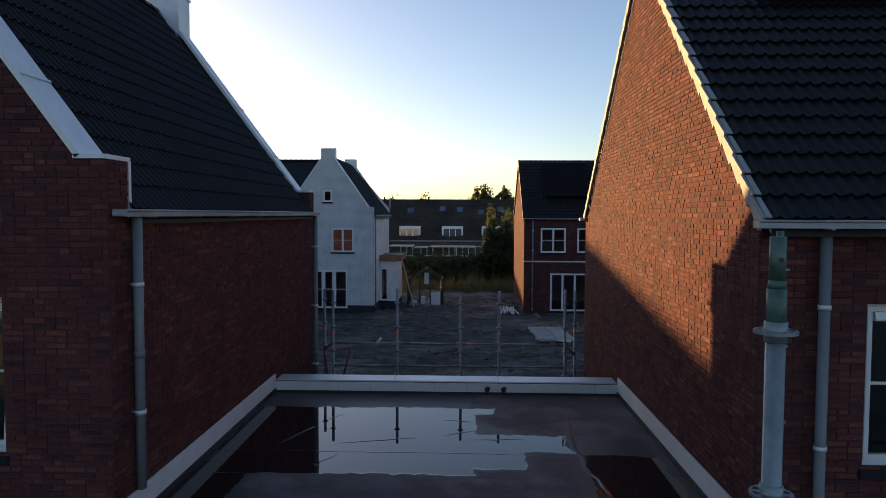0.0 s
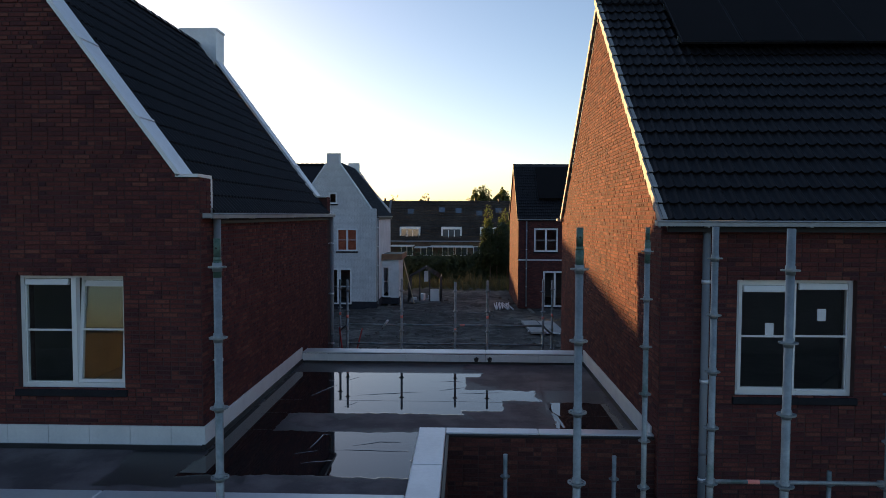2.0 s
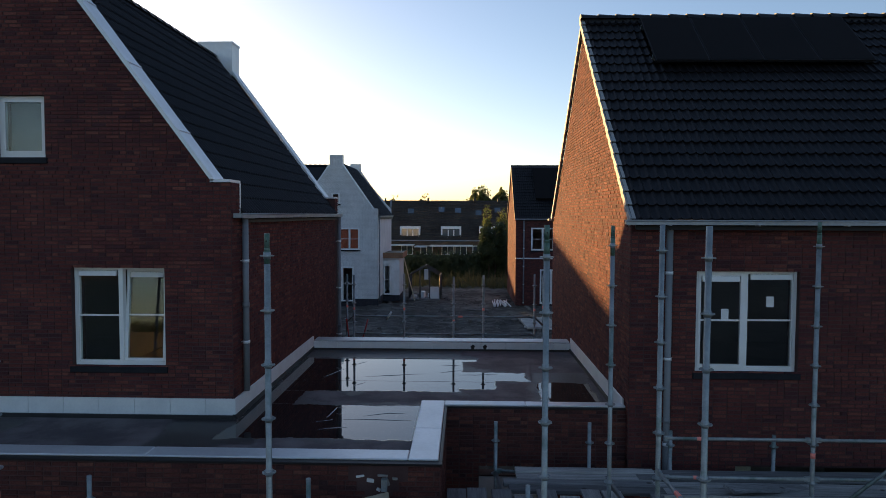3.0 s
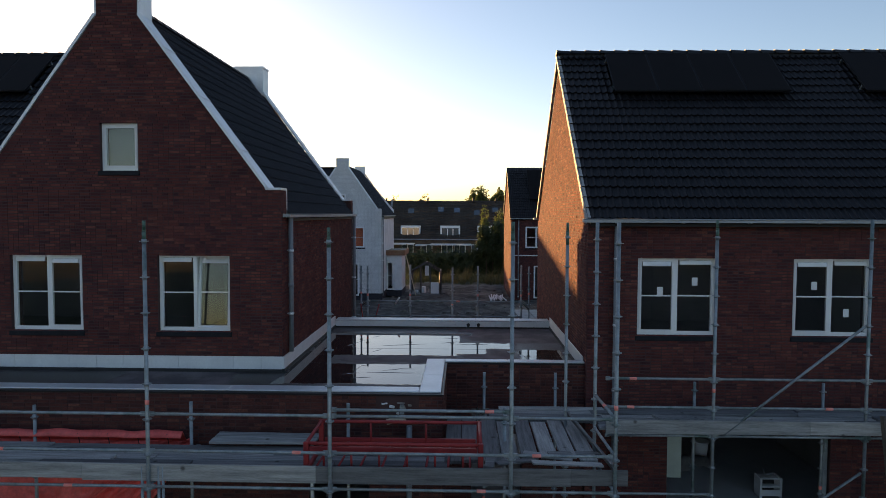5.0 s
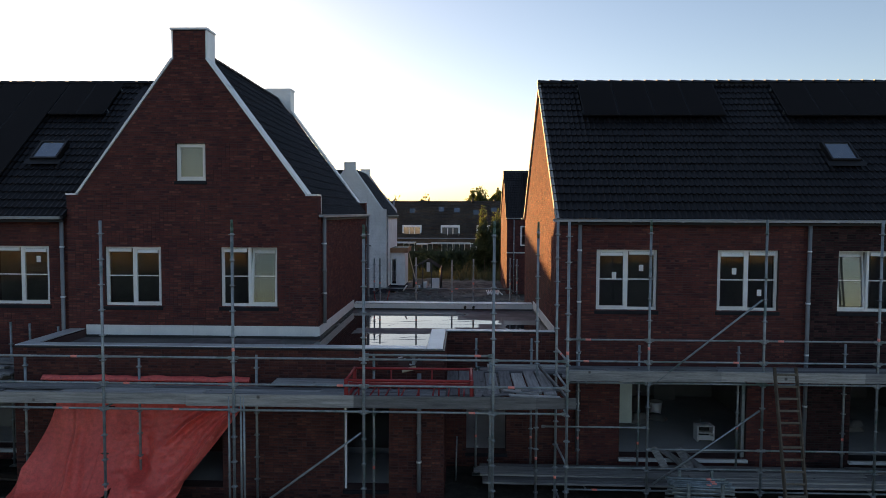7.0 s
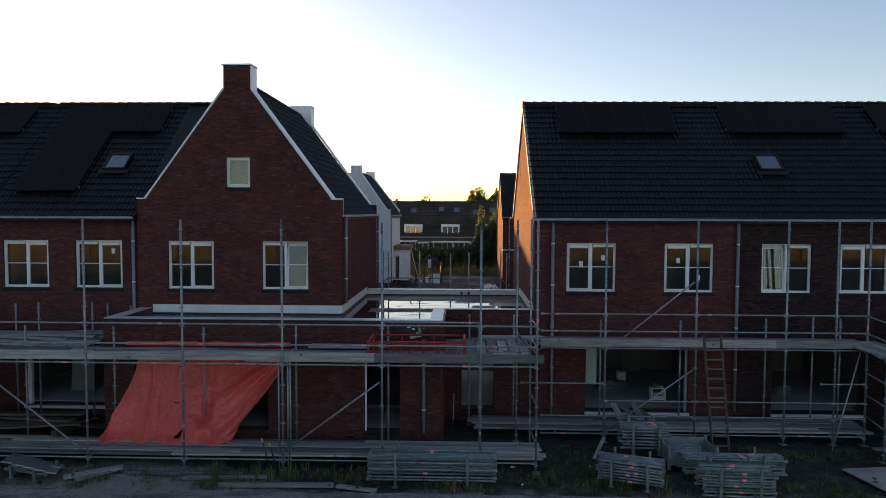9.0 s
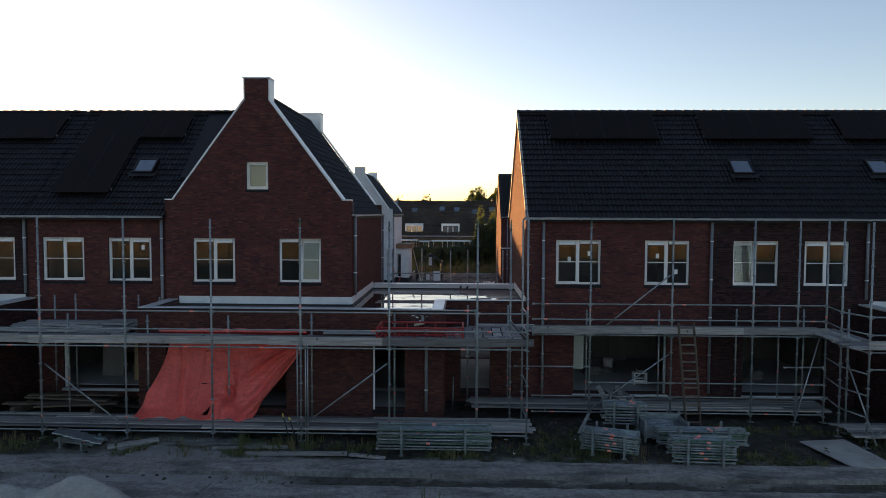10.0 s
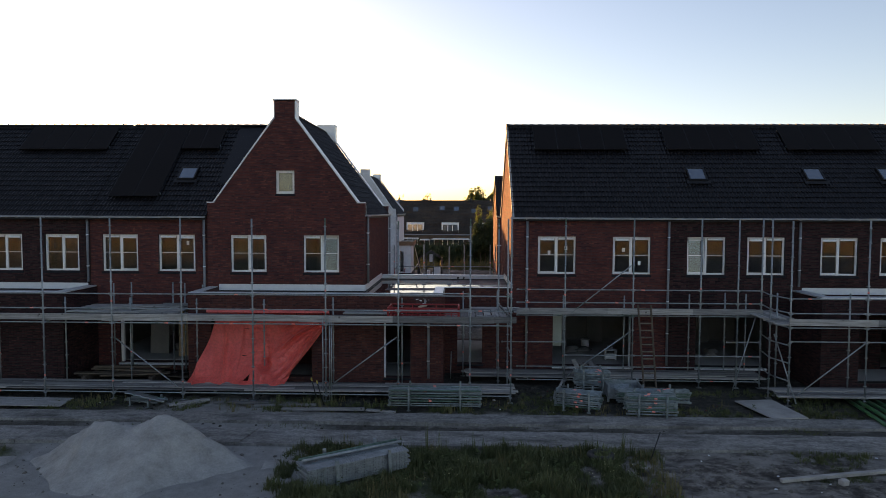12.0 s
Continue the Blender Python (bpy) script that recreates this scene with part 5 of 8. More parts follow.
# before the extension
sc_a = thing("scaffold", (-5.0, 2.2, 0), "galvanised tube scaffold with weathered wooden decks", "scaffold", "scaffolds before the houses")
AY = 1.66
AX = [-15.6, -13.52, -11.46, -9.47, -7.45, -5.41, -3.33, -1.27, 0.752, 1.90]
for i, x in enumerate(AX):
    standard(sc_a, x, AY, 0.0, 5.18 + rng.uniform(-0.02, 0.03) - (0.07 if i == 7 else 0), 0.22 if i in (6, 7, 8) else 0.0, (rng.uniform(0.5, 0.9),) + ((rng.uniform(2.6, 3.3),) if i % 3 == 0 else ()))
    if x < 1.0:
        standard(sc_a, x * 1.012, 2.98, 0.0, 2.76 + rng.uniform(-0.03, 0.05), 0.0, (rng.uniform(0.7, 1.2),) if i % 2 else ())
        for z in (0.20, 2.20):
            ledger(sc_a, (x, AY, z), (x * 1.012, 2.98, z), "transom")
for z, nm in ((3.03, "guard_rail"), (2.61, "guard_rail"), (2.20, "ledger"), (0.20, "ledger")):
    tube_run(sc_a, AX, AY, z, nm, rng)
tube_run(sc_a, AX[:-1], 2.98, 2.20, "ledger", rng, 0)
deck(sc_a, -15.7, 0.0, 1.76, 2.94, 2.24, rng)
deck(sc_a, -15.7, 2.0, 1.66, 2.75, 0.25, rng)
toe_boards(sc_a, -15.7, 2.05, 1.70, 2.26, rng)
for p, q in (((-3.2, 1.70, 0.45), (-1.32, 1.70, 1.85)), ((-9.4, 1.70, 1.75), (-7.6, 1.70, 0.35))):
    part("brace", Geo().tube(p, q, 0.0185, 8), MAT["galv"], sc_a)
for x in (-3.42, -3.23, -3.18):
    part("spare_tube", Geo().tube((x, 1.70, 0.0), (x, 1.70, 2.42), 0.019, 8), MAT["galv"], sc_a)
# platform towards the houses
deck(sc_a, -11.4, -8.2, 2.84, 4.85, 2.27, random.Random(5), lengths=(1.4, 2.6))
for x in (-11.1, -10.5, -9.1, -8.7, -8.1):
    standard(sc_a, x, 4.92, 0.0, 2.95 + rng.uniform(-0.06, 0.08), jack=True)
for x in (-11.1, -9.1, -8.1):
    ledger(sc_a, (x, 2.80, 2.20), (x, 4.92, 2.20), "transom")
tube_run(sc_a, [-11.1, -10.5, -9.1, -8.7, -8.1], 4.92, 2.20, "ledger", random.Random(6), 0)
for k in range(5):
    part("loose_plank", Geo().bevel_box(-0.9, 0.9, -0.09, 0.09, 0, 0.035, 0.004, m=pose(-10.4 + 0.55 * k, 3.2 + 0.28 * k, 2.335 + 0.01 * k, 0, 1, -12 + 6 * k)), MAT["wood"], sc_a)
for y, a in ((2.80, 1.5), (2.99, -1.0)):
    part("loose_plank", Geo().bevel_box(-0.68, 0.68, -0.095, 0.095, 0, 0.035, 0.004, m=pose(-2.35, y, 2.335, 0, 0, a)), MAT["wood"], sc_a)
for x, y, w, a in ((-5.2, 2.15, 1.2, 1.2), (-6.9, 2.45, 1.0, -2.0), (-3.9, 2.0, 0.9, 0.8), (-9.3, 2.3, 1.1, 1.5)):
    part("loose_plank", Geo().bevel_box(-w, w, -0.095, 0.095, 0, 0.035, 0.004, m=pose(x, y, 2.312, 0, 0, a)), MAT["wood"], sc_a)
# return bay by the gap
for x, y, top in ((1.64, 3.60, 5.17), (1.87, 2.70, 5.19), (0.55, 4.83, 2.80), (1.66, 4.80, 2.81)):
    standard(sc_a, x, y, 0.0, top, 0.3 if x == 1.64 else 0.0, (0.8,))
ledger(sc_a, (1.90, AY, 3.03), (1.87, 2.70, 3.03), "guard_rail", mark=0.5)
ledger(sc_a, (1.90, AY, 2.61), (1.87, 2.70, 2.61), "guard_rail")
ledger(sc_a, (1.90, AY, 2.20), (1.87, 2.70, 2.20))
for z in (0.6, 1.4):
    ledger(sc_a, (1.90, AY, z), (1.87, 2.70, z))
for i in range(8):
    x = -0.02 + i * 0.238 + rng.uniform(-0.015, 0.015)
    y1 = 3.92 + rng.uniform(-0.14, 0.06)
    plank(sc_a, x, x + rng.uniform(0.185, 0.212), 2.42 - rng.uniform(0, 0.25), y1, 2.29 + rng.uniform(0, 0.03), rng=rng, across=True)
deck(sc_a, 0.78, 2.3, 4.0, 4.76, 2.25, random.Random(12), lengths=(1.5, 1.8))
ledger(sc_a, (0.55, 4.83, 2.20), (1.66, 4.80, 2.20))
ledger(sc_a, (0.55, 4.83, 2.20), (0.752, AY, 2.20), "transom")
ledger(sc_a, (1.66, 4.80, 2.20), (1.87, 2.70, 2.20), "transom")
ledger(sc_a, (-1.27, AY, 3.10), (0.752, AY, 3.10), "guard_rail", mark=0.88)
part("spare_tube", Geo().tube((0.15, 4.45, 0.0), (0.17, 4.60, 0.86), 0.016, 8), MAT["galv"], sc_a)
for x, y, a, w in ((1.45, 2.15, 4, 0.42), (1.25, 2.4, -14, 0.30), (0.85, 2.2, 24, 0.26), (0.55, 2.25, 84, 0.3), (1.6, 2.5, 12, 0.35)):
    part("loose_board", Geo().bevel_box(-w, w, -0.055, 0.055, 0, 0.022, 0.003, m=pose(x, y, 2.335, 0, 3, a)), MAT["wood"], sc_a)
w = Vector((1.98, 2.05, 2.33)) - Vector((1.70, 3.85, 2.46))
part("leaning_board", Geo().bevel_box(-0.015, 0.015, -0.075, 0.075, 0, w.length, 0.003, m=Matrix.Translation((1.70, 3.85, 2.46)) @ w.to_track_quat("Z", "Y").to_matrix().to_4x4() @ Matrix.Rotation(0.5, 4, "Z")), MAT["wood_y"], sc_a)

# before the right-hand houses
sc_b = thing("scaffold", (6.0, 4.2, 0), "galvanised tube scaffold with weathered wooden decks", "scaffold", "scaffolds before the houses")
BX = [2.18, 3.69, 5.77, 7.82, 8.95, 9.66]
for i, x in enumerate(BX[1:]):
    standard(sc_b, x, 3.65, 0.0, 5.21 + rng.uniform(-0.02, 0.02), 0.25 if i == 0 else 0.0, (rng.uniform(2.5, 3.2),) if i % 2 == 0 else ())
for x in (2.6, 3.80, 5.76, 7.84, 8.98, 9.64):
    standard(sc_b, x, 4.75, 0.0, 2.76 + rng.uniform(-0.06, 0.06), 0.0, (rng.uniform(0.5, 1.2),))
    for z in (0.20, 2.20):
        ledger(sc_b, (x - 0.03, 3.65, z), (x, 4.75, z), "transom")
for z, nm in ((3.01, "guard_rail"), (2.61, "guard_rail"), (2.21, "ledger"), (0.20, "ledger"), (0.62, "ledger")):
    tube_run(sc_b, BX, 3.65, z, nm, rng)
tube_run(sc_b, BX[1:], 3.65, 0.98, "guard_rail", rng)
ledger(sc_b, (1.72, 3.65, 1.38), (3.69, 3.65, 1.385), "guard_rail")
ledger(sc_b, (8.60, 3.65, 1.42), (9.66, 3.65, 1.43), "guard_rail")
tube_run(sc_b, [2.6, 3.8, 5.76, 7.84, 9.64], 4.75, 2.20, "ledger", rng, 0)
deck(sc_b, 2.3, 9.8, 3.66, 4.72, 2.25, rng)
deck(sc_b, 0.74, 9.8, 3.66, 4.72, 0.25, rng)
toe_boards(sc_b, 2.2, 9.7, 3.60, 2.26, rng)
for p, q in (((3.81, 3.60, 2.24), (5.69, 3.60, 3.77)), ((3.78, 3.60, 0.34), (5.70, 3.60, 1.74))):
    part("brace", Geo().tube(p, q, 0.0185, 8), MAT["galv"], sc_b)
part("brace", Geo().tube((9.45, 3.5, 2.3), (8.6, 3.0, 0.1), 0.0185, 8), MAT["galv"], sc_b)
part("loose_plank", Geo().bevel_box(-0.5, 0.5, -0.09, 0.09, 0, 0.035, 0.004, m=pose(3.45, 4.1, 2.31, 0, 6, 18)), MAT["wood"], sc_b)
for x in (4.05, 4.55):
    part("leaning_plank", Geo().bevel_box(-0.07, 0.07, -0.02, 0.02, 0, 0.55, 0.004, m=pose(x + 0.25, 4.55, 0.30, -62, -24, 0)), MAT["wood"], sc_b)

# before the right-hand extension
sc_c = thing("scaffold", (12.5, 2.2, 0), "galvanised tube scaffold with weathered wooden decks", "scaffold", "scaffolds before the houses")
CX = [9.65, 11.75, 13.8, 15.9]
for i, x in enumerate(CX):
    standard(sc_c, x, 1.75, 0.0, 5.17, 0.0, (3.2,) if i == 1 else ())
    standard(sc_c, x + 0.1, 2.80, 0.0, 3.05)
standard(sc_c, 9.46, 2.57, 0.0, 5.21)
for z, nm in ((3.01, "guard_rail"), (2.60, "guard_rail"), (2.20, "ledger"), (0.24, "ledger"), (1.81, "ledger")):
    tube_run(sc_c, CX, 1.75, z, nm, rng, 0.4)
for z in (0.7, 1.2, 1.7, 2.2, 2.61, 3.01):
    ledger(sc_c, (9.65, 1.75, z), (9.46, 2.57, z))
    ledger(sc_c, (9.46, 2.57, z), (9.66, 3.65, z))
deck(sc_c, 9.5, 15.9, 1.72, 2.75, 2.24, rng)
deck(sc_c, 9.5, 15.9, 1.72, 2.75, 0.24, rng)
for i in range(4):
    plank(sc_c, 9.3 + i * 0.22, 9.5 + i * 0.22, 2.6, 4.2, 2.30, rng=rng, across=True)
toe_boards(sc_c, 9.6, 15.9, 1.70, 2.26, rng)
part("brace", Geo().tube((9.85, 1.70, 0.3), (11.7, 1.70, 1.8), 0.0185, 8), MAT["galv"], sc_c)
part("brace", Geo().tube((9.55, 2.5, 1.9), (9.8, 1.6, 0.1), 0.0185, 8), MAT["galv"], sc_c)

# behind the flat roof
sc_d = thing("scaffold", (0.0, 10.6, 0), "galvanised tube scaffold behind the flat roof", "scaffold", "scaffolds before the houses")
DX = [-2.42, -2.20, -1.12, -0.056, 0.58, 1.67, 1.90]
DY = 11.3
for i, x in enumerate(DX):
    standard(sc_d, x, DY if i % 6 else DY + 0.4, 0.0, 3.95 + 0.03 * (i % 3), 0.0, (3.25 if i != 3 else 3.0,))
tube_run(sc_d, DX[1:6], DY, 3.09, "guard_rail", rng, 0.7)
tube_run(sc_d, DX[1:6], DY, 2.71, "guard_rail", rng, 0.0)
part("clamp_tube", Geo().tube((-1.50, DY - 0.05, 3.02), (-1.38, DY - 0.15, 3.20), 0.022, 8), MAT["white"], sc_d, "short pale tube")
ledger(sc_d, (1.67, DY, 3.09), (1.90, DY + 0.4, 2.85))
ledger(sc_d, (-2.42, DY + 0.4, 2.9), (-2.20, DY, 3.1))
deck(sc_d, -2.3, 1.8, 11.3, 12.2, 2.1, rng)


# ---- beyond the gap ----
def far_window(parent, x0, x1, z0, z1, y, bars=1, row=True):
    w = 0.085
    f = part("window", Geo().box(x0, x1, y - 0.03, y + 0.06, z0, z0 + w), MAT["white"], parent, "white window frame")
    for b in ((x0, x1, z1 - w, z1), (x0, x0 + w, z0 + w, z1 - w), (x1 - w, x1, z0 + w, z1 - w)):
        part("frame_bar", Geo().box(b[0], b[1], y - 0.03, y + 0.06, b[2], b[3]), MAT["white"], f)
    n = bars + 1
    for i in range(1, n):
        c = x0 + (x1 - x0) * i / n
        part("mullion", Geo().box(c - 0.05, c + 0.05, y - 0.03, y + 0.06, z0 + w, z1 - w), MAT["white"], f)
    if row:
        m = (z0 + z1) / 2
        part("glazing_bar", Geo().box(x0 + w, x1 - w, y - 0.015, y + 0.03, m - 0.015, m + 0.015), MAT["white"], f)
    part("pane", Geo().box(x0 + w, x1 - w, y + 0.02, y + 0.03, z0 + w, z1 - w), MAT["glass"], f).visible_shadow = False
    part("window_sill", Geo().box(x0 - 0.04, x1 + 0.04, y - 0.06, y + 0.02, z0 - 0.08, z0 - 0.005), MAT["sill"], f)
    return f


# white house with a front gable, and its row
WY, WX0, WX1, WMID = 35.5, -10.0, -4.76, -7.15
white_house = thing("gable_house", (WMID, 39.0, 0), "white painted brick house with a gable and chimney", "house", "houses beyond the yard")
w_run = lambda z: (WX0 + 0.44, WX1) if z < 5.6 else ((WMID - 2.05 + (z - 5.6) / 1.443, WMID + 2.05 - (z - 5.6) / 1.443) if z < 8.05 else (WMID - 0.355, WMID + 0.355))
w_open = [(-6.96, -5.80, 3.25, 4.51), (-7.40, -6.92, 5.87, 6.50), (-8.75, -6.14, FLOOR_Z, 2.30)]
core = wall_core(Geo(), (0, WY, 0), X, -Y, WX0 + 0.44, WX1, 0.45, 5.6, w_open[:1] + w_open[2:])
crown = Geo()
for za, zb in ((5.602, 5.87), (5.87, 6.50), (6.50, 8.05)):
    (a, b), (c, d) = w_run(za + 1e-4), w_run(zb - 1e-4)
    if za == 5.87:
        crown.prism([(a, WY, za), (-7.40, WY, za), (-7.40, WY, zb), (c, WY, zb)], (0, 0.3, 0))
        crown.prism([(-6.92, WY, za), (b, WY, za), (d, WY, zb), (-6.92, WY, zb)], (0, 0.3, 0))
    elif za < 5.87:
        crown.prism([(a, WY, za), (b, WY, za), (d, WY, zb), (-6.92, WY, zb), (-7.40, WY, zb), (c, WY, zb)], (0, 0.3, 0))
    else:
        crown.prism([(a, WY, za), (-7.40, WY, za), (-6.92, WY, za), (b, WY, za), (d, WY, zb), (c, WY, zb)], (0, 0.3, 0))
part("gable_top", crown.weld(), MAT["white_mortar"], white_house)
part("chimney", Geo().box(WMID - 0.355, WMID + 0.355, WY, WY + 0.4, 8.052, 8.66), MAT["white_mortar"], white_house)
part("side_wall", Geo().box(WX1 - 0.3, WX1, WY + 0.302, WY + 7.0, 0.45, 5.2), MAT["white_brick"], white_house)
wall = part("gable_wall", core, MAT["white_mortar"], white_house, "white painted brick gable")
bk = brickwork(wall, (0, WY, 0), X, -Y, 0.45, 8.66, w_run, w_open, "red", seed=81)
bk.data.materials[0] = MAT["white_brick"]
part("plinth", Geo().box(WX0 + 0.44, WX1 + 0.01, WY - 0.01, WY + 0.3, 0.0, 0.45).box(WX1 - 0.3, WX1 + 0.01, WY + 0.3, WY + 7.3, 0.0, 0.45), MAT["plinth"], white_house, "dark brick plinth")
part("roof", Geo().prism([(WX1 + 0.1, WY + 0.3, 5.18), (WMID, WY + 0.3, 8.35), (WX0, WY + 0.3, 5.0), (WX0, WY + 0.3, 4.8), (WMID, WY + 0.3, 8.1), (WX1 + 0.1, WY + 0.3, 5.0)], (0, 7.0, 0)), MAT["tile"], white_house)
tiled(white_house.children[-1], (WX1 + 0.1, WY + 0.3, 5.2), Y, Vector((-2.49, 0, 3.17)), 7.0, 4.0, seed=82)
for s in (1, -1):
    for yy in (WY - 0.02, WY + 7.0):
        part("coping", Geo().prism([(WMID + s * 2.09, yy, 5.6), (WMID + s * 0.355, yy, 8.07), (WMID + s * 0.40, yy, 8.12), (WMID + s * 2.14, yy, 5.63)], (0, 0.35, 0)), MAT["zinc"], white_house, "folded zinc gable coping")
part("chimney_cladding", Geo().box(WMID + 0.357, WMID + 0.385, WY + 0.01, WY + 0.42, 8.0, 8.68), MAT["zinc"], white_house)
part("chimney_cladding", Geo().box(WMID - 0.35, WMID + 0.35, WY + 7.0, WY + 7.4, 7.8, 8.65), MAT["zinc"], white_house)
part("rear_gable_wall", Geo().prism([(WX0 + 0.44, WY + 7.0, 0), (WX1, WY + 7.0, 0), (WX1, WY + 7.0, 5.6), (WMID + 0.35, WY + 7.0, 8.0), (WMID - 0.35, WY + 7.0, 8.0), (WX0 + 0.44, WY + 7.0, 5.6)], (0, 0.3, 0)), MAT["white_brick"], white_house)
far_window(white_house, -6.96, -5.80, 3.25, 4.51, WY)
far_window(white_house, -7.40, -6.92, 5.87, 6.50, WY, 0, False)
far_window(white_house, -8.75, -6.14, FLOOR_Z, 2.30, WY, 3)
for x in (-8.10, -7.36, -6.88):
    part("door_frame", Geo().box(x - 0.05, x + 0.05, WY - 0.05, WY + 0.02, FLOOR_Z + 0.07, 2.23), MAT["white"], white_house)
# added sheet: its orange colour stands in for sunlit glow in the upper window
MAT["red_glow"] = plain("orange_red_glow", (0.62, 0.13, 0.06), (0.80, 0.20, 0.10), 0.6, scale=3, bump=0.05)
part("window_film", Geo().box(-7.0, -5.76, WY + 0.12, WY + 0.13, 3.2, 4.55), MAT["red_glow"], white_house, "added orange-red sheet standing in for the upper window's sunlit glow")
gutter(white_house, (WX1 + 0.06, WY, 5.2), (WX1 + 0.06, WY + 7.2, 5.2), X)
downpipe(white_house, WX1 + 0.08, WY + 0.2, 0.3, 5.12, -X)
part("inner_floor", Geo().box(WX0, WX1 - 0.3, WY + 0.3, WY + 7, 2.6, 2.8).box(WX0, WX1 - 0.3, WY + 3.5, WY + 3.6, 0.3, 5.2), MAT["room"], white_house)
row = thing("terraced_house", (-20, 39.3, 0), "row of pale terraced houses with a tiled roof", "house", "houses beyond the yard")
part("wall", Geo().box(-45, WX0 + 0.44, WY + 0.3, WY + 7.3, 0, 5.2), MAT["white_brick"], row)
part("roof", Geo().prism([(-45, WY + 0.1, 5.1), (-45, 39.2, 8.32), (-45, WY + 7.5, 5.1)], (37.5, 0, 0)), MAT["tile"], row)
ridge_tiles(row.children[-1], (-12.5, 39.2, 8.30), (-7.4, 39.2, 8.30))
MAT["porch_wood"] = plain("new_tan_timber", (0.22, 0.115, 0.07), (0.34, 0.19, 0.115), 0.8, scale=3, fine=22, bump=0.2)
porch = thing("flat_roof_porch", (-4.2, 39.5, 0), "flat-roofed porch with a glazed door and wooden fascia", "porch")
part("wall", Geo().box(-4.27, -3.76, 38.0, 40.9, 0.38, 2.63).box(-4.74, -4.27, 38.0, 38.25, 2.26, 2.63).box(-4.74, -4.27, 40.6, 40.9, 0.38, 2.63), MAT["white_brick"], porch)
part("plinth", Geo().box(-4.74, -3.75, 37.99, 40.9, 0.0, 0.375), MAT["plinth"], porch)
part("fascia", Geo().box(-4.74, -3.54, 37.8, 41.0, 2.64, 2.90), MAT["porch_wood"], porch, "wooden roof fascia")
part("roof_sheet", Geo().box(-4.72, -3.62, 37.88, 40.9, 2.90, 2.935), MAT["black"], porch, "black roof sheet")
for b in ((-4.74, -3.52, 37.78, 37.87), (-3.61, -3.52, 37.87, 41.0)):
    part("edge_trim", Geo().box(*b, 2.903, 2.97), MAT["porch_wood"], porch)
far_window(porch, -4.73, -4.28, 0.40, 2.24, 38.05, 0)
solid("timber_post", Geo().bevel_box(-0.03, 0.03, -0.02, 0.02, 0, 2.75, 0.005, m=pose(-2.85, 38.3, 0, 0, -14, 0)), MAT["timber"], "pale timber leaning against the porch roof", "timber")

# red house beyond, seen from its garden side
BY, BX0 = 36.5, 3.17
red_far = thing("terraced_house", (7.0, 40.0, 0), "red brick terraced house with a partly sunlit gable", "house", "houses beyond the yard")
b_open = [(4.05, 5.38, 3.22, 4.54), (5.99, 7.3, 3.22, 4.54), (4.58, 7.2, 0.1, 2.12)]
fw = part("front_wall", wall_core(Geo(), (0, BY, 0), X, -Y, BX0, 14.0, 0.0, 5.08, b_open), MAT["mortar"], red_far)
brickwork(fw, (0, BY, 0), X, -Y, 0.0, 5.08, lambda z: (BX0, 9.5), b_open, "red", seed=91)
b_run = lambda z: (BY, BY + 7.3) if z < 5.08 else (BY + (z - 5.08) * 1.12, BY + 7.3 - (z - 5.08) * 1.12)
gw = part("gable_wall", Geo().prism([(BX0, BY + 0.3, 0), (BX0, BY + 7.0, 0), (BX0, BY + 7.0, 5.1), (BX0, BY + 7.3, 5.1), (BX0, BY + 3.65, 8.30), (BX0, BY, 5.08), (BX0, BY + 0.3, 5.08)], (0.3, 0, 0)), MAT["mortar"], red_far)
brickwork(gw, (BX0, 0, 0), Y, -X, 0.0, 8.2, b_run, [], "red", seed=92)
part("roof", Geo().prism([(BX0 - 0.08, BY - 0.15, 5.06), (BX0 - 0.08, BY + 3.65, 8.42), (BX0 - 0.08, BY + 7.45, 5.06), (BX0 - 0.08, BY + 7.45, 4.95), (BX0 - 0.08, BY + 3.65, 8.27), (BX0 - 0.08, BY - 0.15, 4.95)], (11, 0, 0)), MAT["tile"], red_far)
tiled(red_far.children[-1], (BX0 - 0.08, BY - 0.15, 5.08), X, Vector((0, 3.8, 3.36)), 6.4, 5.05, seed=93)
part("floor_band", Geo().box(BX0 - 0.02, 14, BY - 0.05, BY - 0.01, 2.72, 2.79), MAT["alu"], red_far, "pale band between the storeys")
gutter(red_far, (BX0 - 0.06, BY - 0.12, 5.06), (14, BY - 0.12, 5.06), -Y)
downpipe(red_far, BX0 + 0.45, BY - 0.09, 0.1, 4.95, Y)
far_window(red_far, 4.05, 5.38, 3.22, 4.54, BY)
far_window(red_far, 5.99, 7.3, 3.22, 4.54, BY)
far_window(red_far, 4.58, 7.2, 0.1, 2.12, BY, 3, False)
part("solar_panel", Geo().prism([(4.4, BY + 1.0, 6.2), (6.9, BY + 1.0, 6.2), (6.9, BY + 3.2, 8.15), (4.4, BY + 3.2, 8.15)], (0, -0.06, 0.07)), MAT["solar"], red_far)
part("inner_floor", Geo().box(BX0 + 0.3, 14, BY + 0.3, BY + 7, 2.6, 2.8).box(BX0 + 0.3, 14, BY + 3, BY + 3.1, 0.3, 5.2), MAT["room"], red_far)
part("rear_wall", Geo().box(BX0, 14, BY + 7, BY + 7.3, 0, 5.1).box(13.8, 14, BY, BY + 7.3, 0, 5.1), MAT["mortar"], red_far)

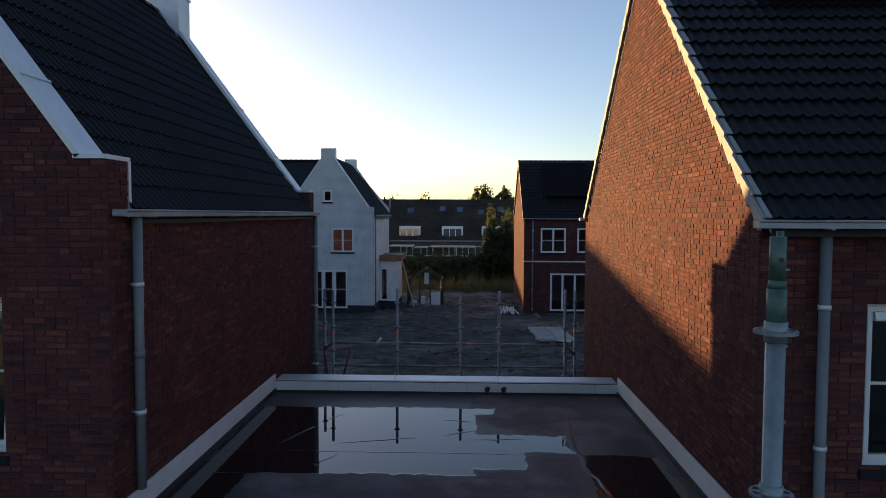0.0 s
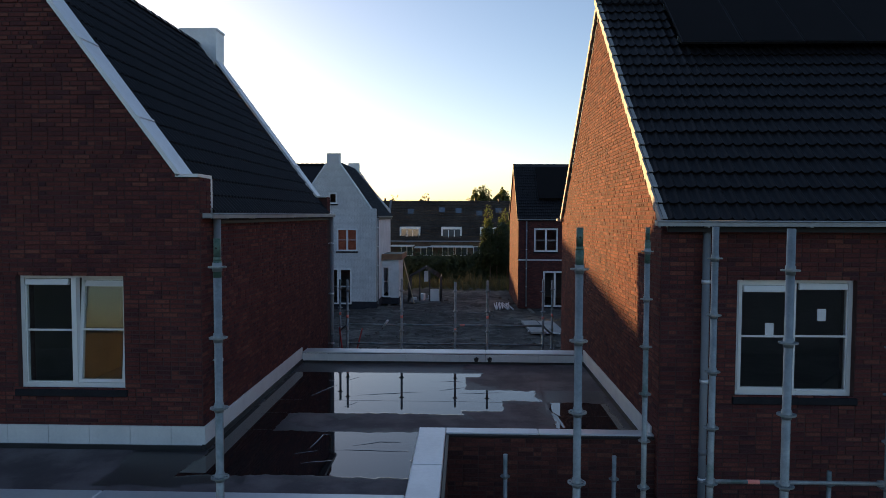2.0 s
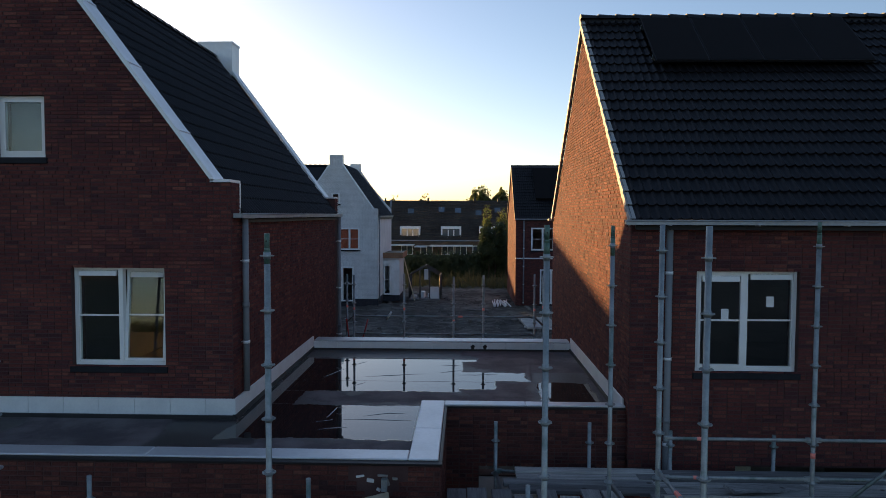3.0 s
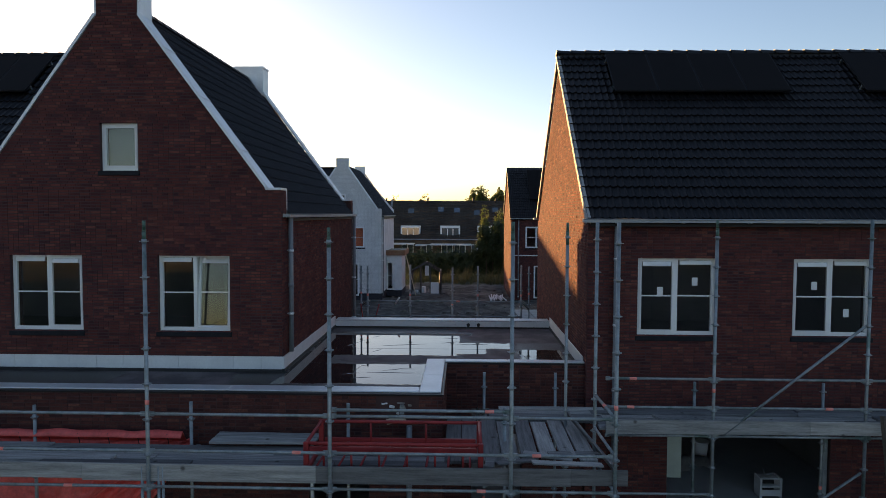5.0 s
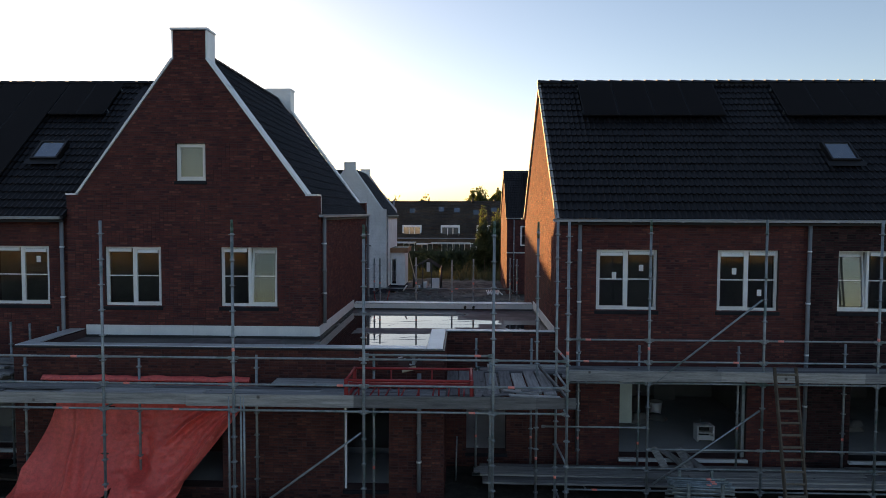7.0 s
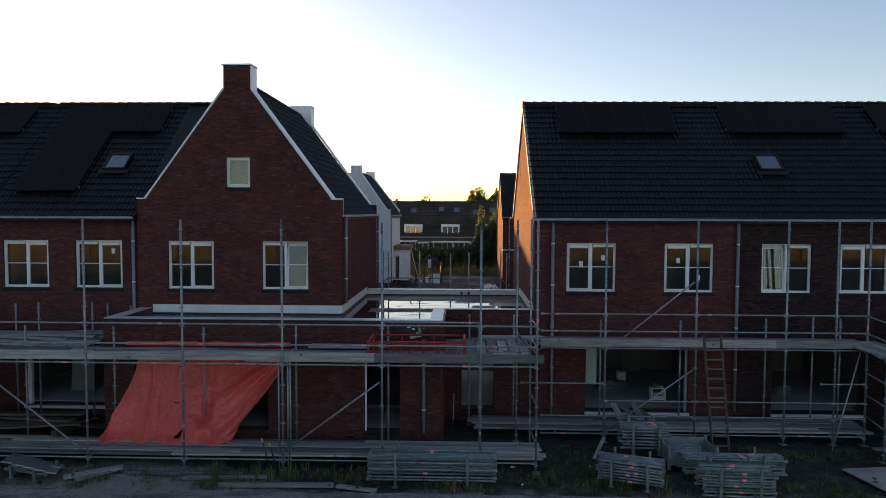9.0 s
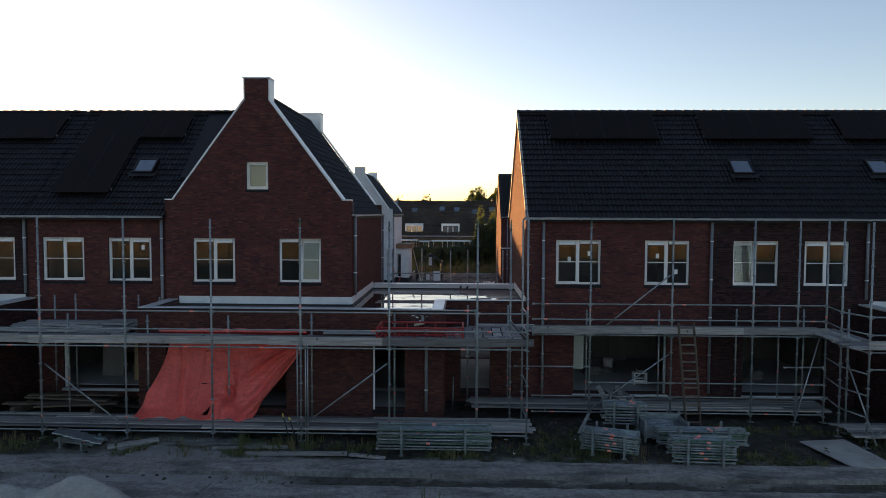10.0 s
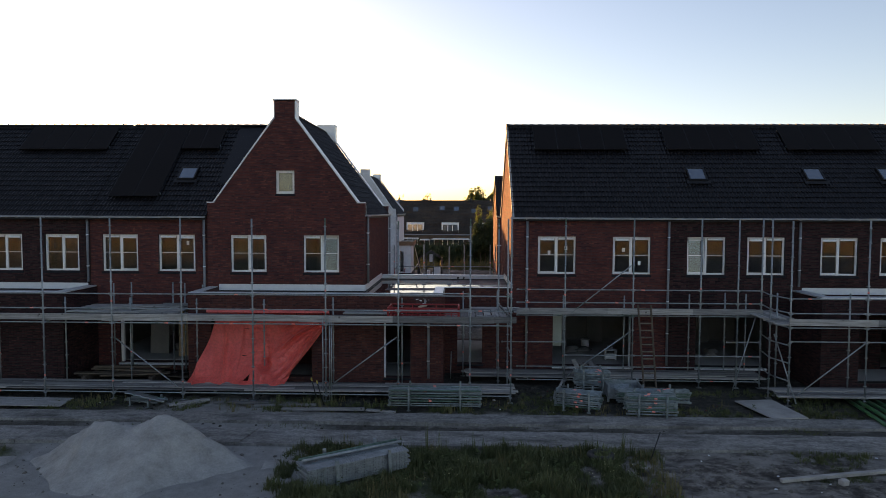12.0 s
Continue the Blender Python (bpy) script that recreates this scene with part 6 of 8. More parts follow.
# long row with dormers at the end of the view
long_row = thing("terraced_house", (-2, 84, 0), "long brown terrace with dormers in a dark tiled roof", "house", "houses beyond the yard")
MAT["row_glass"] = plain("dull_window_glass", (0.10, 0.12, 0.14), (0.20, 0.23, 0.26), 0.12, 0.5, scale=0.7, bump=0)
MAT["old_brick"] = plain("weathered_brown_brick", (0.10, 0.075, 0.06), (0.19, 0.145, 0.115), 0.9, scale=0.8, fine=9, bump=0.2)
MAT["old_tile"] = plain("old_brown_roof_tile", (0.030, 0.025, 0.022), (0.075, 0.060, 0.050), 0.85, scale=0.5, fine=4.0, bump=0.3, dist=0.03)
part("wall", Geo().box(-70, 16, 80.6, 89, 0, 2.3), MAT["old_brick"], long_row)
part("roof", Geo().prism([(-70, 80.1, 2.0), (-70, 85.0, 7.02), (-70, 90.0, 2.0)], (86, 0, 0)), MAT["old_tile"], long_row)
courses = Geo()
r11 = random.Random(8)
for j in range(24):
    ya, yb = 80.0 + 5.0 * j / 24, 80.0 + 5.0 * (j + 1) / 24
    za, zb = 2.1 + 5.02 * j / 24, 2.1 + 5.02 * (j + 1) / 24
    x = -12.0
    while x < 9.5:
        k = 0.30
        u = r11.uniform(0, 0.03)
        courses.add([(x, ya - 0.05, za + 0.03 + u), (x + k * 0.93, ya - 0.05, za + 0.03 + u), (x + k * 0.93, yb, zb), (x, yb, zb), (x, ya - 0.05, za - 0.06), (x + k * 0.93, ya - 0.05, za - 0.06)], [(0, 1, 2, 3), (4, 5, 1, 0)])
        x += k
tagged(part("roof_tiles", courses, MAT["old_tile"], long_row), kind="stuff")
part("party_wall", Geo().prism([(-9.4, 79.9, 2.2), (-9.4, 85.0, 7.25), (-9.4, 85.2, 7.25), (-9.4, 80.2, 2.2)], (0.25, 0, 0)), MAT["pipe"], long_row)
for x in (-7.74, -2.70, 2.0, 7.0):
    d = part("dormer", Geo().box(x, x + 2.5, 80.6, 83.2, 2.35, 3.85), MAT["white"], long_row, "white dormer window")
    part("pane", Geo().box(x + 0.2, x + 2.3, 80.57, 80.61, 2.5, 3.55), MAT["row_glass"], d)
    for k in (1, 2):
        part("mullion", Geo().box(x + 0.2 + 0.7 * k - 0.05, x + 0.2 + 0.7 * k + 0.05, 80.52, 80.58, 2.5, 3.45), MAT["white"], d)
for x, z in ((-3.1, 5.6), (-1.0, 5.5), (-7.0, 5.4), (1.6, 5.2), (4.0, 5.55)):
    n = Vector((0, -5.4, 5.0)).normalized()
    y = 80 + (z - 2.1) / 1.004
    part("roof_window", Geo().prism([(x, y, z), (x + 0.75, y, z), (x + 0.75, y + 0.55, z + 0.6), (x, y + 0.55, z + 0.6)], n * 0.08), MAT["coated" if x in (-3.1, -1.0) else "row_glass"], long_row)
for x in (-10, -4.5, 1.5, 4.5):
    part("roof_vent", Geo().tube((x, 84.7, 6.8), (x, 84.7, 7.4), 0.12, 8), MAT["black"], long_row)
for a, b, z in ((-8.6, -5.9, 1.62), (-5.75, -4.3, 1.45), (-3.9, 1.2, 1.55)):
    part("veranda", Geo().box(a, b, 77.6, 80.5, z - 0.06, z + 0.06), MAT["zinc"], long_row, "pale veranda roof")
part("gutter_board", Geo().box(-12, 9, 79.85, 80.0, 2.05, 2.2), MAT["pipe"], long_row)
for x in (-7.6, -5.2, -2.6, -1.0, 1.2):
    w = part("garden_window", Geo().box(x, x + 1.5, 80.45, 80.55, 0.3, 1.5), MAT["white"], long_row)
    for k in (0, 1):
        part("pane", Geo().box(x + 0.1 + 0.7 * k, x + 0.7 + 0.7 * k, 80.43, 80.452, 0.4, 1.4), MAT["row_glass"], w)


# ---- things on and before the scaffolds ----
def tarp_mat():
    """Woven plastic sheet: creased, faded, with a fine weave."""
    m, t, b = nodes_of("red_tarpaulin")
    fade = ramp(t, noise_of(t, 1.6, 6, 0.65), [(0.3, (0.66, 0.088, 0.074)), (0.55, (0.82, 0.125, 0.105)), (0.75, (0.88, 0.17, 0.14))])
    t.links.new(mixed(t, 1.0, fade, ramp(t, noise_of(t, 14, 5, 0.7), [(0.3, (0.78, 0.76, 0.76)), (0.6, (1.06, 1.05, 1.05))]), "MULTIPLY"), b.inputs["Base Color"])
    b.inputs["Roughness"].default_value = 0.46
    both = node(t, "ShaderNodeMath", op="MULTIPLY_ADD")
    both.inputs[1].default_value = 0.5
    t.links.new(noise_of(t, 9, 6, 0.6), both.inputs[0])
    t.links.new(noise_of(t, 2.6, 5, 0.55, (2.2, 1.0, 0.5)), both.inputs[2])
    bumped(t, b, both.outputs[0], 0.75, 0.06)
    return m


MAT["tarp"] = tarp_mat()
MAT["red_paint"] = plain("worn_red_paint", (0.24, 0.018, 0.020), (0.40, 0.034, 0.034), 0.5, 0.1, scale=8, bump=0.08)
MAT["green_tube"] = plain("green_plastic_tube", (0.02, 0.09, 0.035), (0.05, 0.17, 0.07), 0.45, bump=0.05)
MAT["sand"] = plain("grey_building_sand", (0.21, 0.204, 0.194), (0.39, 0.38, 0.362), 0.95, scale=2.6, fine=22, bump=1.0, dist=0.05)
MAT["clod"] = plain("clods_of_soil", (0.06, 0.055, 0.048), (0.22, 0.205, 0.185), 0.95, scale=1.2, fine=30, bump=0.5, dist=0.02)
MAT["dark_clod"] = plain("dark_damp_clods", (0.020, 0.018, 0.015), (0.085, 0.077, 0.066), 0.95, scale=1.2, fine=30, bump=0.5, dist=0.02)
MAT["sheet_wood"] = plain("grey_plywood", (0.27, 0.26, 0.25), (0.45, 0.43, 0.40), 0.8, scale=2, fine=30, bump=0.15)
MAT["grass"] = plain("grass_blade", (0.034, 0.048, 0.015), (0.125, 0.138, 0.050), 0.7, scale=1.5, fine=14, bump=0)
MAT["dry_grass"] = plain("dry_grass_blade", (0.10, 0.09, 0.04), (0.22, 0.19, 0.09), 0.8, scale=1.5, fine=14, bump=0)
def leaf_mat(name, dark, light, scale, through_light):
    """Leaves that let some light through."""
    m = plain(name, dark, light, 0.6, scale=scale, fine=9, bump=0)
    t = m.node_tree
    b, end = t.nodes["Principled BSDF"], t.nodes["Material Output"]
    glow = t.nodes.new("ShaderNodeBsdfTranslucent")
    t.links.new(b.inputs["Base Color"].links[0].from_socket, glow.inputs[0])
    mix = node(t, "ShaderNodeMixShader", Fac=through_light)
    t.links.new(b.outputs[0], mix.inputs[1])
    t.links.new(glow.outputs[0], mix.inputs[2])
    t.links.new(mix.outputs[0], end.inputs["Surface"])
    return m


MAT["leaf"] = leaf_mat("hedge_leaf", (0.018, 0.034, 0.013), (0.060, 0.088, 0.032), 0.8, 0.25)
MAT["birch_leaf"] = leaf_mat("birch_leaf", (0.06, 0.085, 0.02), (0.15, 0.17, 0.05), 1.2, 0.45)
MAT["bark"] = plain("bark", (0.06, 0.05, 0.04), (0.14, 0.12, 0.10), 0.9, scale=8, bump=0.4)
MAT["pale_wood"] = plain("bleached_wood", (0.24, 0.23, 0.215), (0.42, 0.405, 0.38), 0.85, scale=3, fine=40, bump=0.15)
MAT["timber_dark"] = plain("dull_brown_wood", (0.10, 0.082, 0.066), (0.20, 0.17, 0.14), 0.8, scale=5, fine=60, bump=0.1)
MAT["yellow"] = plain("yellow_grip", (0.40, 0.29, 0.04), (0.55, 0.41, 0.09), 0.5, bump=0)
MAT["old_wood"] = plain("old_brown_wood", (0.07, 0.055, 0.045), (0.15, 0.12, 0.095), 0.85, scale=4, fine=30, bump=0.2)
MAT["dark_steel"] = plain("dark_steel_frame", (0.03, 0.032, 0.035), (0.07, 0.072, 0.075), 0.5, 0.3, bump=0.05)

# tarpaulin hung from the deck, gathered towards one corner
def smooth(a, lo, hi):
    k = min(max((a - lo) / (hi - lo), 0.0), 1.0)
    return k * k * (3 - 2 * k)


tarp = Geo()
NU, NV = 150, 90
for j in range(NV + 1):
    v = j / NV
    for i in range(NU + 1):
        u = i / NU
        z = 2.24 - 1.94 * v
        xl = -7.02 - 0.62 * v ** 1.25
        xr = -3.42 - 1.40 * v ** 1.10 + 0.10 * smooth(v, 0.8, 1.0)
        x = xl + (xr - xl) * u
        tube = math.exp(-((x + 5.42) / 0.15) ** 2)
        fan = math.atan2(2.34 - z, -3.36 - x)
        wob = noise.noise(Vector((x * 1.1, z * 0.9, 0)))
        sheet_x = -6.12 - 0.12 * v
        gathered = smooth(x, -5.3, -4.5)
        crest = 1 - abs(math.sin(fan * 10.5 + 0.9 * wob))
        fold = (0.36 * crest ** 3 + 0.13 * (1 - abs(math.sin(fan * 27 + 1.6 * wob))) ** 1.5) * gathered * (0.30 + 0.75 * v)
        soft = 0.17 * (1 - abs(math.sin((x + 0.10 * z) * 4.3 + 0.7 * wob))) ** 3 + 0.030 * math.sin((x + 0.2 * z) * 13 + 2 * wob)
        hang = soft * (1 - smooth(x, sheet_x - 0.1, sheet_x + 0.15)) * (0.45 + 0.85 * v)
        ripple = 0.050 * abs(noise.noise(Vector((x * 3.2, z * 9, 4)))) + 0.022 * noise.noise(Vector((x * 5, z * 6, 7)))
        crumple = ripple * smooth(x, sheet_x, sheet_x + 0.3) + 0.030 * noise.noise(Vector((x * 2.3, z * 1.6, 4))) + 0.010 * abs(noise.noise(Vector((x * 12, z * 10, 2))))
        lip = 0.055 * smooth(x, sheet_x - 0.010, sheet_x + 0.010) * (1 - smooth(x, sheet_x + 0.02, sheet_x + 0.5)) * smooth(v, 0.05, 0.2)
        foot = 0.74 * v ** 2.2 * (1 - 0.80 * tube * (1 - smooth(v, 0.76, 0.88)))
        foot += 0.13 * math.exp(-((x + 5.42) / 0.10) ** 2) * smooth(v, 0.80, 0.90) + 0.10 * math.exp(-((x + 5.75) / 0.28) ** 2) * smooth(v, 0.74, 0.93)
        foot += 0.10 * (1 - abs(math.sin((z + 0.5 * x) * 9 + wob))) ** 2 * math.exp(-((x + 5.35) / 0.35) ** 2) * smooth(v, 0.60, 0.80)
        hem = 0.03 * noise.noise(Vector((x * 1.6, 0, 9))) + 0.012 * noise.noise(Vector((x * 6, 0, 3)))
        if v > 0.93:
            foot += (v - 0.93) * (2.0 + 2.5 * noise.noise(Vector((x * 2.1, 0, 5))))
        tarp.v.append((x, 3.21 - foot - fold - hang - crumple - lip, max(z + hem * v ** 3, 0.305 + 0.04 * max(0, noise.noise(Vector((x * 7, v * 30, 2)))))))
for j in range(NV):
    for i in range(NU):
        ui, vj = i / NU, j / NV
        if abs(ui - 0.585) < 0.022 * (vj - 0.87) / 0.07 and 0.87 < vj < 0.945 or abs(vj - 0.225) < 0.007 and 0.29 < ui < 0.325 or abs(vj - 0.62) < 0.007 and 0.39 < ui < 0.435:
            continue
        k = j * (NU + 1) + i
        tarp.f.append((k, k + 1, k + NU + 2, k + NU + 1))
        tarp.s.append(True)
tarp_ob = thing("tarpaulin", (-5.5, 2.5, 0.3), "orange-red tarpaulin hanging in folds from the scaffold deck", "tarpaulin")
sheet = part("sheet", tarp, MAT["tarp"], tarp_ob)
thick = sheet.modifiers.new("thick", "SOLIDIFY")
thick.thickness = 0.004
top = Geo()
for i in range(61):
    x = -7.25 + 3.75 * i / 60
    w = 0.02 * noise.noise(Vector((x * 3, 0, 0)))
    top.v += [(x, 2.955 + w, 2.315), (x, 3.02 + w, 2.39 + w), (x, 3.14 + w, 2.22)]
for i in range(60):
    for k in (0, 1):
        top.f.append((i * 3 + k, i * 3 + k + 1, i * 3 + k + 4, i * 3 + k + 3))
        top.s.append(True)
lap = part("top_lap", top, MAT["tarp"], tarp_ob)
thick = lap.modifiers.new("thick", "SOLIDIFY")
thick.thickness = 0.01
for i in range(9):
    x = -6.9 + 0.4 * i
    part("tie_cord", Geo().tube((x, 2.98, 2.36), (x + 0.02, 3.0, 2.21), 0.006, 6), MAT["black"], tarp_ob)

# red steel stillage on the deck
box = thing("steel_stillage", (-0.6, 2.3, 2.29), "empty red painted steel stillage on the scaffold deck", "stillage")
x0, x1, y0, y1, z0, z1 = -1.58, 0.42, 1.86, 2.70, 2.29, 2.65
for x in (x0, x1):
    for y in (y0, y1):
        part("post", Geo().bevel_box(x - 0.03, x + 0.03, y - 0.03, y + 0.03, z0, z1 + 0.02, 0.006), MAT["red_paint"], box)
for y in (y0, y1):
    part("top_rail", Geo().tube((x0, y, z1), (x1, y, z1), 0.022, 8), MAT["red_paint"], box)
    part("bottom_rail", Geo().bevel_box(x0, x1, y - 0.02, y + 0.02, z0 + 0.02, z0 + 0.07, 0.005), MAT["red_paint"], box)
for x in (x0, x1):
    part("top_rail", Geo().tube((x, y0, z1), (x, y1, z1), 0.022, 8), MAT["red_paint"], box)
    part("bottom_rail", Geo().bevel_box(x - 0.02, x + 0.02, y0, y1, z0 + 0.02, z0 + 0.07, 0.005), MAT["red_paint"], box)
part("front_beam", Geo().bevel_box(x0 + 0.04, x1 - 0.04, y0 - 0.03, y0 + 0.01, z1 - 0.10, z1 - 0.03, 0.005), MAT["red_paint"], box)
part("back_beam", Geo().bevel_box(x0 + 0.04, x1 - 0.04, y1 - 0.01, y1 + 0.03, z0 + 0.10, z0 + 0.15, 0.005), MAT["red_paint"], box)
for i in range(6):
    x = x0 + 0.2 + (x1 - x0 - 0.4) * i / 5
    part("stub", Geo().tube((x, y0, z0 + 0.05), (x, y0 - 0.01, z1 - 0.08), 0.014, 6), MAT["red_paint"], box)
for i in range(8):
    x = x0 + 0.12 + (x1 - x0 - 0.24) * i / 7
    part("floor_bar", Geo().tube((x, y0, z0 + 0.10), (x, y1, z0 + 0.05), 0.014, 6), MAT["red_paint"], box)
for x in (-0.95, -0.25):
    part("stay", Geo().tube((x, y1, z0 + 0.05), (x, y1, z1), 0.016, 6), MAT["red_paint"], box)

# ladder against the deck
lad = thing("ladder", (6.2, 3.12, 0.0), "weathered wooden ladder leaning against the scaffold", "ladder")
LEFT, RIGHT = (Vector((6.02, 3.12, 0.0)), Vector((5.875, 3.45, 2.58))), (Vector((6.38, 3.12, 0.0)), Vector((6.258, 3.45, 2.58)))
for a, b in (LEFT, RIGHT):
    w = b - a
    m = Matrix.Translation(a) @ w.to_track_quat("Z", "Y").to_matrix().to_4x4()
    part("stile", Geo().bevel_box(-0.018, 0.018, -0.030, 0.030, 0, w.length, 0.005, m=m), MAT["old_wood"], lad)
for i in range(12):
    f = (i + 0.6) / 12.2
    p, q = LEFT[0].lerp(LEFT[1], f), RIGHT[0].lerp(RIGHT[1], f)
    part("rung", Geo().bevel_box(p.x, q.x, p.y - 0.022, p.y - 0.002, p.z - 0.02, p.z + 0.02, 0.005), MAT["timber_dark"], lad)


def tube_rack(at, length, depth, height, turn, label, layers=7, green=0.0, seed=0):
    """A steel rack full of scaffold tubes, with four posts standing above them."""
    r2 = random.Random(seed)
    o = thing("tube_rack", at, label, "tube rack", "racks of scaffold tubes")
    m = Matrix.Translation(at) @ Matrix.Rotation(radians(turn), 4, "Z")
    for x in (-length * 0.28, length * 0.28):
        for y in (-depth / 2, depth / 2):
            part("post", Geo().bevel_box(x - 0.025, x + 0.025, y - 0.025, y + 0.025, 0, height + 0.07, 0.005, m=m), MAT["teal"], o)
            part("foot", Geo().bevel_box(x - 0.05, x + 0.05, y - 0.05, y + 0.05, 0, 0.015, 0.003, m=m), MAT["teal"], o)
        part("cross_bar", Geo().bevel_box(x - 0.02, x + 0.02, -depth / 2, depth / 2, 0.05, 0.09, 0.004, m=m), MAT["teal"], o)
    mark = r2.uniform(0.4, 0.75)
    step = (height - 0.12) / layers
    rows = int((depth - 0.08) / 0.075)
    for k in range(layers):
        for j in range(rows):
            if k < layers - 1 and 0 < j < rows - 1:
                continue
            y = -depth / 2 + 0.07 + j * (depth - 0.14) / max(rows - 1, 1) + r2.uniform(-0.01, 0.01)
            z = 0.125 + k * step + r2.uniform(-0.008, 0.008)
            s = r2.uniform(-0.03, 0.03)
            p, q = m @ Vector((-length / 2 + s, y, z)), m @ Vector((length / 2 + s, y, z + r2.uniform(-0.006, 0.006)))
            g = Geo().tube(p, q, 0.0215, 8)
            tb = part("tube", g, MAT["teal"] if r2.random() > green else MAT["galv_green"], o)
            w = (q - p).normalized()
            for e, sgn in ((p, 1), (q, -1)):
                part("wedge_head", Geo().bevel_box(-0.035, 0.035, -0.014, 0.014, -0.028, 0.028, 0.005, m=Matrix.Translation(e + w * sgn * 0.02) @ w.to_track_quat("X", "Z").to_matrix().to_4x4()), MAT["teal"], tb)
            if r2.random() < 0.42:
                c = p.lerp(q, mark + r2.gauss(0, 0.05))
                part("paint_mark", Geo().tube(c - w * 0.04, c + w * 0.04, 0.0237, 8), MAT["orange"], tb, "orange paint mark")
    return o


tube_rack((-0.21, 1.12, 0.0), 2.50, 0.62, 0.60, 0, "long rack of galvanised and green scaffold tubes", 7, 0.25, seed=1)
tube_rack((4.40, 2.85, 0.10), 1.00, 0.60, 0.62, -3, "rack of galvanised scaffold tubes beside the scaffold", 7, 0.1, seed=2)
tube_rack((3.72, 1.20, 0.0), 1.22, 0.62, 0.52, -19, "skewed rack of galvanised scaffold tubes", 7, 0.1, seed=3)
tube_rack((5.53, 0.62, 0.0), 1.28, 0.66, 0.60, -3, "rack of galvanised scaffold tubes by the track", 8, 0.15, seed=4)
tube_rack((5.82, 1.55, 0.03), 1.98, 0.50, 0.47, -1, "long low rack of galvanised scaffold tubes", 6, 0.1, seed=5)
tube_rack((-8.32, 1.22, -0.02), 1.05, 0.55, 0.16, -14, "almost empty rack with a few tubes", 2, 0.2, seed=6)
for i in range(5):
    solid("panel_board", Geo().bevel_box(-0.11, 0.11, -0.5, 0.5, 0, 0.03, 0.004, m=pose(-8.75 + 0.21 * i, 1.20 + 0.01 * i, 0.30 - 0.052 * i, -10, 14, 20)), MAT["galv"], "galvanised steel board leaning on the low rack", "board", "boards on the low rack")
crate = thing("steel_crate", (5.2, 2.32, 0.02), "open galvanised steel crate with scaffold parts", "crate")
cm = Matrix.Translation((5.2, 2.32, 0.06)) @ Matrix.Rotation(radians(-3), 4, "Z")
for b in ((-0.50, 0.50, -0.42, -0.395, 0.04, 0.34), (-0.50, 0.50, 0.395, 0.42, 0.04, 0.40), (-0.50, -0.475, -0.395, 0.395, 0.04, 0.38), (0.475, 0.50, -0.395, 0.395, 0.04, 0.38)):
    part("side_panel", Geo().bevel_box(*b, 0.005, m=cm), MAT["galv"], crate)
part("floor_panel", Geo().bevel_box(-0.475, 0.475, -0.395, 0.395, 0.04, 0.07, 0.004, m=cm), MAT["galv"], crate)
for x in (-0.48, 0.48):
    for y in (-0.40, 0.40):
        part("leg", Geo().bevel_box(x - 0.03, x + 0.03, y - 0.03, y + 0.03, -0.06, 0.46, 0.005, m=cm), MAT["galv"], crate)
for x in (-0.16, 0.16):
    part("stiffener", Geo().bevel_box(x - 0.02, x + 0.02, -0.44, -0.421, 0.04, 0.34, 0.004, m=cm), MAT["galv"], crate)
for i in range(6):
    part("tube", Geo().tube(cm @ Vector((-0.44, -0.32 + i * 0.12, 0.28)), cm @ Vector((0.44, -0.29 + i * 0.12, 0.25)), 0.022, 8), MAT["galv"], crate)

def ribbed_mat():
    """Galvanised sheet with rows of punched holes."""
    m = plain("punched_galvanised_steel", (0.13, 0.15, 0.16), (0.34, 0.37, 0.385), 0.5, 0.5, scale=5, fine=24, bump=0)
    t = m.node_tree
    b = t.nodes["Principled BSDF"]
    cell = node(t, "ShaderNodeTexVoronoi", Scale=30.0, Randomness=0.25)
    t.links.new(place_of(t), cell.inputs["Vector"])
    hole = ramp(t, cell.outputs[0], [(0.22, (0.35, 0.35, 0.35)), (0.34, (1, 1, 1))])
    t.links.new(mixed(t, 1.0, b.inputs["Base Color"].links[0].from_socket, hole, "MULTIPLY"), b.inputs["Base Color"])
    bumped(t, b, hole, 0.4, 0.01)
    return m


MAT["ribbed"] = ribbed_mat()
# boards and trestles under the platform
for i, (x, y, z, w, a) in enumerate(((-10.3, 3.5, 0.28, 1.3, 4), (-10.1, 3.75, 0.33, 1.2, -6), (-9.6, 3.3, 0.30, 1.0, 12), (-10.6, 4.1, 0.05, 1.4, 2), (-9.3, 4.2, 0.05, 1.1, -9), (-10.0, 3.9, 0.40, 1.2, 3))):
    solid("stored_board", Geo().bevel_box(-w, w, -0.1, 0.1, 0, 0.045, 0.004, m=pose(x, y, z, 0, 0, a)), MAT["old_wood"], "dark weathered board stored under the platform", "board", "boards under the platform")
for x in (-11.2, -9.1):
    solid("trestle_beam", Geo().bevel_box(-0.06, 0.06, -0.6, 0.6, 0, 0.27, 0.006, m=pose(x, 3.7, 0.0, 0, 0, 3)), MAT["old_wood"], "dark wooden bearer under stored boards", "beam", "bearers under the boards")

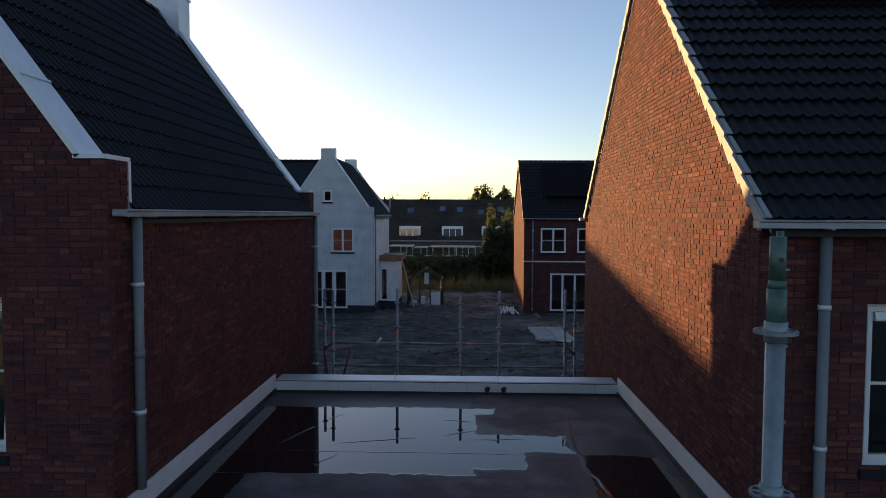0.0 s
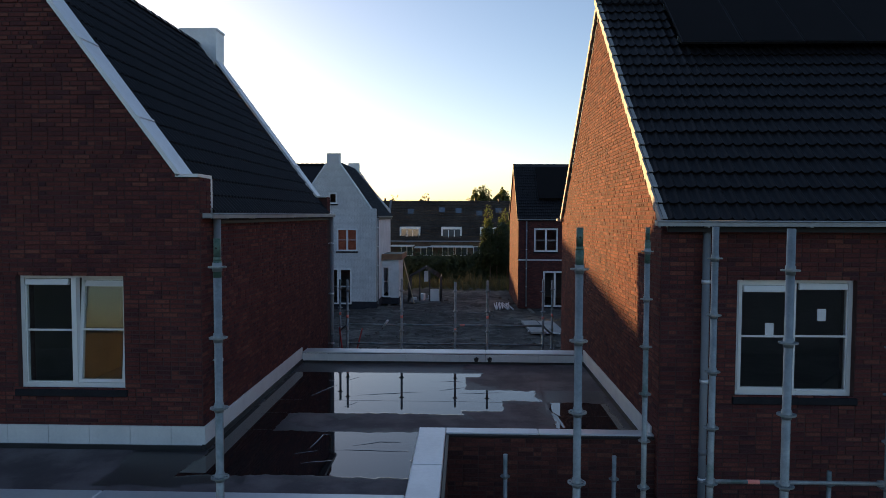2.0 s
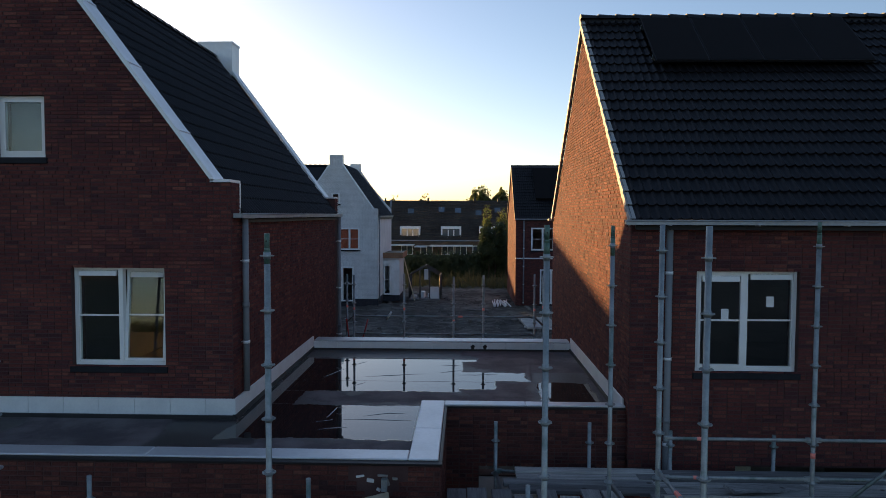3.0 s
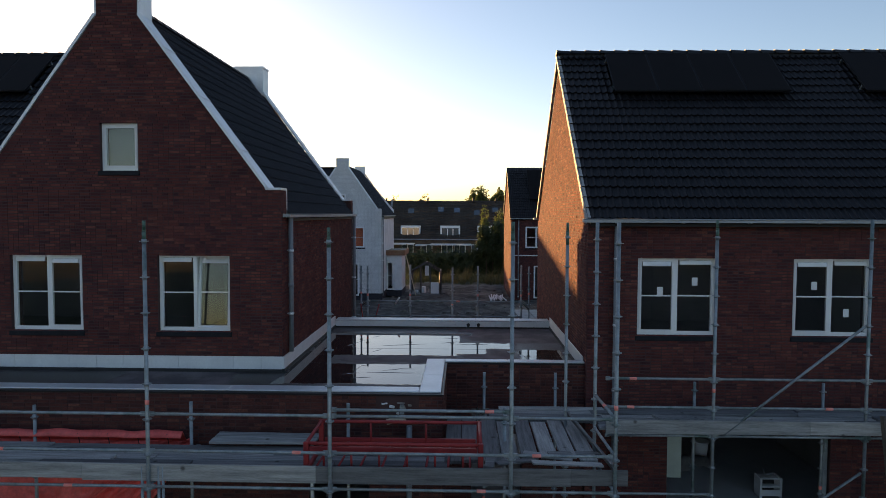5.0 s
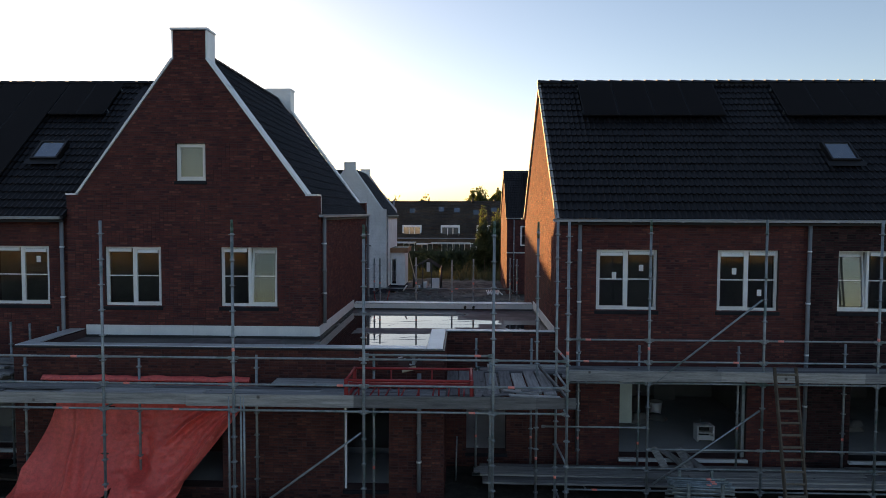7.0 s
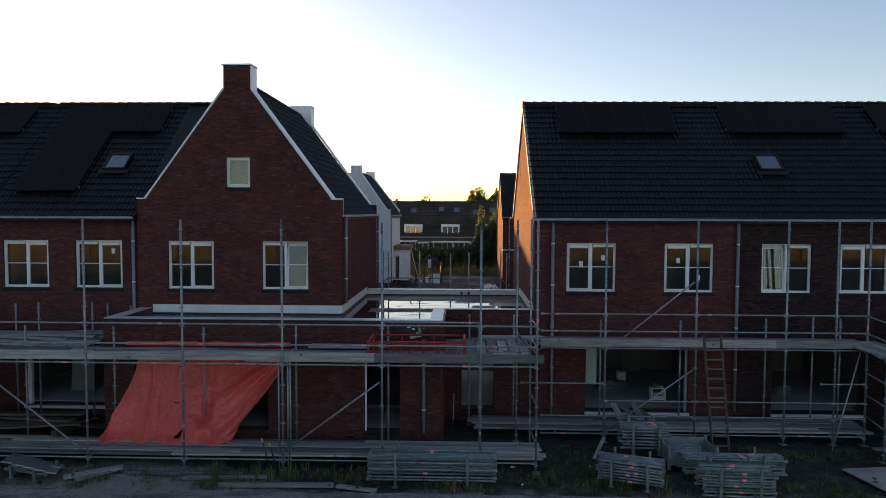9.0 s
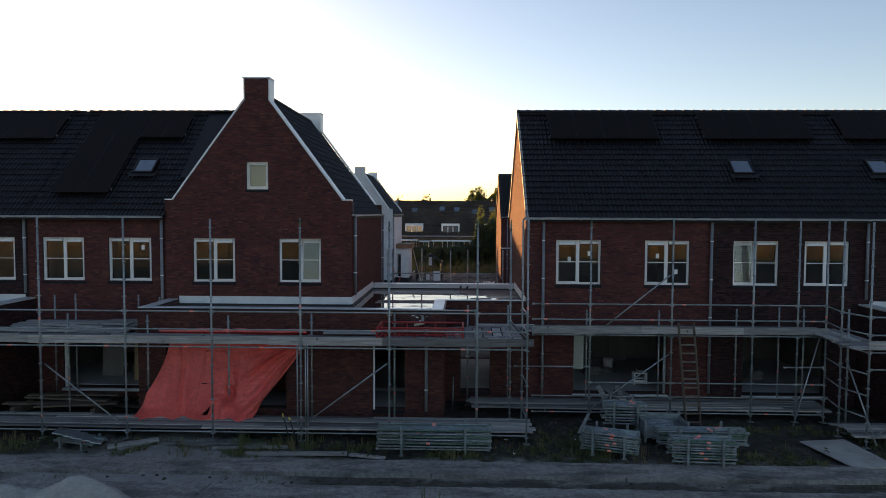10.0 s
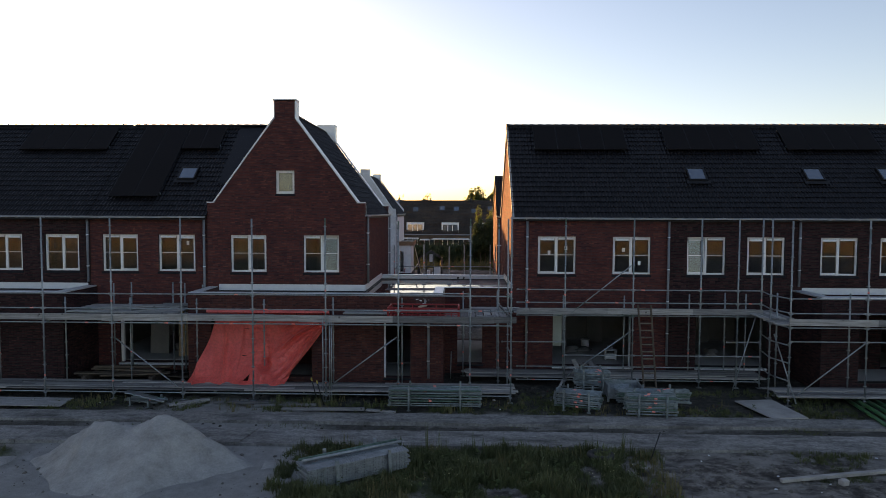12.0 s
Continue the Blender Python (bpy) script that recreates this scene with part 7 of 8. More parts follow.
# stack of steel deck boards in the grass
stk = thing("deck_board_stack", (-1.63, -3.80, 0), "stack of galvanised steel deck boards lying in grass", "stack")
sm = Matrix.Translation((-1.63, -3.80, 0)) @ Matrix.Rotation(radians(31), 4, "Z") @ Matrix.Rotation(radians(-1.5), 4, "Y")
for k in range(7):
    for j in range(2):
        y = -0.16 + j * 0.33
        s = 0.02 * ((k * 7 + j * 3) % 5 - 2)
        part("deck_board", Geo().bevel_box(-1.08 + s, 1.08 + s, y - 0.155, y + 0.155, 0.07 + k * 0.054, 0.118 + k * 0.054, 0.003, m=sm), MAT["ribbed"], stk)
for x in (-0.5, 0.62):
    for y in (-0.37, 0.37):
        part("post", Geo().bevel_box(x - 0.03, x + 0.03, y - 0.03, y + 0.03, 0, 0.56, 0.005, m=sm), MAT["galv"], stk)
    part("cross_bar", Geo().bevel_box(x - 0.03, x + 0.03, -0.37, 0.37, 0.0, 0.06, 0.005, m=sm), MAT["galv"], stk)
part("top_tube", Geo().tube(sm @ Vector((-1.1, 0.2, 0.50)), sm @ Vector((1.05, 0.22, 0.50)), 0.03, 8), MAT["galv_green"], stk, "green painted tube")
part("top_tube", Geo().tube(sm @ Vector((-1.05, 0.1, 0.50)), sm @ Vector((1.1, 0.08, 0.50)), 0.03, 8), MAT["galv"], stk)

# boards, beams and pipes on the ground
solid("plywood_sheet", Geo().prism([(8.28, 2.01, 0.03), (9.36, 2.12, 0.05), (9.52, 0.34, 0.06), (8.64, 0.40, 0.02)], (0, 0, 0.03)), MAT["sheet_wood"], "grey plywood sheet lying on the grass", "board")
solid("plywood_sheet", Geo().bevel_box(-1.1, 1.1, -0.4, 0.4, 0, 0.03, 0.004, m=pose(-11.6, 1.0, 0.06, 0, 2, 6)), MAT["wood"], "grey plywood sheet lying by the scaffold", "board")


def beam(p, q, w, h, mat, label, name="beam"):
    p, q = Vector(p), Vector(q)
    d = q - p
    m = Matrix.Translation(p) @ d.to_track_quat("X", "Z").to_matrix().to_4x4()
    return solid(name, Geo().bevel_box(0, d.length, -w / 2, w / 2, 0, h, 0.006, m=m), MAT[mat], label, "beam", "beams lying on the ground")


beam((6.95, -3.76, 0.0), (9.75, -3.12, 0.02), 0.10, 0.07, "pale_wood", "pale grey wooden beam on bare soil")
beam((-4.34, 0.70, 0.0), (-2.10, 0.76, 0.01), 0.10, 0.08, "wood", "weathered beam beside the track")
beam((-2.05, 0.78, 0.0), (-1.25, 0.55, 0.01), 0.12, 0.05, "wood", "short weathered board beside the track")
beam((-6.42, 1.30, 0.0), (-4.0, 1.22, 0.02), 0.10, 0.07, "wood", "weathered beam before the scaffold")
beam((-7.55, 0.95, 0.02), (-6.60, 1.45, 0.05), 0.20, 0.05, "wood", "weathered plank lying askew")
beam((-7.25, 0.85, 0.0), (-6.70, 1.40, 0.02), 0.14, 0.05, "wood", "weathered plank lying askew")
beam((3.55, 2.9, 0.35), (3.25, 2.5, 0.0), 0.08, 0.03, "wood", "broken lath leaning in rubble")
beam((-5.2, 1.05, 0.0), (-3.5, 1.12, 0.02), 0.09, 0.06, "wood", "weathered beam before the scaffold")
solid("stone_block", Geo().bevel_box(-0.085, 0.085, -0.07, 0.07, 0, 0.12, 0.02, m=pose(8.13, -3.85, 0.0, 4, 0, 20)), MAT["sheet_wood"], "white chipped block lying on soil", "block")
for i in range(6):
    y = 0.12 * i
    p, q = Vector((11.60 + y, 2.65, 0.08 + 0.05 * (i % 2))), Vector((11.15 + y * 1.3, -0.4, 0.08 + 0.09 * (i % 2)))
    solid("green_pipe", Geo().tube(p, q, 0.05, 10), MAT["green_tube"], "green plastic pipe lying beside the track", "pipe", "green pipes on the ground")
for i, (x, y) in enumerate(((-3.58, 1.45), (-3.42, 1.42))):
    o = thing("bolt_cutter_handle", (x, y, 0), "black steel bar with a yellow grip", "tool", "yellow-handled bars")
    a, b = Vector((x + 0.06, y, 0.0)), Vector((x - 0.08, y - 0.10, 0.66 - 0.07 * i))
    part("bar", Geo().tube(a, b, 0.018, 8), MAT["black"], o)
    part("grip", Geo().tube(b, b + (b - a).normalized() * 0.09, 0.021, 8), MAT["yellow"], o, "yellow grip")
solid("marker_rod", Geo().tube((4.62, -2.75, 0), (4.86, -2.62, 0.62), 0.014, 6), MAT["black"], "thin dark rod stuck in the grass", "rod")
solid("tyre", Geo().add(*(lambda a, b: ([((a + b * math.cos(q)) * math.cos(p) + 3.6, (a + b * math.cos(q)) * math.sin(p) - 2.55, 0.06 + b * math.sin(q)) for p in [2 * math.pi * i / 20 for i in range(20)] for q in [2 * math.pi * j / 8 for j in range(8)]], [(i * 8 + j, i * 8 + (j + 1) % 8, ((i + 1) % 20) * 8 + (j + 1) % 8, ((i + 1) % 20) * 8 + j) for i in range(20) for j in range(8)]))(0.24, 0.07), True), MAT["black"], "old black tyre lying in the grass", "tyre")

# sand heap: a ridge that falls away to one side
heap = Geo()
N = 130
CREST = ((-9.2, -0.5), (-8.6, 0.02), (-7.9, 0.48), (-7.35, 0.84), (-7.1, 0.88), (-6.55, 0.83), (-6.2, 0.93), (-5.95, 1.03), (-5.7, 1.0), (-4.98, 0.52), (-4.26, 0.13), (-3.7, -0.3))
for j in range(N + 1):
    for i in range(N + 1):
        x, y = -10.4 + 7.9 * i / N, -6.4 + 5.6 * j / N
        bend = noise.noise(Vector((x * 0.8, y * 0.8, 2)))
        top = 0.0
        for (xa, za), (xb, zb) in zip(CREST, CREST[1:]):
            if xa <= x <= xb:
                top = za + (zb - za) * (x - xa) / (xb - xa)
        dy = abs(y + 3.12 - 0.10 * math.sin(x * 2.1))
        h = top + 0.03 - (0.70 if y < -3.1 else 0.82) * (math.hypot(dy, 0.10) - 0.10) + 0.06 * bend
        h = 0.10 * math.log(1 + math.exp(min(h / 0.10, 60)))
        g = min(1, h * 2.2)
        h += g * (0.05 * noise.noise(Vector((x * 2.3, y * 2.3, 6))) + 0.030 * noise.noise(Vector((x * 5.5, y * 5.5, 2))) + 0.022 * noise.noise(Vector((x * 12, y * 12, 1))))
        rut = abs(noise.noise(Vector((x * 1.6 + 3, y * 0.7, 12))))
        h -= 0.04 * g * max(0, 1 - rut * 7)
        heap.v.append((x, y, h - 0.035 - 3.0 * max(0.0, 0.035 - h)))
for j in range(N):
    for i in range(N):
        k = j * (N + 1) + i
        heap.f.append((k, k + 1, k + N + 2, k + N + 1))
        heap.s.append(True)
solid("sand_heap", heap, MAT["sand"], "lumpy heap of grey building sand beside the track", "sand heap")


def lumps(name, spots, mat, label, category, seed):
    """Small uneven stones and clods, joined."""
    r8 = random.Random(seed)
    g = Geo()
    for x, y, size in spots:
        z = rise(x, y)
        c = Vector((x, y, z + size * 0.2))
        m = Matrix.Translation(c) @ Matrix.Rotation(r8.uniform(0, 6.3), 4, "Z") @ Matrix.Rotation(r8.uniform(-0.5, 0.5), 4, "X")
        a, b2, h = size * r8.uniform(0.7, 1.2), size * r8.uniform(0.5, 1.0), size * r8.uniform(0.35, 0.7)
        ring = [(math.cos(q), math.sin(q)) for q in (0, 1.1, 2.0, 3.2, 4.1, 5.3)]
        v = [(a * p * r8.uniform(0.8, 1.1), b2 * q * r8.uniform(0.8, 1.1), -h * 0.4) for p, q in ring] + [(a * 0.7 * p, b2 * 0.7 * q, h * r8.uniform(0.5, 0.8)) for p, q in ring]
        g.add([m @ Vector(p) for p in v], [(i, (i + 1) % 6, 6 + (i + 1) % 6, 6 + i) for i in range(6)] + [tuple(range(6, 12))])
    return solid(name, g, MAT[mat], label, category, kind="stuff")


r9 = random.Random(77)
spread = lambda n, x0, x1, y0, y1, lo, hi: [(r9.uniform(x0, x1), r9.uniform(y0, y1), lo + (hi - lo) * r9.random() ** 3) for _ in range(n)]
lumps("soil_clods", spread(650, 3.5, 16, -6.5, -2.1, 0.015, 0.09) + spread(260, -16, -8, -6.5, -2.1, 0.015, 0.08) + spread(250, -3.6, 4, -6.0, -2.1, 0.015, 0.06) + spread(200, -9.5, -3.2, -5.3, -2.0, 0.012, 0.06), "clod", "clods of dry soil scattered on the ground", "soil", 1)
lumps("rubble", spread(300, -14, 11, 0.62, 3.4, 0.02, 0.09) + spread(120, 2.0, 4.2, 2.2, 3.5, 0.03, 0.13) + spread(260, -16, 16, -1.0, -0.4, 0.015, 0.05), "dark_clod", "loose rubble and stones between scaffold and track", "rubble", 2)
lumps("brick_rubble", spread(60, -12, 9, 0.8, 3.4, 0.03, 0.08) + spread(26, 3, 14, -6, -2.2, 0.02, 0.06), "red", "broken bricks lying on the ground", "rubble", 3)
lumps("pale_rubble", spread(18, -11, 10, 0.7, 3.2, 0.02, 0.07) + spread(22, 4, 14, -6, -2.2, 0.02, 0.05), "panel", "pale scraps of stone lying on the ground", "rubble", 4)

# track of concrete slabs
def slab_mat():
    """Worn concrete under drifts of sand, damp in streaks along the way of the wheels."""
    m, t, b = nodes_of("sandy_concrete")
    drift = noise_of(t, 0.55, 7, 0.62, (0.7, 1.3, 1))
    streak = noise_of(t, 1.4, 8, 0.72, (0.55, 1.7, 1))
    grit = noise_of(t, 11, 7, 0.75)
    base = ramp(t, streak, [(0.34, (0.095, 0.092, 0.088)), (0.45, (0.20, 0.192, 0.184)), (0.58, (0.325, 0.314, 0.30))])
    base = mixed(t, ramp(t, drift, [(0.44, (0, 0, 0)), (0.64, (1, 1, 1))]), base, (0.28, 0.268, 0.25))
    base = mixed(t, ramp(t, noise_of(t, 0.9, 6, 0.6, (0.5, 1.8, 1)), [(0.52, (0, 0, 0)), (0.70, (0.8, 0.8, 0.8))]), base, (0.07, 0.067, 0.063))
    base = mixed(t, 1.0, base, ramp(t, grit, [(0.3, (0.50, 0.50, 0.50)), (0.7, (1.36, 1.36, 1.35))]), "MULTIPLY")
    t.links.new(base, b.inputs["Base Color"])
    b.inputs["Roughness"].default_value = 0.9
    b.inputs["Specular IOR Level"].default_value = 0.25
    bumped(t, b, noise_of(t, 7, 9, 0.75), 1.0, 0.07)
    return m


MAT["slab"] = slab_mat()
track = tagged(thing("road", (0, -0.8, 0), "track of worn concrete slabs half covered with sand", "road"), kind="structure")
r3 = random.Random(9)
for y0, y1, cuts in ((-0.36, 0.42, (-27.0, -21.4, -16.1, -10.7, -5.4, -0.2, 3.72, 8.8, 13.9, 18.8, 24.0)), (-2.02, -0.95, (-25.0, -19.6, -14.3, -9.9, -4.6, 0.6, 4.6, 8.62, 13.6, 18.2, 23.0))):
    for xa, xb in zip(cuts, cuts[1:]):
        rm = Matrix.Translation(((xa + xb) / 2, (y0 + y1) / 2, -0.13)) @ Matrix.Rotation(r3.uniform(-0.004, 0.004), 4, "Y") @ Matrix.Rotation(r3.uniform(-0.012, 0.012), 4, "X") @ Matrix.Rotation(r3.uniform(-0.008, 0.008), 4, "Z")
        w, d, top = (xb - xa) / 2 - 0.011, (y1 - y0) / 2, 0.165 + r3.uniform(0, 0.016)
        g = Geo()
        n = 22
        edge = [(-w + 2 * w * i / n, -d + 0.05 * noise.noise(Vector((xa + i * 0.6, y0, 3)))) for i in range(n + 1)] + [(w - 2 * w * i / n + 0.14 * (i == 0), d + 0.05 * noise.noise(Vector((xb - i * 0.6, y1, 7)))) for i in range(n + 1)]
        g.prism([rm @ Vector((p, q, 0)) for p, q in edge], (0, 0, top))
        part("slab", g, MAT["slab"], track)

MAT["foam"] = plain("pale_green_foam", (0.34, 0.38, 0.33), (0.45, 0.49, 0.43), 0.8, scale=3, fine=40, bump=0.1)
# prints of tyres in the sand
tread = Geo()
r12 = random.Random(19)
for y, x0, x1 in ((-1.45, -5.2, -0.4), (-1.70, 0.8, 6.0), (0.05, -7.5, -0.5)):
    x = x0
    while x < x1:
        if noise.noise(Vector((x * 0.5, y * 3, 1))) > -0.15:
            for s in (-1, 1):
                m = Matrix.Translation((x + 0.04 * (s > 0) + r12.uniform(-0.01, 0.01), y + s * 0.085 + 0.04 * math.sin(x * 0.5), 0.026)) @ Matrix.Rotation(s * 0.55 + r12.uniform(-0.1, 0.1), 4, "Z")
                tread.bevel_box(-0.020, 0.020, -0.07, 0.07, -0.02, 0.016, 0.007, m=m)
        x += 0.085
solid("tyre_prints", tread, MAT["slab"], "tyre tread prints pressed into the sandy track", "tyre prints", kind="stuff")

# things inside the open ground floors
solid("insulation_board", Geo().bevel_box(3.56, 3.86, 5.50, 5.58, 0.90, 2.20, 0.004), MAT["foam"], "pale insulation board standing in the opening", "board")
for a, b in ((3.50, 6.13), (8.18, 10.52)):
    part("threshold", Geo().bevel_box(a, b, 5.06, 5.26, 0.225, 0.285, 0.006), MAT["panel"], right if a < 7 else dark, "pale stone threshold")
part("opening_post", Geo().bevel_box(6.03, 6.10, 5.20, 5.28, 0.30, 2.44, 0.004), MAT["galv"], right)
part("threshold", Geo().bevel_box(-11.12, -8.74, 5.17, 5.36, 0.18, 0.245, 0.006), MAT["panel"], left, "pale stone threshold")
part("opening_post", Geo().bevel_box(-11.08, -10.98, 5.30, 5.40, 0.26, 2.39, 0.004), MAT["panel"], left)
part("opening_post", Geo().bevel_box(-1.86, -1.82, 3.28, 3.34, 0.30, 2.37, 0.003), MAT["white"], ext)
part("threshold", Geo().bevel_box(-1.88, -1.04, 3.18, 3.40, 0.24, 0.295, 0.004), MAT["sill"], ext)
part("threshold", Geo().bevel_box(0.34, 1.22, 5.18, 5.36, 0.24, 0.295, 0.004), MAT["sill"], ext)
stool = thing("step_stool", (5.67, 6.32, 0.28), "white two-step plastic stool with a tool on it", "stool")
for x in (5.50, 5.85):
    part("side", Geo().bevel_box(x - 0.02, x + 0.02, 6.20, 6.46, 0.28, 0.64, 0.008), MAT["panel"], stool)
part("step", Geo().bevel_box(5.52, 5.83, 6.24, 6.44, 0.60, 0.635, 0.008), MAT["panel"], stool)
part("step", Geo().bevel_box(5.52, 5.83, 6.22, 6.36, 0.46, 0.485, 0.008), MAT["panel"], stool)
part("front_panel", Geo().bevel_box(5.52, 5.83, 6.20, 6.215, 0.32, 0.43, 0.004), MAT["panel"], stool)
part("back_panel", Geo().bevel_box(5.52, 5.83, 6.445, 6.455, 0.30, 0.60, 0.002), MAT["black"], stool)
part("tool", Geo().tube((5.58, 6.32, 0.665), (5.76, 6.30, 0.69), 0.025, 8).tube((5.60, 6.32, 0.67), (5.56, 6.28, 0.78), 0.012, 6), MAT["galv"], stool)
pail = thing("bucket", (5.15, 8.3, 0.28), "white plastic bucket on bare floor", "bucket")
part("shell", Geo().tube((5.15, 8.3, 0.28), (5.15, 8.3, 0.60), 0.13, 16, 0.16), MAT["white"], pail)
part("rim", Geo().tube((5.15, 8.3, 0.58), (5.15, 8.3, 0.61), 0.17, 16), MAT["white"], pail)

MAT["osb"] = plain("tan_chipboard", (0.26, 0.185, 0.105), (0.42, 0.31, 0.19), 0.85, scale=9, fine=40, bump=0.15)
MAT["bag"] = plain("grey_plaster_bag", (0.10, 0.10, 0.10), (0.24, 0.23, 0.22), 0.8, scale=5, fine=30, bump=0.3)
MAT["wool"] = plain("yellow_mineral_wool", (0.30, 0.23, 0.10), (0.44, 0.35, 0.18), 0.95, scale=6, fine=60, bump=0.5)


def sack(x, y, z, turn, mat="bag", label="grey paper bag of plaster on the bare floor"):
    """A filled bag: a soft box with sagging sides."""
    g = Geo()
    m = pose(x, y, z, 0, 0, turn)
    for j in range(9):
        for i in range(13):
            a, b = i / 12 * 2 - 1, j / 8 * 2 - 1
            g.v.append(tuple(m @ Vector((a * 0.26, b * 0.16, 0.13 * (1 - a ** 4) * (1 - b ** 4) + 0.015 * noise.noise(Vector((a * 3 + x, b * 3, z)))))))
    for j in range(8):
        for i in range(12):
            k = j * 13 + i
            g.f.append((k, k + 1, k + 14, k + 13))
            g.s.append(True)
    return solid("plaster_bag", g, MAT[mat], label, "bag", "bags inside the houses")


for x, y, z, a in ((4.5, 7.6, 0.28, 10), (4.55, 7.62, 0.39, 24), (5.05, 7.9, 0.28, -30), (9.4, 7.2, 0.28, 5), (9.45, 7.25, 0.39, 30), (8.9, 7.6, 0.28, 60), (-9.9, 7.3, 0.28, 12), (-9.85, 7.28, 0.39, -14), (-9.3, 7.8, 0.28, 40)):
    sack(x, y, z, a)
for x, y, lean in ((5.75, 9.6, 6), (9.9, 9.6, 7)):
    solid("leaning_sheet", Geo().bevel_box(-0.30, 0.30, -0.015, 0.015, 0, 1.55, 0.004, m=pose(x, y, 0.28, -lean, 0, 8)), MAT["room"], "grey plasterboard sheet leaning on an inner wall", "board", "sheets leaning inside")
for i in range(7):
    x = 4.1 + 0.26 * i
    solid("hanging_cable", Geo().tube((x, 6.4 + 0.2 * (i % 3), 2.60), (x + 0.06, 6.5 + 0.2 * (i % 3), 1.7 + 0.12 * (i % 4)), 0.012, 6), MAT["black"], "dark cable hanging from the bare ceiling", "cable", "cables hanging inside")
for x, t2 in ((4.62, 14), (4.92, 10)):
    solid("ramp_plank", Geo().bevel_box(-0.09, 0.09, -0.55, 0.55, 0, 0.035, 0.004, m=pose(x, 4.98, 0.31, 2, 0, t2)), MAT["wood_y"], "weathered plank leading over the threshold", "plank", "planks at the threshold")
solid("chipboard_sheet", Geo().bevel_box(-0.28, 0.28, -0.02, 0.02, 0, 1.9, 0.004, m=pose(-9.15, 6.1, 0.28, -4, 0, 4)), MAT["osb"], "tan chipboard sheet standing inside the opening", "board")
solid("plaster_sheet", Geo().bevel_box(-0.35, 0.35, -0.02, 0.02, 0, 2.0, 0.004, m=pose(-10.35, 6.6, 0.28, -4, 0, -6)), MAT["room"], "pale plasterboard sheet standing inside the opening", "board")
for i in range(3):
    solid("mineral_wool_pack", Geo().bevel_box(-0.6, 0.6, -0.3, 0.3, 0, 0.36, 0.05, m=pose(-15.1 + 0.05 * i, 4.6, FLOOR_Z + 0.37 * i, 0, 0, 3 * i)), MAT["wool"], "yellow pack of mineral wool on the bare floor", "insulation", "mineral wool packs")
solid("chipboard_sheet", Geo().bevel_box(-0.9, 0.9, -0.02, 0.02, 0, 1.8, 0.004, m=pose(-15.6, 5.05, FLOOR_Z, -3, 0, 2)), MAT["osb"], "wide tan chipboard sheet leaning inside the extension", "board")

# ---- grass and growth ----
def blades(name, count, area, height, mat, label, seed, clump=0.0, lean=0.45, each=16, thin=None):
    """Tufts of blades, each tuft of its own height, thick where the soil lets them grow."""
    r4 = random.Random(seed)
    v, f = [], []
    x0, x1, y0, y1 = area
    made = 0
    tries = 0
    while made < count and tries < count * 2:
        tries += 1
        cx, cy = r4.uniform(x0, x1), r4.uniform(y0, y1)
        d = noise.noise(Vector((cx * 0.75, cy * 0.75, seed))) + 0.35 * noise.noise(Vector((cx * 2.6, cy * 2.6, seed)))
        if d < clump or (-9.4 < cx < -3.3 and -5.3 < cy < -1.3) or (8.2 < cx < 9.6 and 0.2 < cy < 2.2):
            continue
        if thin is not None and (r4.random() < smooth(-cy, thin, -y0) or r4.random() > min(1.0, 0.15 + (cx - x0) / 1.2, 0.15 + (x1 - cx) / 1.2)):
            continue
        tall = height * (0.35 + 0.75 * r4.random() ** 2) * (0.55 + 1.2 * max(0, d - clump))
        spread = 0.03 + 0.10 * r4.random()
        for _ in range(int(each * r4.uniform(0.5, 1.5))):
            a, q = r4.uniform(0, 2 * math.pi), spread * r4.random() ** 0.7
            x, y = cx + math.cos(a) * q, cy + math.sin(a) * q
            h = tall * r4.uniform(0.45, 1.1)
            a += r4.gauss(0, 0.6)
            w = 0.0035 + 0.0045 * r4.random()
            dx, dy = -math.sin(a) * w, math.cos(a) * w
            k = h * r4.uniform(0.1, 1.0) * lean
            lx, ly = math.cos(a) * k, math.sin(a) * k
            z = rise(x, y) - 0.01
            n = len(v)
            v += [(x - dx, y - dy, z), (x + dx, y + dy, z), (x + dx * 0.75 + lx * 0.3, y + dy * 0.75 + ly * 0.3, z + h * 0.6), (x - dx * 0.75 + lx * 0.3, y - dy * 0.75 + ly * 0.3, z + h * 0.6), (x + lx, y + ly, z + h * (1 - 0.25 * k / h))]
            f += [(n, n + 1, n + 2, n + 3), (n + 3, n + 2, n + 4)]
            made += 1
    me = bpy.data.meshes.new(name)
    me.from_pydata([tuple(c * SCALE for c in p) for p in v], [], f)
    return solid(name, me, MAT[mat], label, "grass", kind="stuff")


blades("grass", 118000, (-3.9, 4.95, -8.0, -2.12), 0.32, "grass", "tall olive grass beside the track", 1, -0.12, thin=4.6)
blades("grass", 6000, (-3.5, 4.8, -6.2, -2.12), 0.40, "dry_grass", "dry stalks among the grass", 5, 0.05, 0.3, 6)
blades("grass", 900, (-1.0, 4.4, -3.4, -2.12), 0.62, "grass", "few tall tufts of grass by the track", 15, 0.0, 0.25, 14)
blades("grass", 4200, (4.6, 14.0, -6.5, -2.05), 0.20, "grass", "short patchy grass on bare soil", 2, 0.36)
blades("grass", 2200, (7.6, 14.0, -2.7, -2.0), 0.26, "grass", "grass patches at the edge of the track", 12, 0.0)
blades("grass", 15000, (-18, 18, 0.5, 1.5), 0.24, "grass", "rough grass between scaffold and track", 3, 0.02)
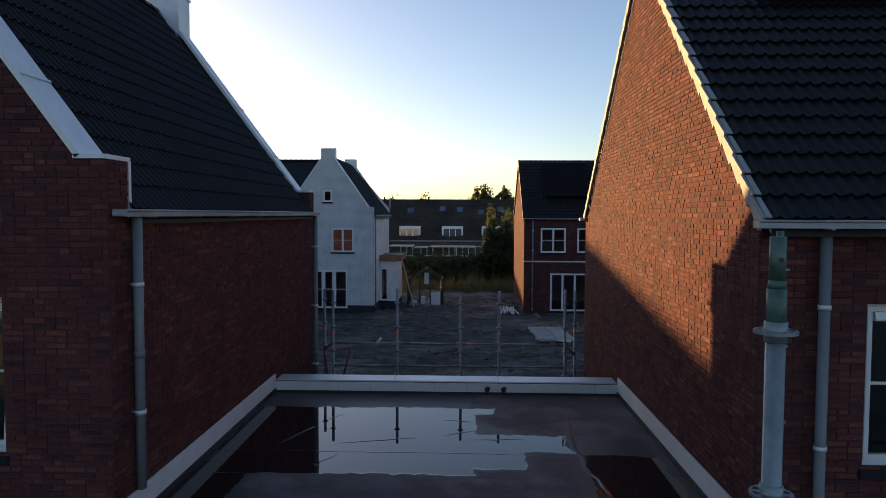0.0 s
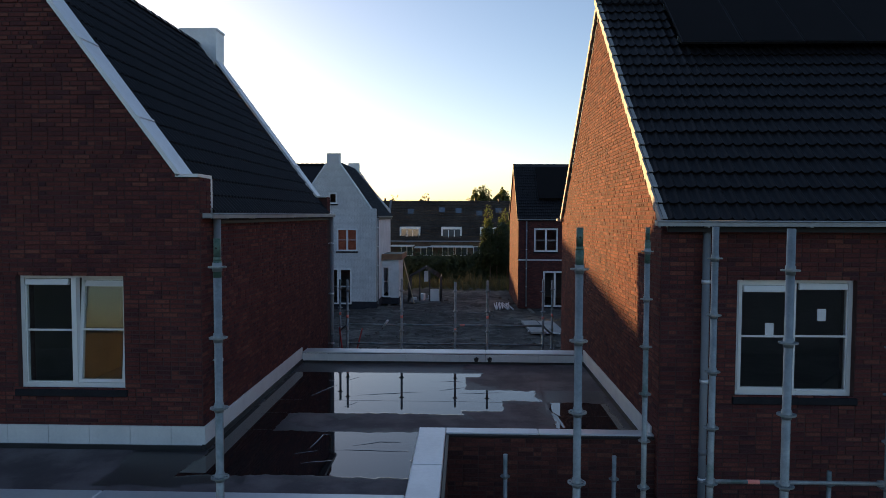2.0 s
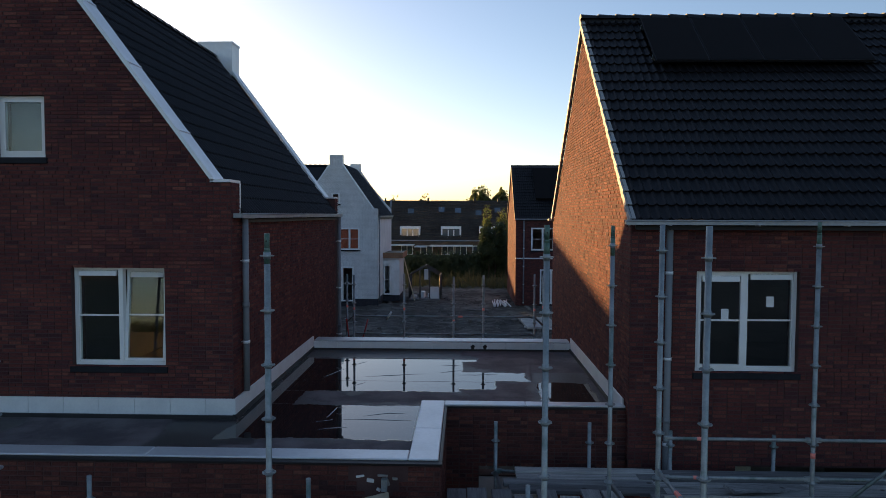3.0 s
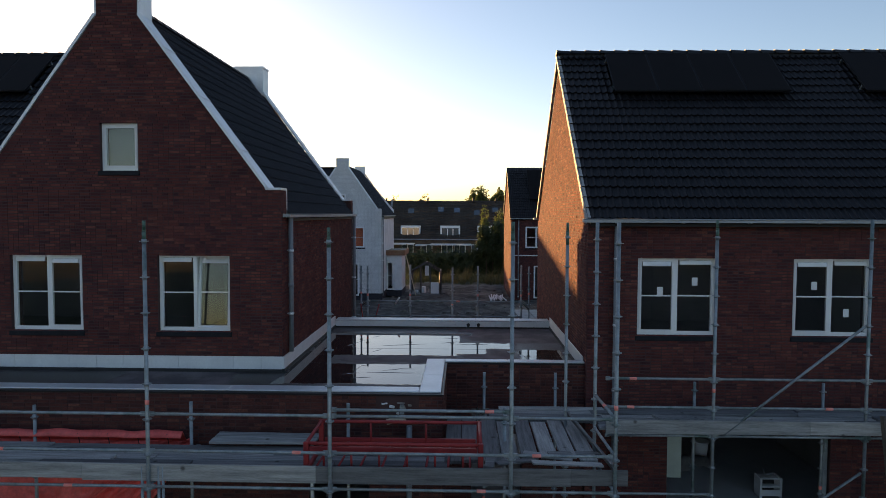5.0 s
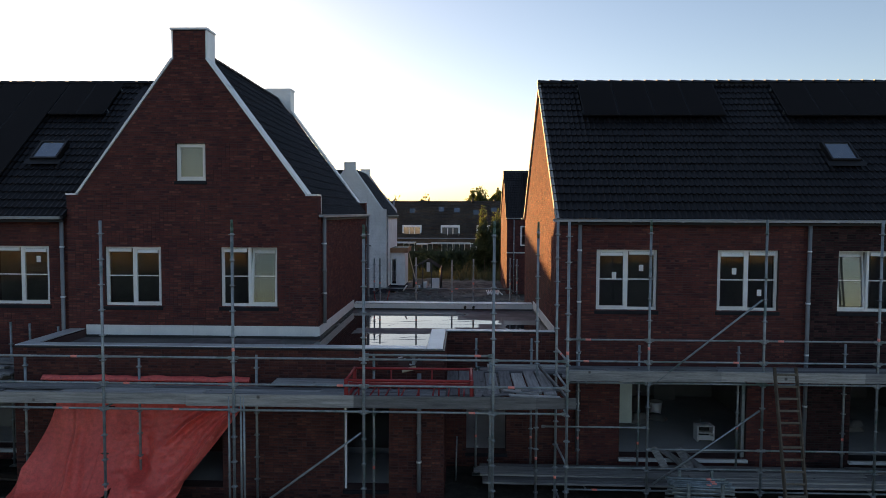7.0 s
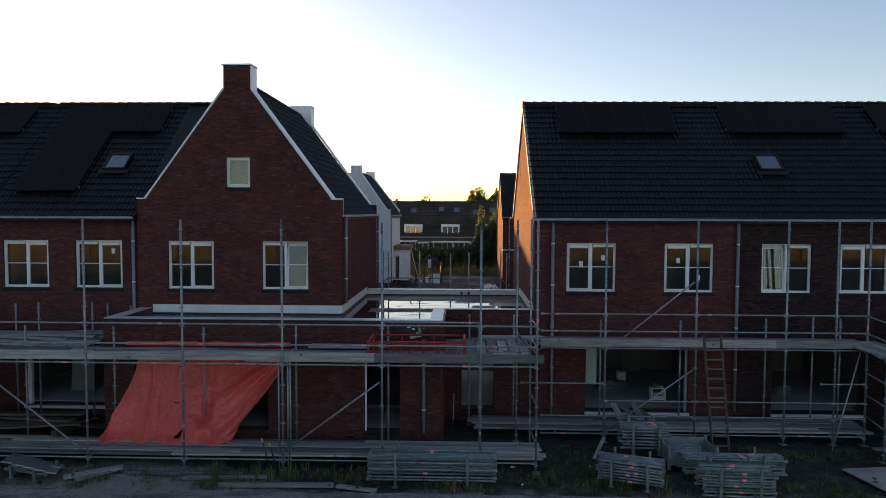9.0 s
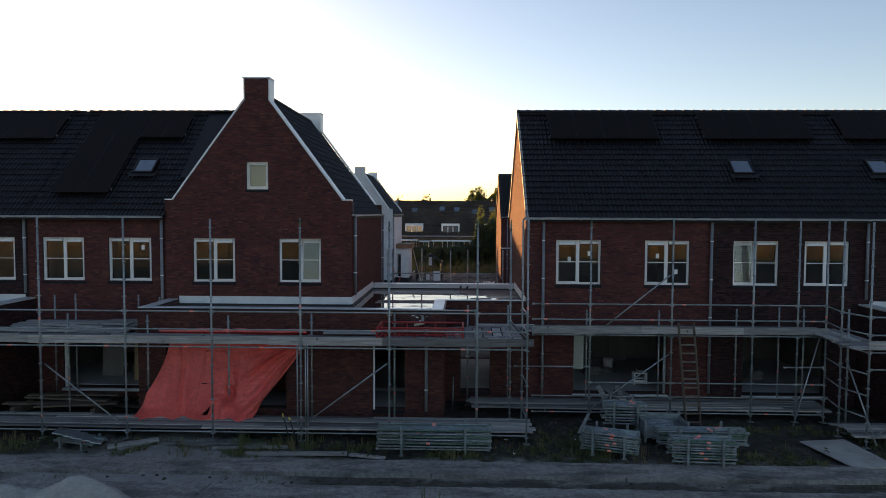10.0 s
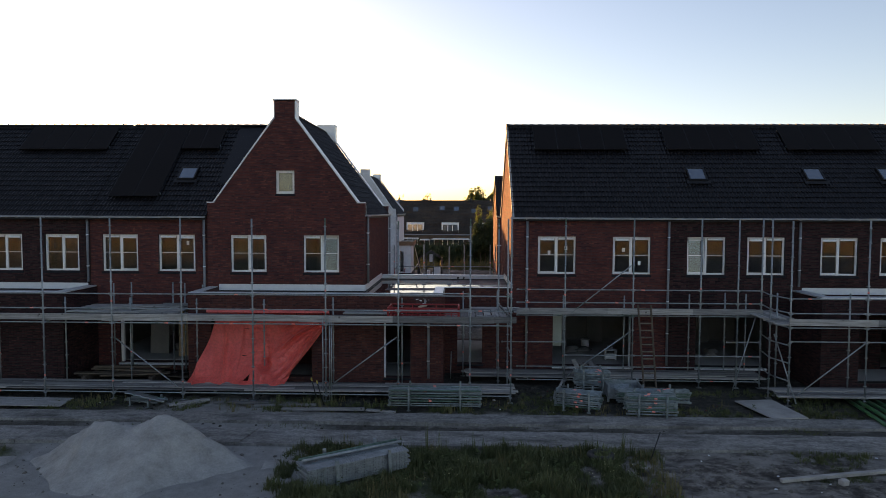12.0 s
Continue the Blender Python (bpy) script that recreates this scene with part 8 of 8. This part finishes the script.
blades("grass", 9000, (2.2, 11.5, 0.5, 3.2), 0.22, "grass", "dark rough grass round the tube racks", 21, 0.0)
blades("grass", 2500, (-18, 18, 0.5, 1.8), 0.36, "dry_grass", "dry stalks before the scaffold", 13, 0.12, 0.4, 7)
blades("grass", 650, (-4.6, -2.9, 0.9, 1.6), 0.40, "grass", "tall tufts of grass round the scaffold foot", 31, -0.2, 0.3, 12)
blades("grass", 1500, (-20, 20, -0.95, -0.40), 0.10, "grass", "thin grass between the slabs", 4, 0.18, 0.5, 8)
blades("grass", 4200, (-20, -8.2, -6.5, -2.1), 0.24, "grass", "rough grass beside the sand", 6, 0.12)
blades("grass", 12000, (-9, 8, 46.5, 52.0), 0.75, "dry_grass", "tall pale grass before the hedge", 7, -0.6)
blades("grass", 9000, (-9, 8, 46.0, 52.0), 0.6, "grass", "tall green grass before the hedge", 8, -0.6)
MAT["flower"] = plain("pale_yellow_flower", (0.55, 0.50, 0.22), (0.75, 0.72, 0.45), 0.7, bump=0)
MAT["weed"] = plain("weed_leaf", (0.035, 0.052, 0.016), (0.075, 0.095, 0.032), 0.85, scale=2, fine=20, bump=0)
r10 = random.Random(31)
petals, weeds = Geo(), Geo()
for i in range(170):
    x, y = r10.uniform(-0.6, 4.2), r10.uniform(-4.6, -2.3)
    if noise.noise(Vector((x, y, 4))) < -0.05:
        continue
    z, q = rise(x, y) + r10.uniform(0.12, 0.36), r10.uniform(0.007, 0.014)
    petals.add([(x - q, y, z), (x, y - q, z + q * 0.4), (x + q, y, z), (x, y + q, z - q * 0.4), (x, y, z + q)], [(0, 1, 4), (1, 2, 4), (2, 3, 4), (3, 0, 4)])
for i in range(150):
    x, y = (r10.uniform(-3.4, 4.6), r10.uniform(-5.5, -2.2)) if i % 3 else (r10.uniform(-15, 12), r10.uniform(0.6, 1.6))
    z0 = rise(x, y)
    for k in range(9):
        a, h, ln = r10.uniform(0, 6.3), r10.uniform(0.02, 0.22), r10.uniform(0.05, 0.13)
        d, s = Vector((math.cos(a), math.sin(a), r10.uniform(-0.2, 0.5))) * ln, Vector((-math.sin(a), math.cos(a), 0.1)) * ln * 0.28
        c = Vector((x, y, z0 + h))
        weeds.add([c, c + d * 0.5 + s, c + d, c + d * 0.5 - s], [(0, 1, 2, 3)])
solid("wild_flowers", petals, MAT["flower"], "tiny pale flowers in the grass", "flowers", kind="stuff")
solid("weeds", weeds, MAT["weed"], "broad-leaved weeds among the grass", "weeds", kind="stuff")


def leaves(g, centre, radii, count, size, r5, hollow=0.55):
    c, rad = Vector(centre), Vector(radii)
    made = 0
    while made < count:
        d = Vector((r5.gauss(0, 1), r5.gauss(0, 1), r5.gauss(0, 1))).normalized()
        lump = 1 + 0.38 * noise.noise(d * 2.3 + c) + 0.2 * noise.noise(d * 5.5 + c)
        p = c + Vector((d.x * rad.x, d.y * rad.y, d.z * rad.z)) * lump * r5.uniform(hollow, 1.0)
        if noise.noise(p * (0.9 / max(size * 4, 0.2))) < -0.12:
            made += 0.3
            continue
        a = Vector((r5.gauss(0, 1), r5.gauss(0, 1), r5.gauss(0, 1))).normalized()
        b = a.orthogonal().normalized() * size * r5.uniform(0.5, 1.0)
        a = a * size * r5.uniform(0.5, 1.0)
        k = len(g.v)
        g.v += [tuple(p - a), tuple(p + b * 0.6), tuple(p + a), tuple(p - b * 0.6)]
        g.f.append((k, k + 1, k + 2, k + 3))
        g.s.append(False)
        made += 1


def tree(at, height, spread, mat, label, count, size, seed):
    r5 = random.Random(seed)
    o = thing("tree", at, label, "tree", "trees beyond the yard")
    x, y, _ = at
    tr = Geo()
    crown = Geo()
    tr.tube((x, y, 0), (x + 0.05, y, height * 0.5), 0.03 * height * 0.5, 8, 0.012 * height)
    tr.tube((x + 0.05, y, height * 0.5), (x, y, height * 0.92), 0.012 * height, 8, 0.004 * height)
    for i in range(9):
        a = r5.uniform(0, 2 * math.pi)
        z = height * (0.25 + 0.07 * i)
        k = spread * (1 - 0.06 * i) * r5.uniform(0.6, 1)
        e = Vector((x + math.cos(a) * k * 0.8, y + math.sin(a) * k * 0.8, z + k * 0.5))
        tr.tube((x, y, z), e, 0.006 * height, 6, 0.002 * height)
        leaves(crown, e, (k * 0.55, k * 0.55, k * 0.6), count // 12, size, r5, 0.2)
    leaves(crown, (x, y, height * 0.62), (spread * 0.7, spread * 0.7, height * 0.36), count // 3, size, r5, 0.3)
    part("trunk", tr, MAT["bark"], o)
    tagged(part("crown", crown, MAT[mat], o))
    return o


r6 = random.Random(40)
hedge = Geo()
for i in range(26):
    x = -11 + i * 0.85
    leaves(hedge, (x, 53.6 + r6.uniform(-0.5, 0.5), 1.0), (0.9, 0.9, 1.30 + r6.uniform(-0.12, 0.22)), 1100, 0.12, r6, 0.6)
tagged(solid("hedge", hedge, MAT["leaf"], "tall dark green hedge behind the grass", "hedge"), kind="stuff")
tagged(solid("hedge_core", Geo().bevel_box(-11.5, 11, 53.7, 54.3, 0, 1.9, 0.2), MAT["leaf"], "dense dark inside of the hedge", "hedge"))
tree((2.05, 54.4, 0), 6.25, 0.75, "birch_leaf", "slim birch tree with a sunlit top", 3600, 0.11, 1)
tree((3.5, 54.4, 0), 6.0, 0.95, "birch_leaf", "bushy young tree with a sunlit top", 4200, 0.11, 2)
tree((2.75, 53.4, 0), 4.9, 1.75, "leaf", "dark bushy tree at the hedge", 8200, 0.13, 3)
tree((2.2, 53.0, 0), 3.6, 1.4, "leaf", "low dark bush at the hedge", 5200, 0.13, 13)
tree((3.6, 53.0, 0), 4.2, 1.3, "leaf", "low dark bush at the hedge", 5200, 0.13, 14)
tree((2.5, 104.0, 0), 9.4, 3.0, "birch_leaf", "sunlit round tree crown behind the terrace", 36000, 0.25, 4)
tree((6.0, 103.0, 0), 9.3, 2.9, "birch_leaf", "sunlit round tree crown behind the terrace", 36000, 0.25, 5)
tree((-6.0, 104.0, 0), 8.7, 1.6, "birch_leaf", "small tree top behind the terrace", 8000, 0.18, 6)
tree((-10.8, 104.0, 0), 8.4, 1.2, "birch_leaf", "small tree top behind the terrace", 6000, 0.18, 7)

woods = Geo()
for i in range(46):
    x = -150 + i * 5.2 + r6.uniform(-2, 2)
    leaves(woods, (x, -122 + r6.uniform(-4, 4), 4.8), (4.6, 3.5, 1.9 + r6.uniform(-0.9, 1.2)), 1300, 0.42, r6, 0.2)
tagged(solid("far_woods", woods, MAT["leaf"], "dark belt of trees beyond the field", "trees"), kind="stuff")
lumps("yard_clods", [(x, y + 15.5, q) for x, y, q in spread(700, -4.5, 4.5, -2.5, 26, 0.03, 0.20)], "clod", "clods and lumps of rutted yard soil", "soil", 5)

# frame of a small glasshouse with clutter in it
hut = thing("glasshouse_frame", (-2.25, 39.5, 0), "bare dark steel frame of a small glasshouse", "glasshouse")
hx = (-3.22, -1.30)
for y in (38.7, 39.6, 40.5):
    for x in hx:
        part("post", Geo().tube((x, y, 0.05), (x, y, 1.52), 0.045, 6), MAT["dark_steel"], hut)
        part("rafter", Geo().tube((x, y, 1.52), (-2.24, y, 2.08), 0.042, 6), MAT["dark_steel"], hut)
    if y == 38.7:
        for x in (-2.55, -1.95):
            part("post", Geo().tube((x, y, 0.05), (x, y, 1.9), 0.038, 6), MAT["dark_steel"], hut)
for x, z in ((hx[0], 1.52), (hx[1], 1.52), (-2.24, 2.08), (hx[0], 0.08), (hx[1], 0.08)):
    part("beam", Geo().tube((x, 38.7, z), (x, 40.5, z), 0.040, 6), MAT["dark_steel"], hut)
solid("pallet", Geo().box(-3.2, -1.28, 38.55, 38.65, 0.0, 0.1).box(-3.2, -1.28, 38.65, 40.6, 0.03, 0.07), MAT["wood"], "flat weathered wooden pallet under the frame", "pallet")
solid("white_board", Geo().bevel_box(-2.0, -1.40, 38.95, 39.0, 0.06, 0.80, 0.005), MAT["white"], "white board standing in the frame", "board")
solid("white_board", Geo().bevel_box(-2.3, -2.05, 38.95, 39.0, 1.25, 1.9, 0.005, m=None), MAT["panel"], "pale sign board hanging in the frame", "board")
for i in range(6):
    a = r6.uniform(-2.9, -1.9)
    solid("clutter_box", Geo().bevel_box(-0.12, 0.12, -0.1, 0.1, 0, r6.uniform(0.15, 0.4), 0.01, m=pose(a, 39.3 + 0.15 * i, 0.08, 0, 0, r6.uniform(0, 90))), MAT[("white", "panel", "wood")[i % 3]], "small pale box among garden clutter", "box", "clutter in the frame")
for i in range(11):
    o = Vector((1.9 + 0.085 * i, 37.0, 0.02 + 0.05 * (i % 2)))
    solid("pale_lath", Geo().bevel_box(-0.03, 0.03, -1.3, 1.3, 0, 0.06, 0.004, m=Matrix.Translation(o) @ Matrix.Rotation(r6.uniform(-0.12, 0.12), 4, "Z")), MAT["panel"], "pale lath in a loose heap on the ground", "lath", "laths in a heap")
for i in range(2):
    solid("board_sheet", Geo().bevel_box(-0.37, 0.37, -1.6, 1.6, 0, 0.10, 0.01, m=pose(3.35 + 0.78 * i, 29.4, 0.06, 0, 0, 3)), MAT["sheet_wood"], "grey board sheet lying on the yard", "board", "board sheets on the yard")
beam((3.0, 28.4, 0.05), (4.3, 27.5, 0.1), 0.12, 0.06, "panel", "pale batten lying on the yard")
beam((0.3, 34.2, 0.02), (1.6, 34.0, 0.02), 0.12, 0.06, "wood", "weathered batten lying on the yard")
for i, (x, y) in enumerate(((-2.30, 11.5), (-2.12, 11.45))):
    solid("red_prop", Geo().tube((x, y, 2.24), (x - 0.12 + 0.3 * i, y + 0.1, 2.98), 0.016, 8), MAT["red_paint"], "red steel prop leaning on the rear scaffold", "prop", "red props")
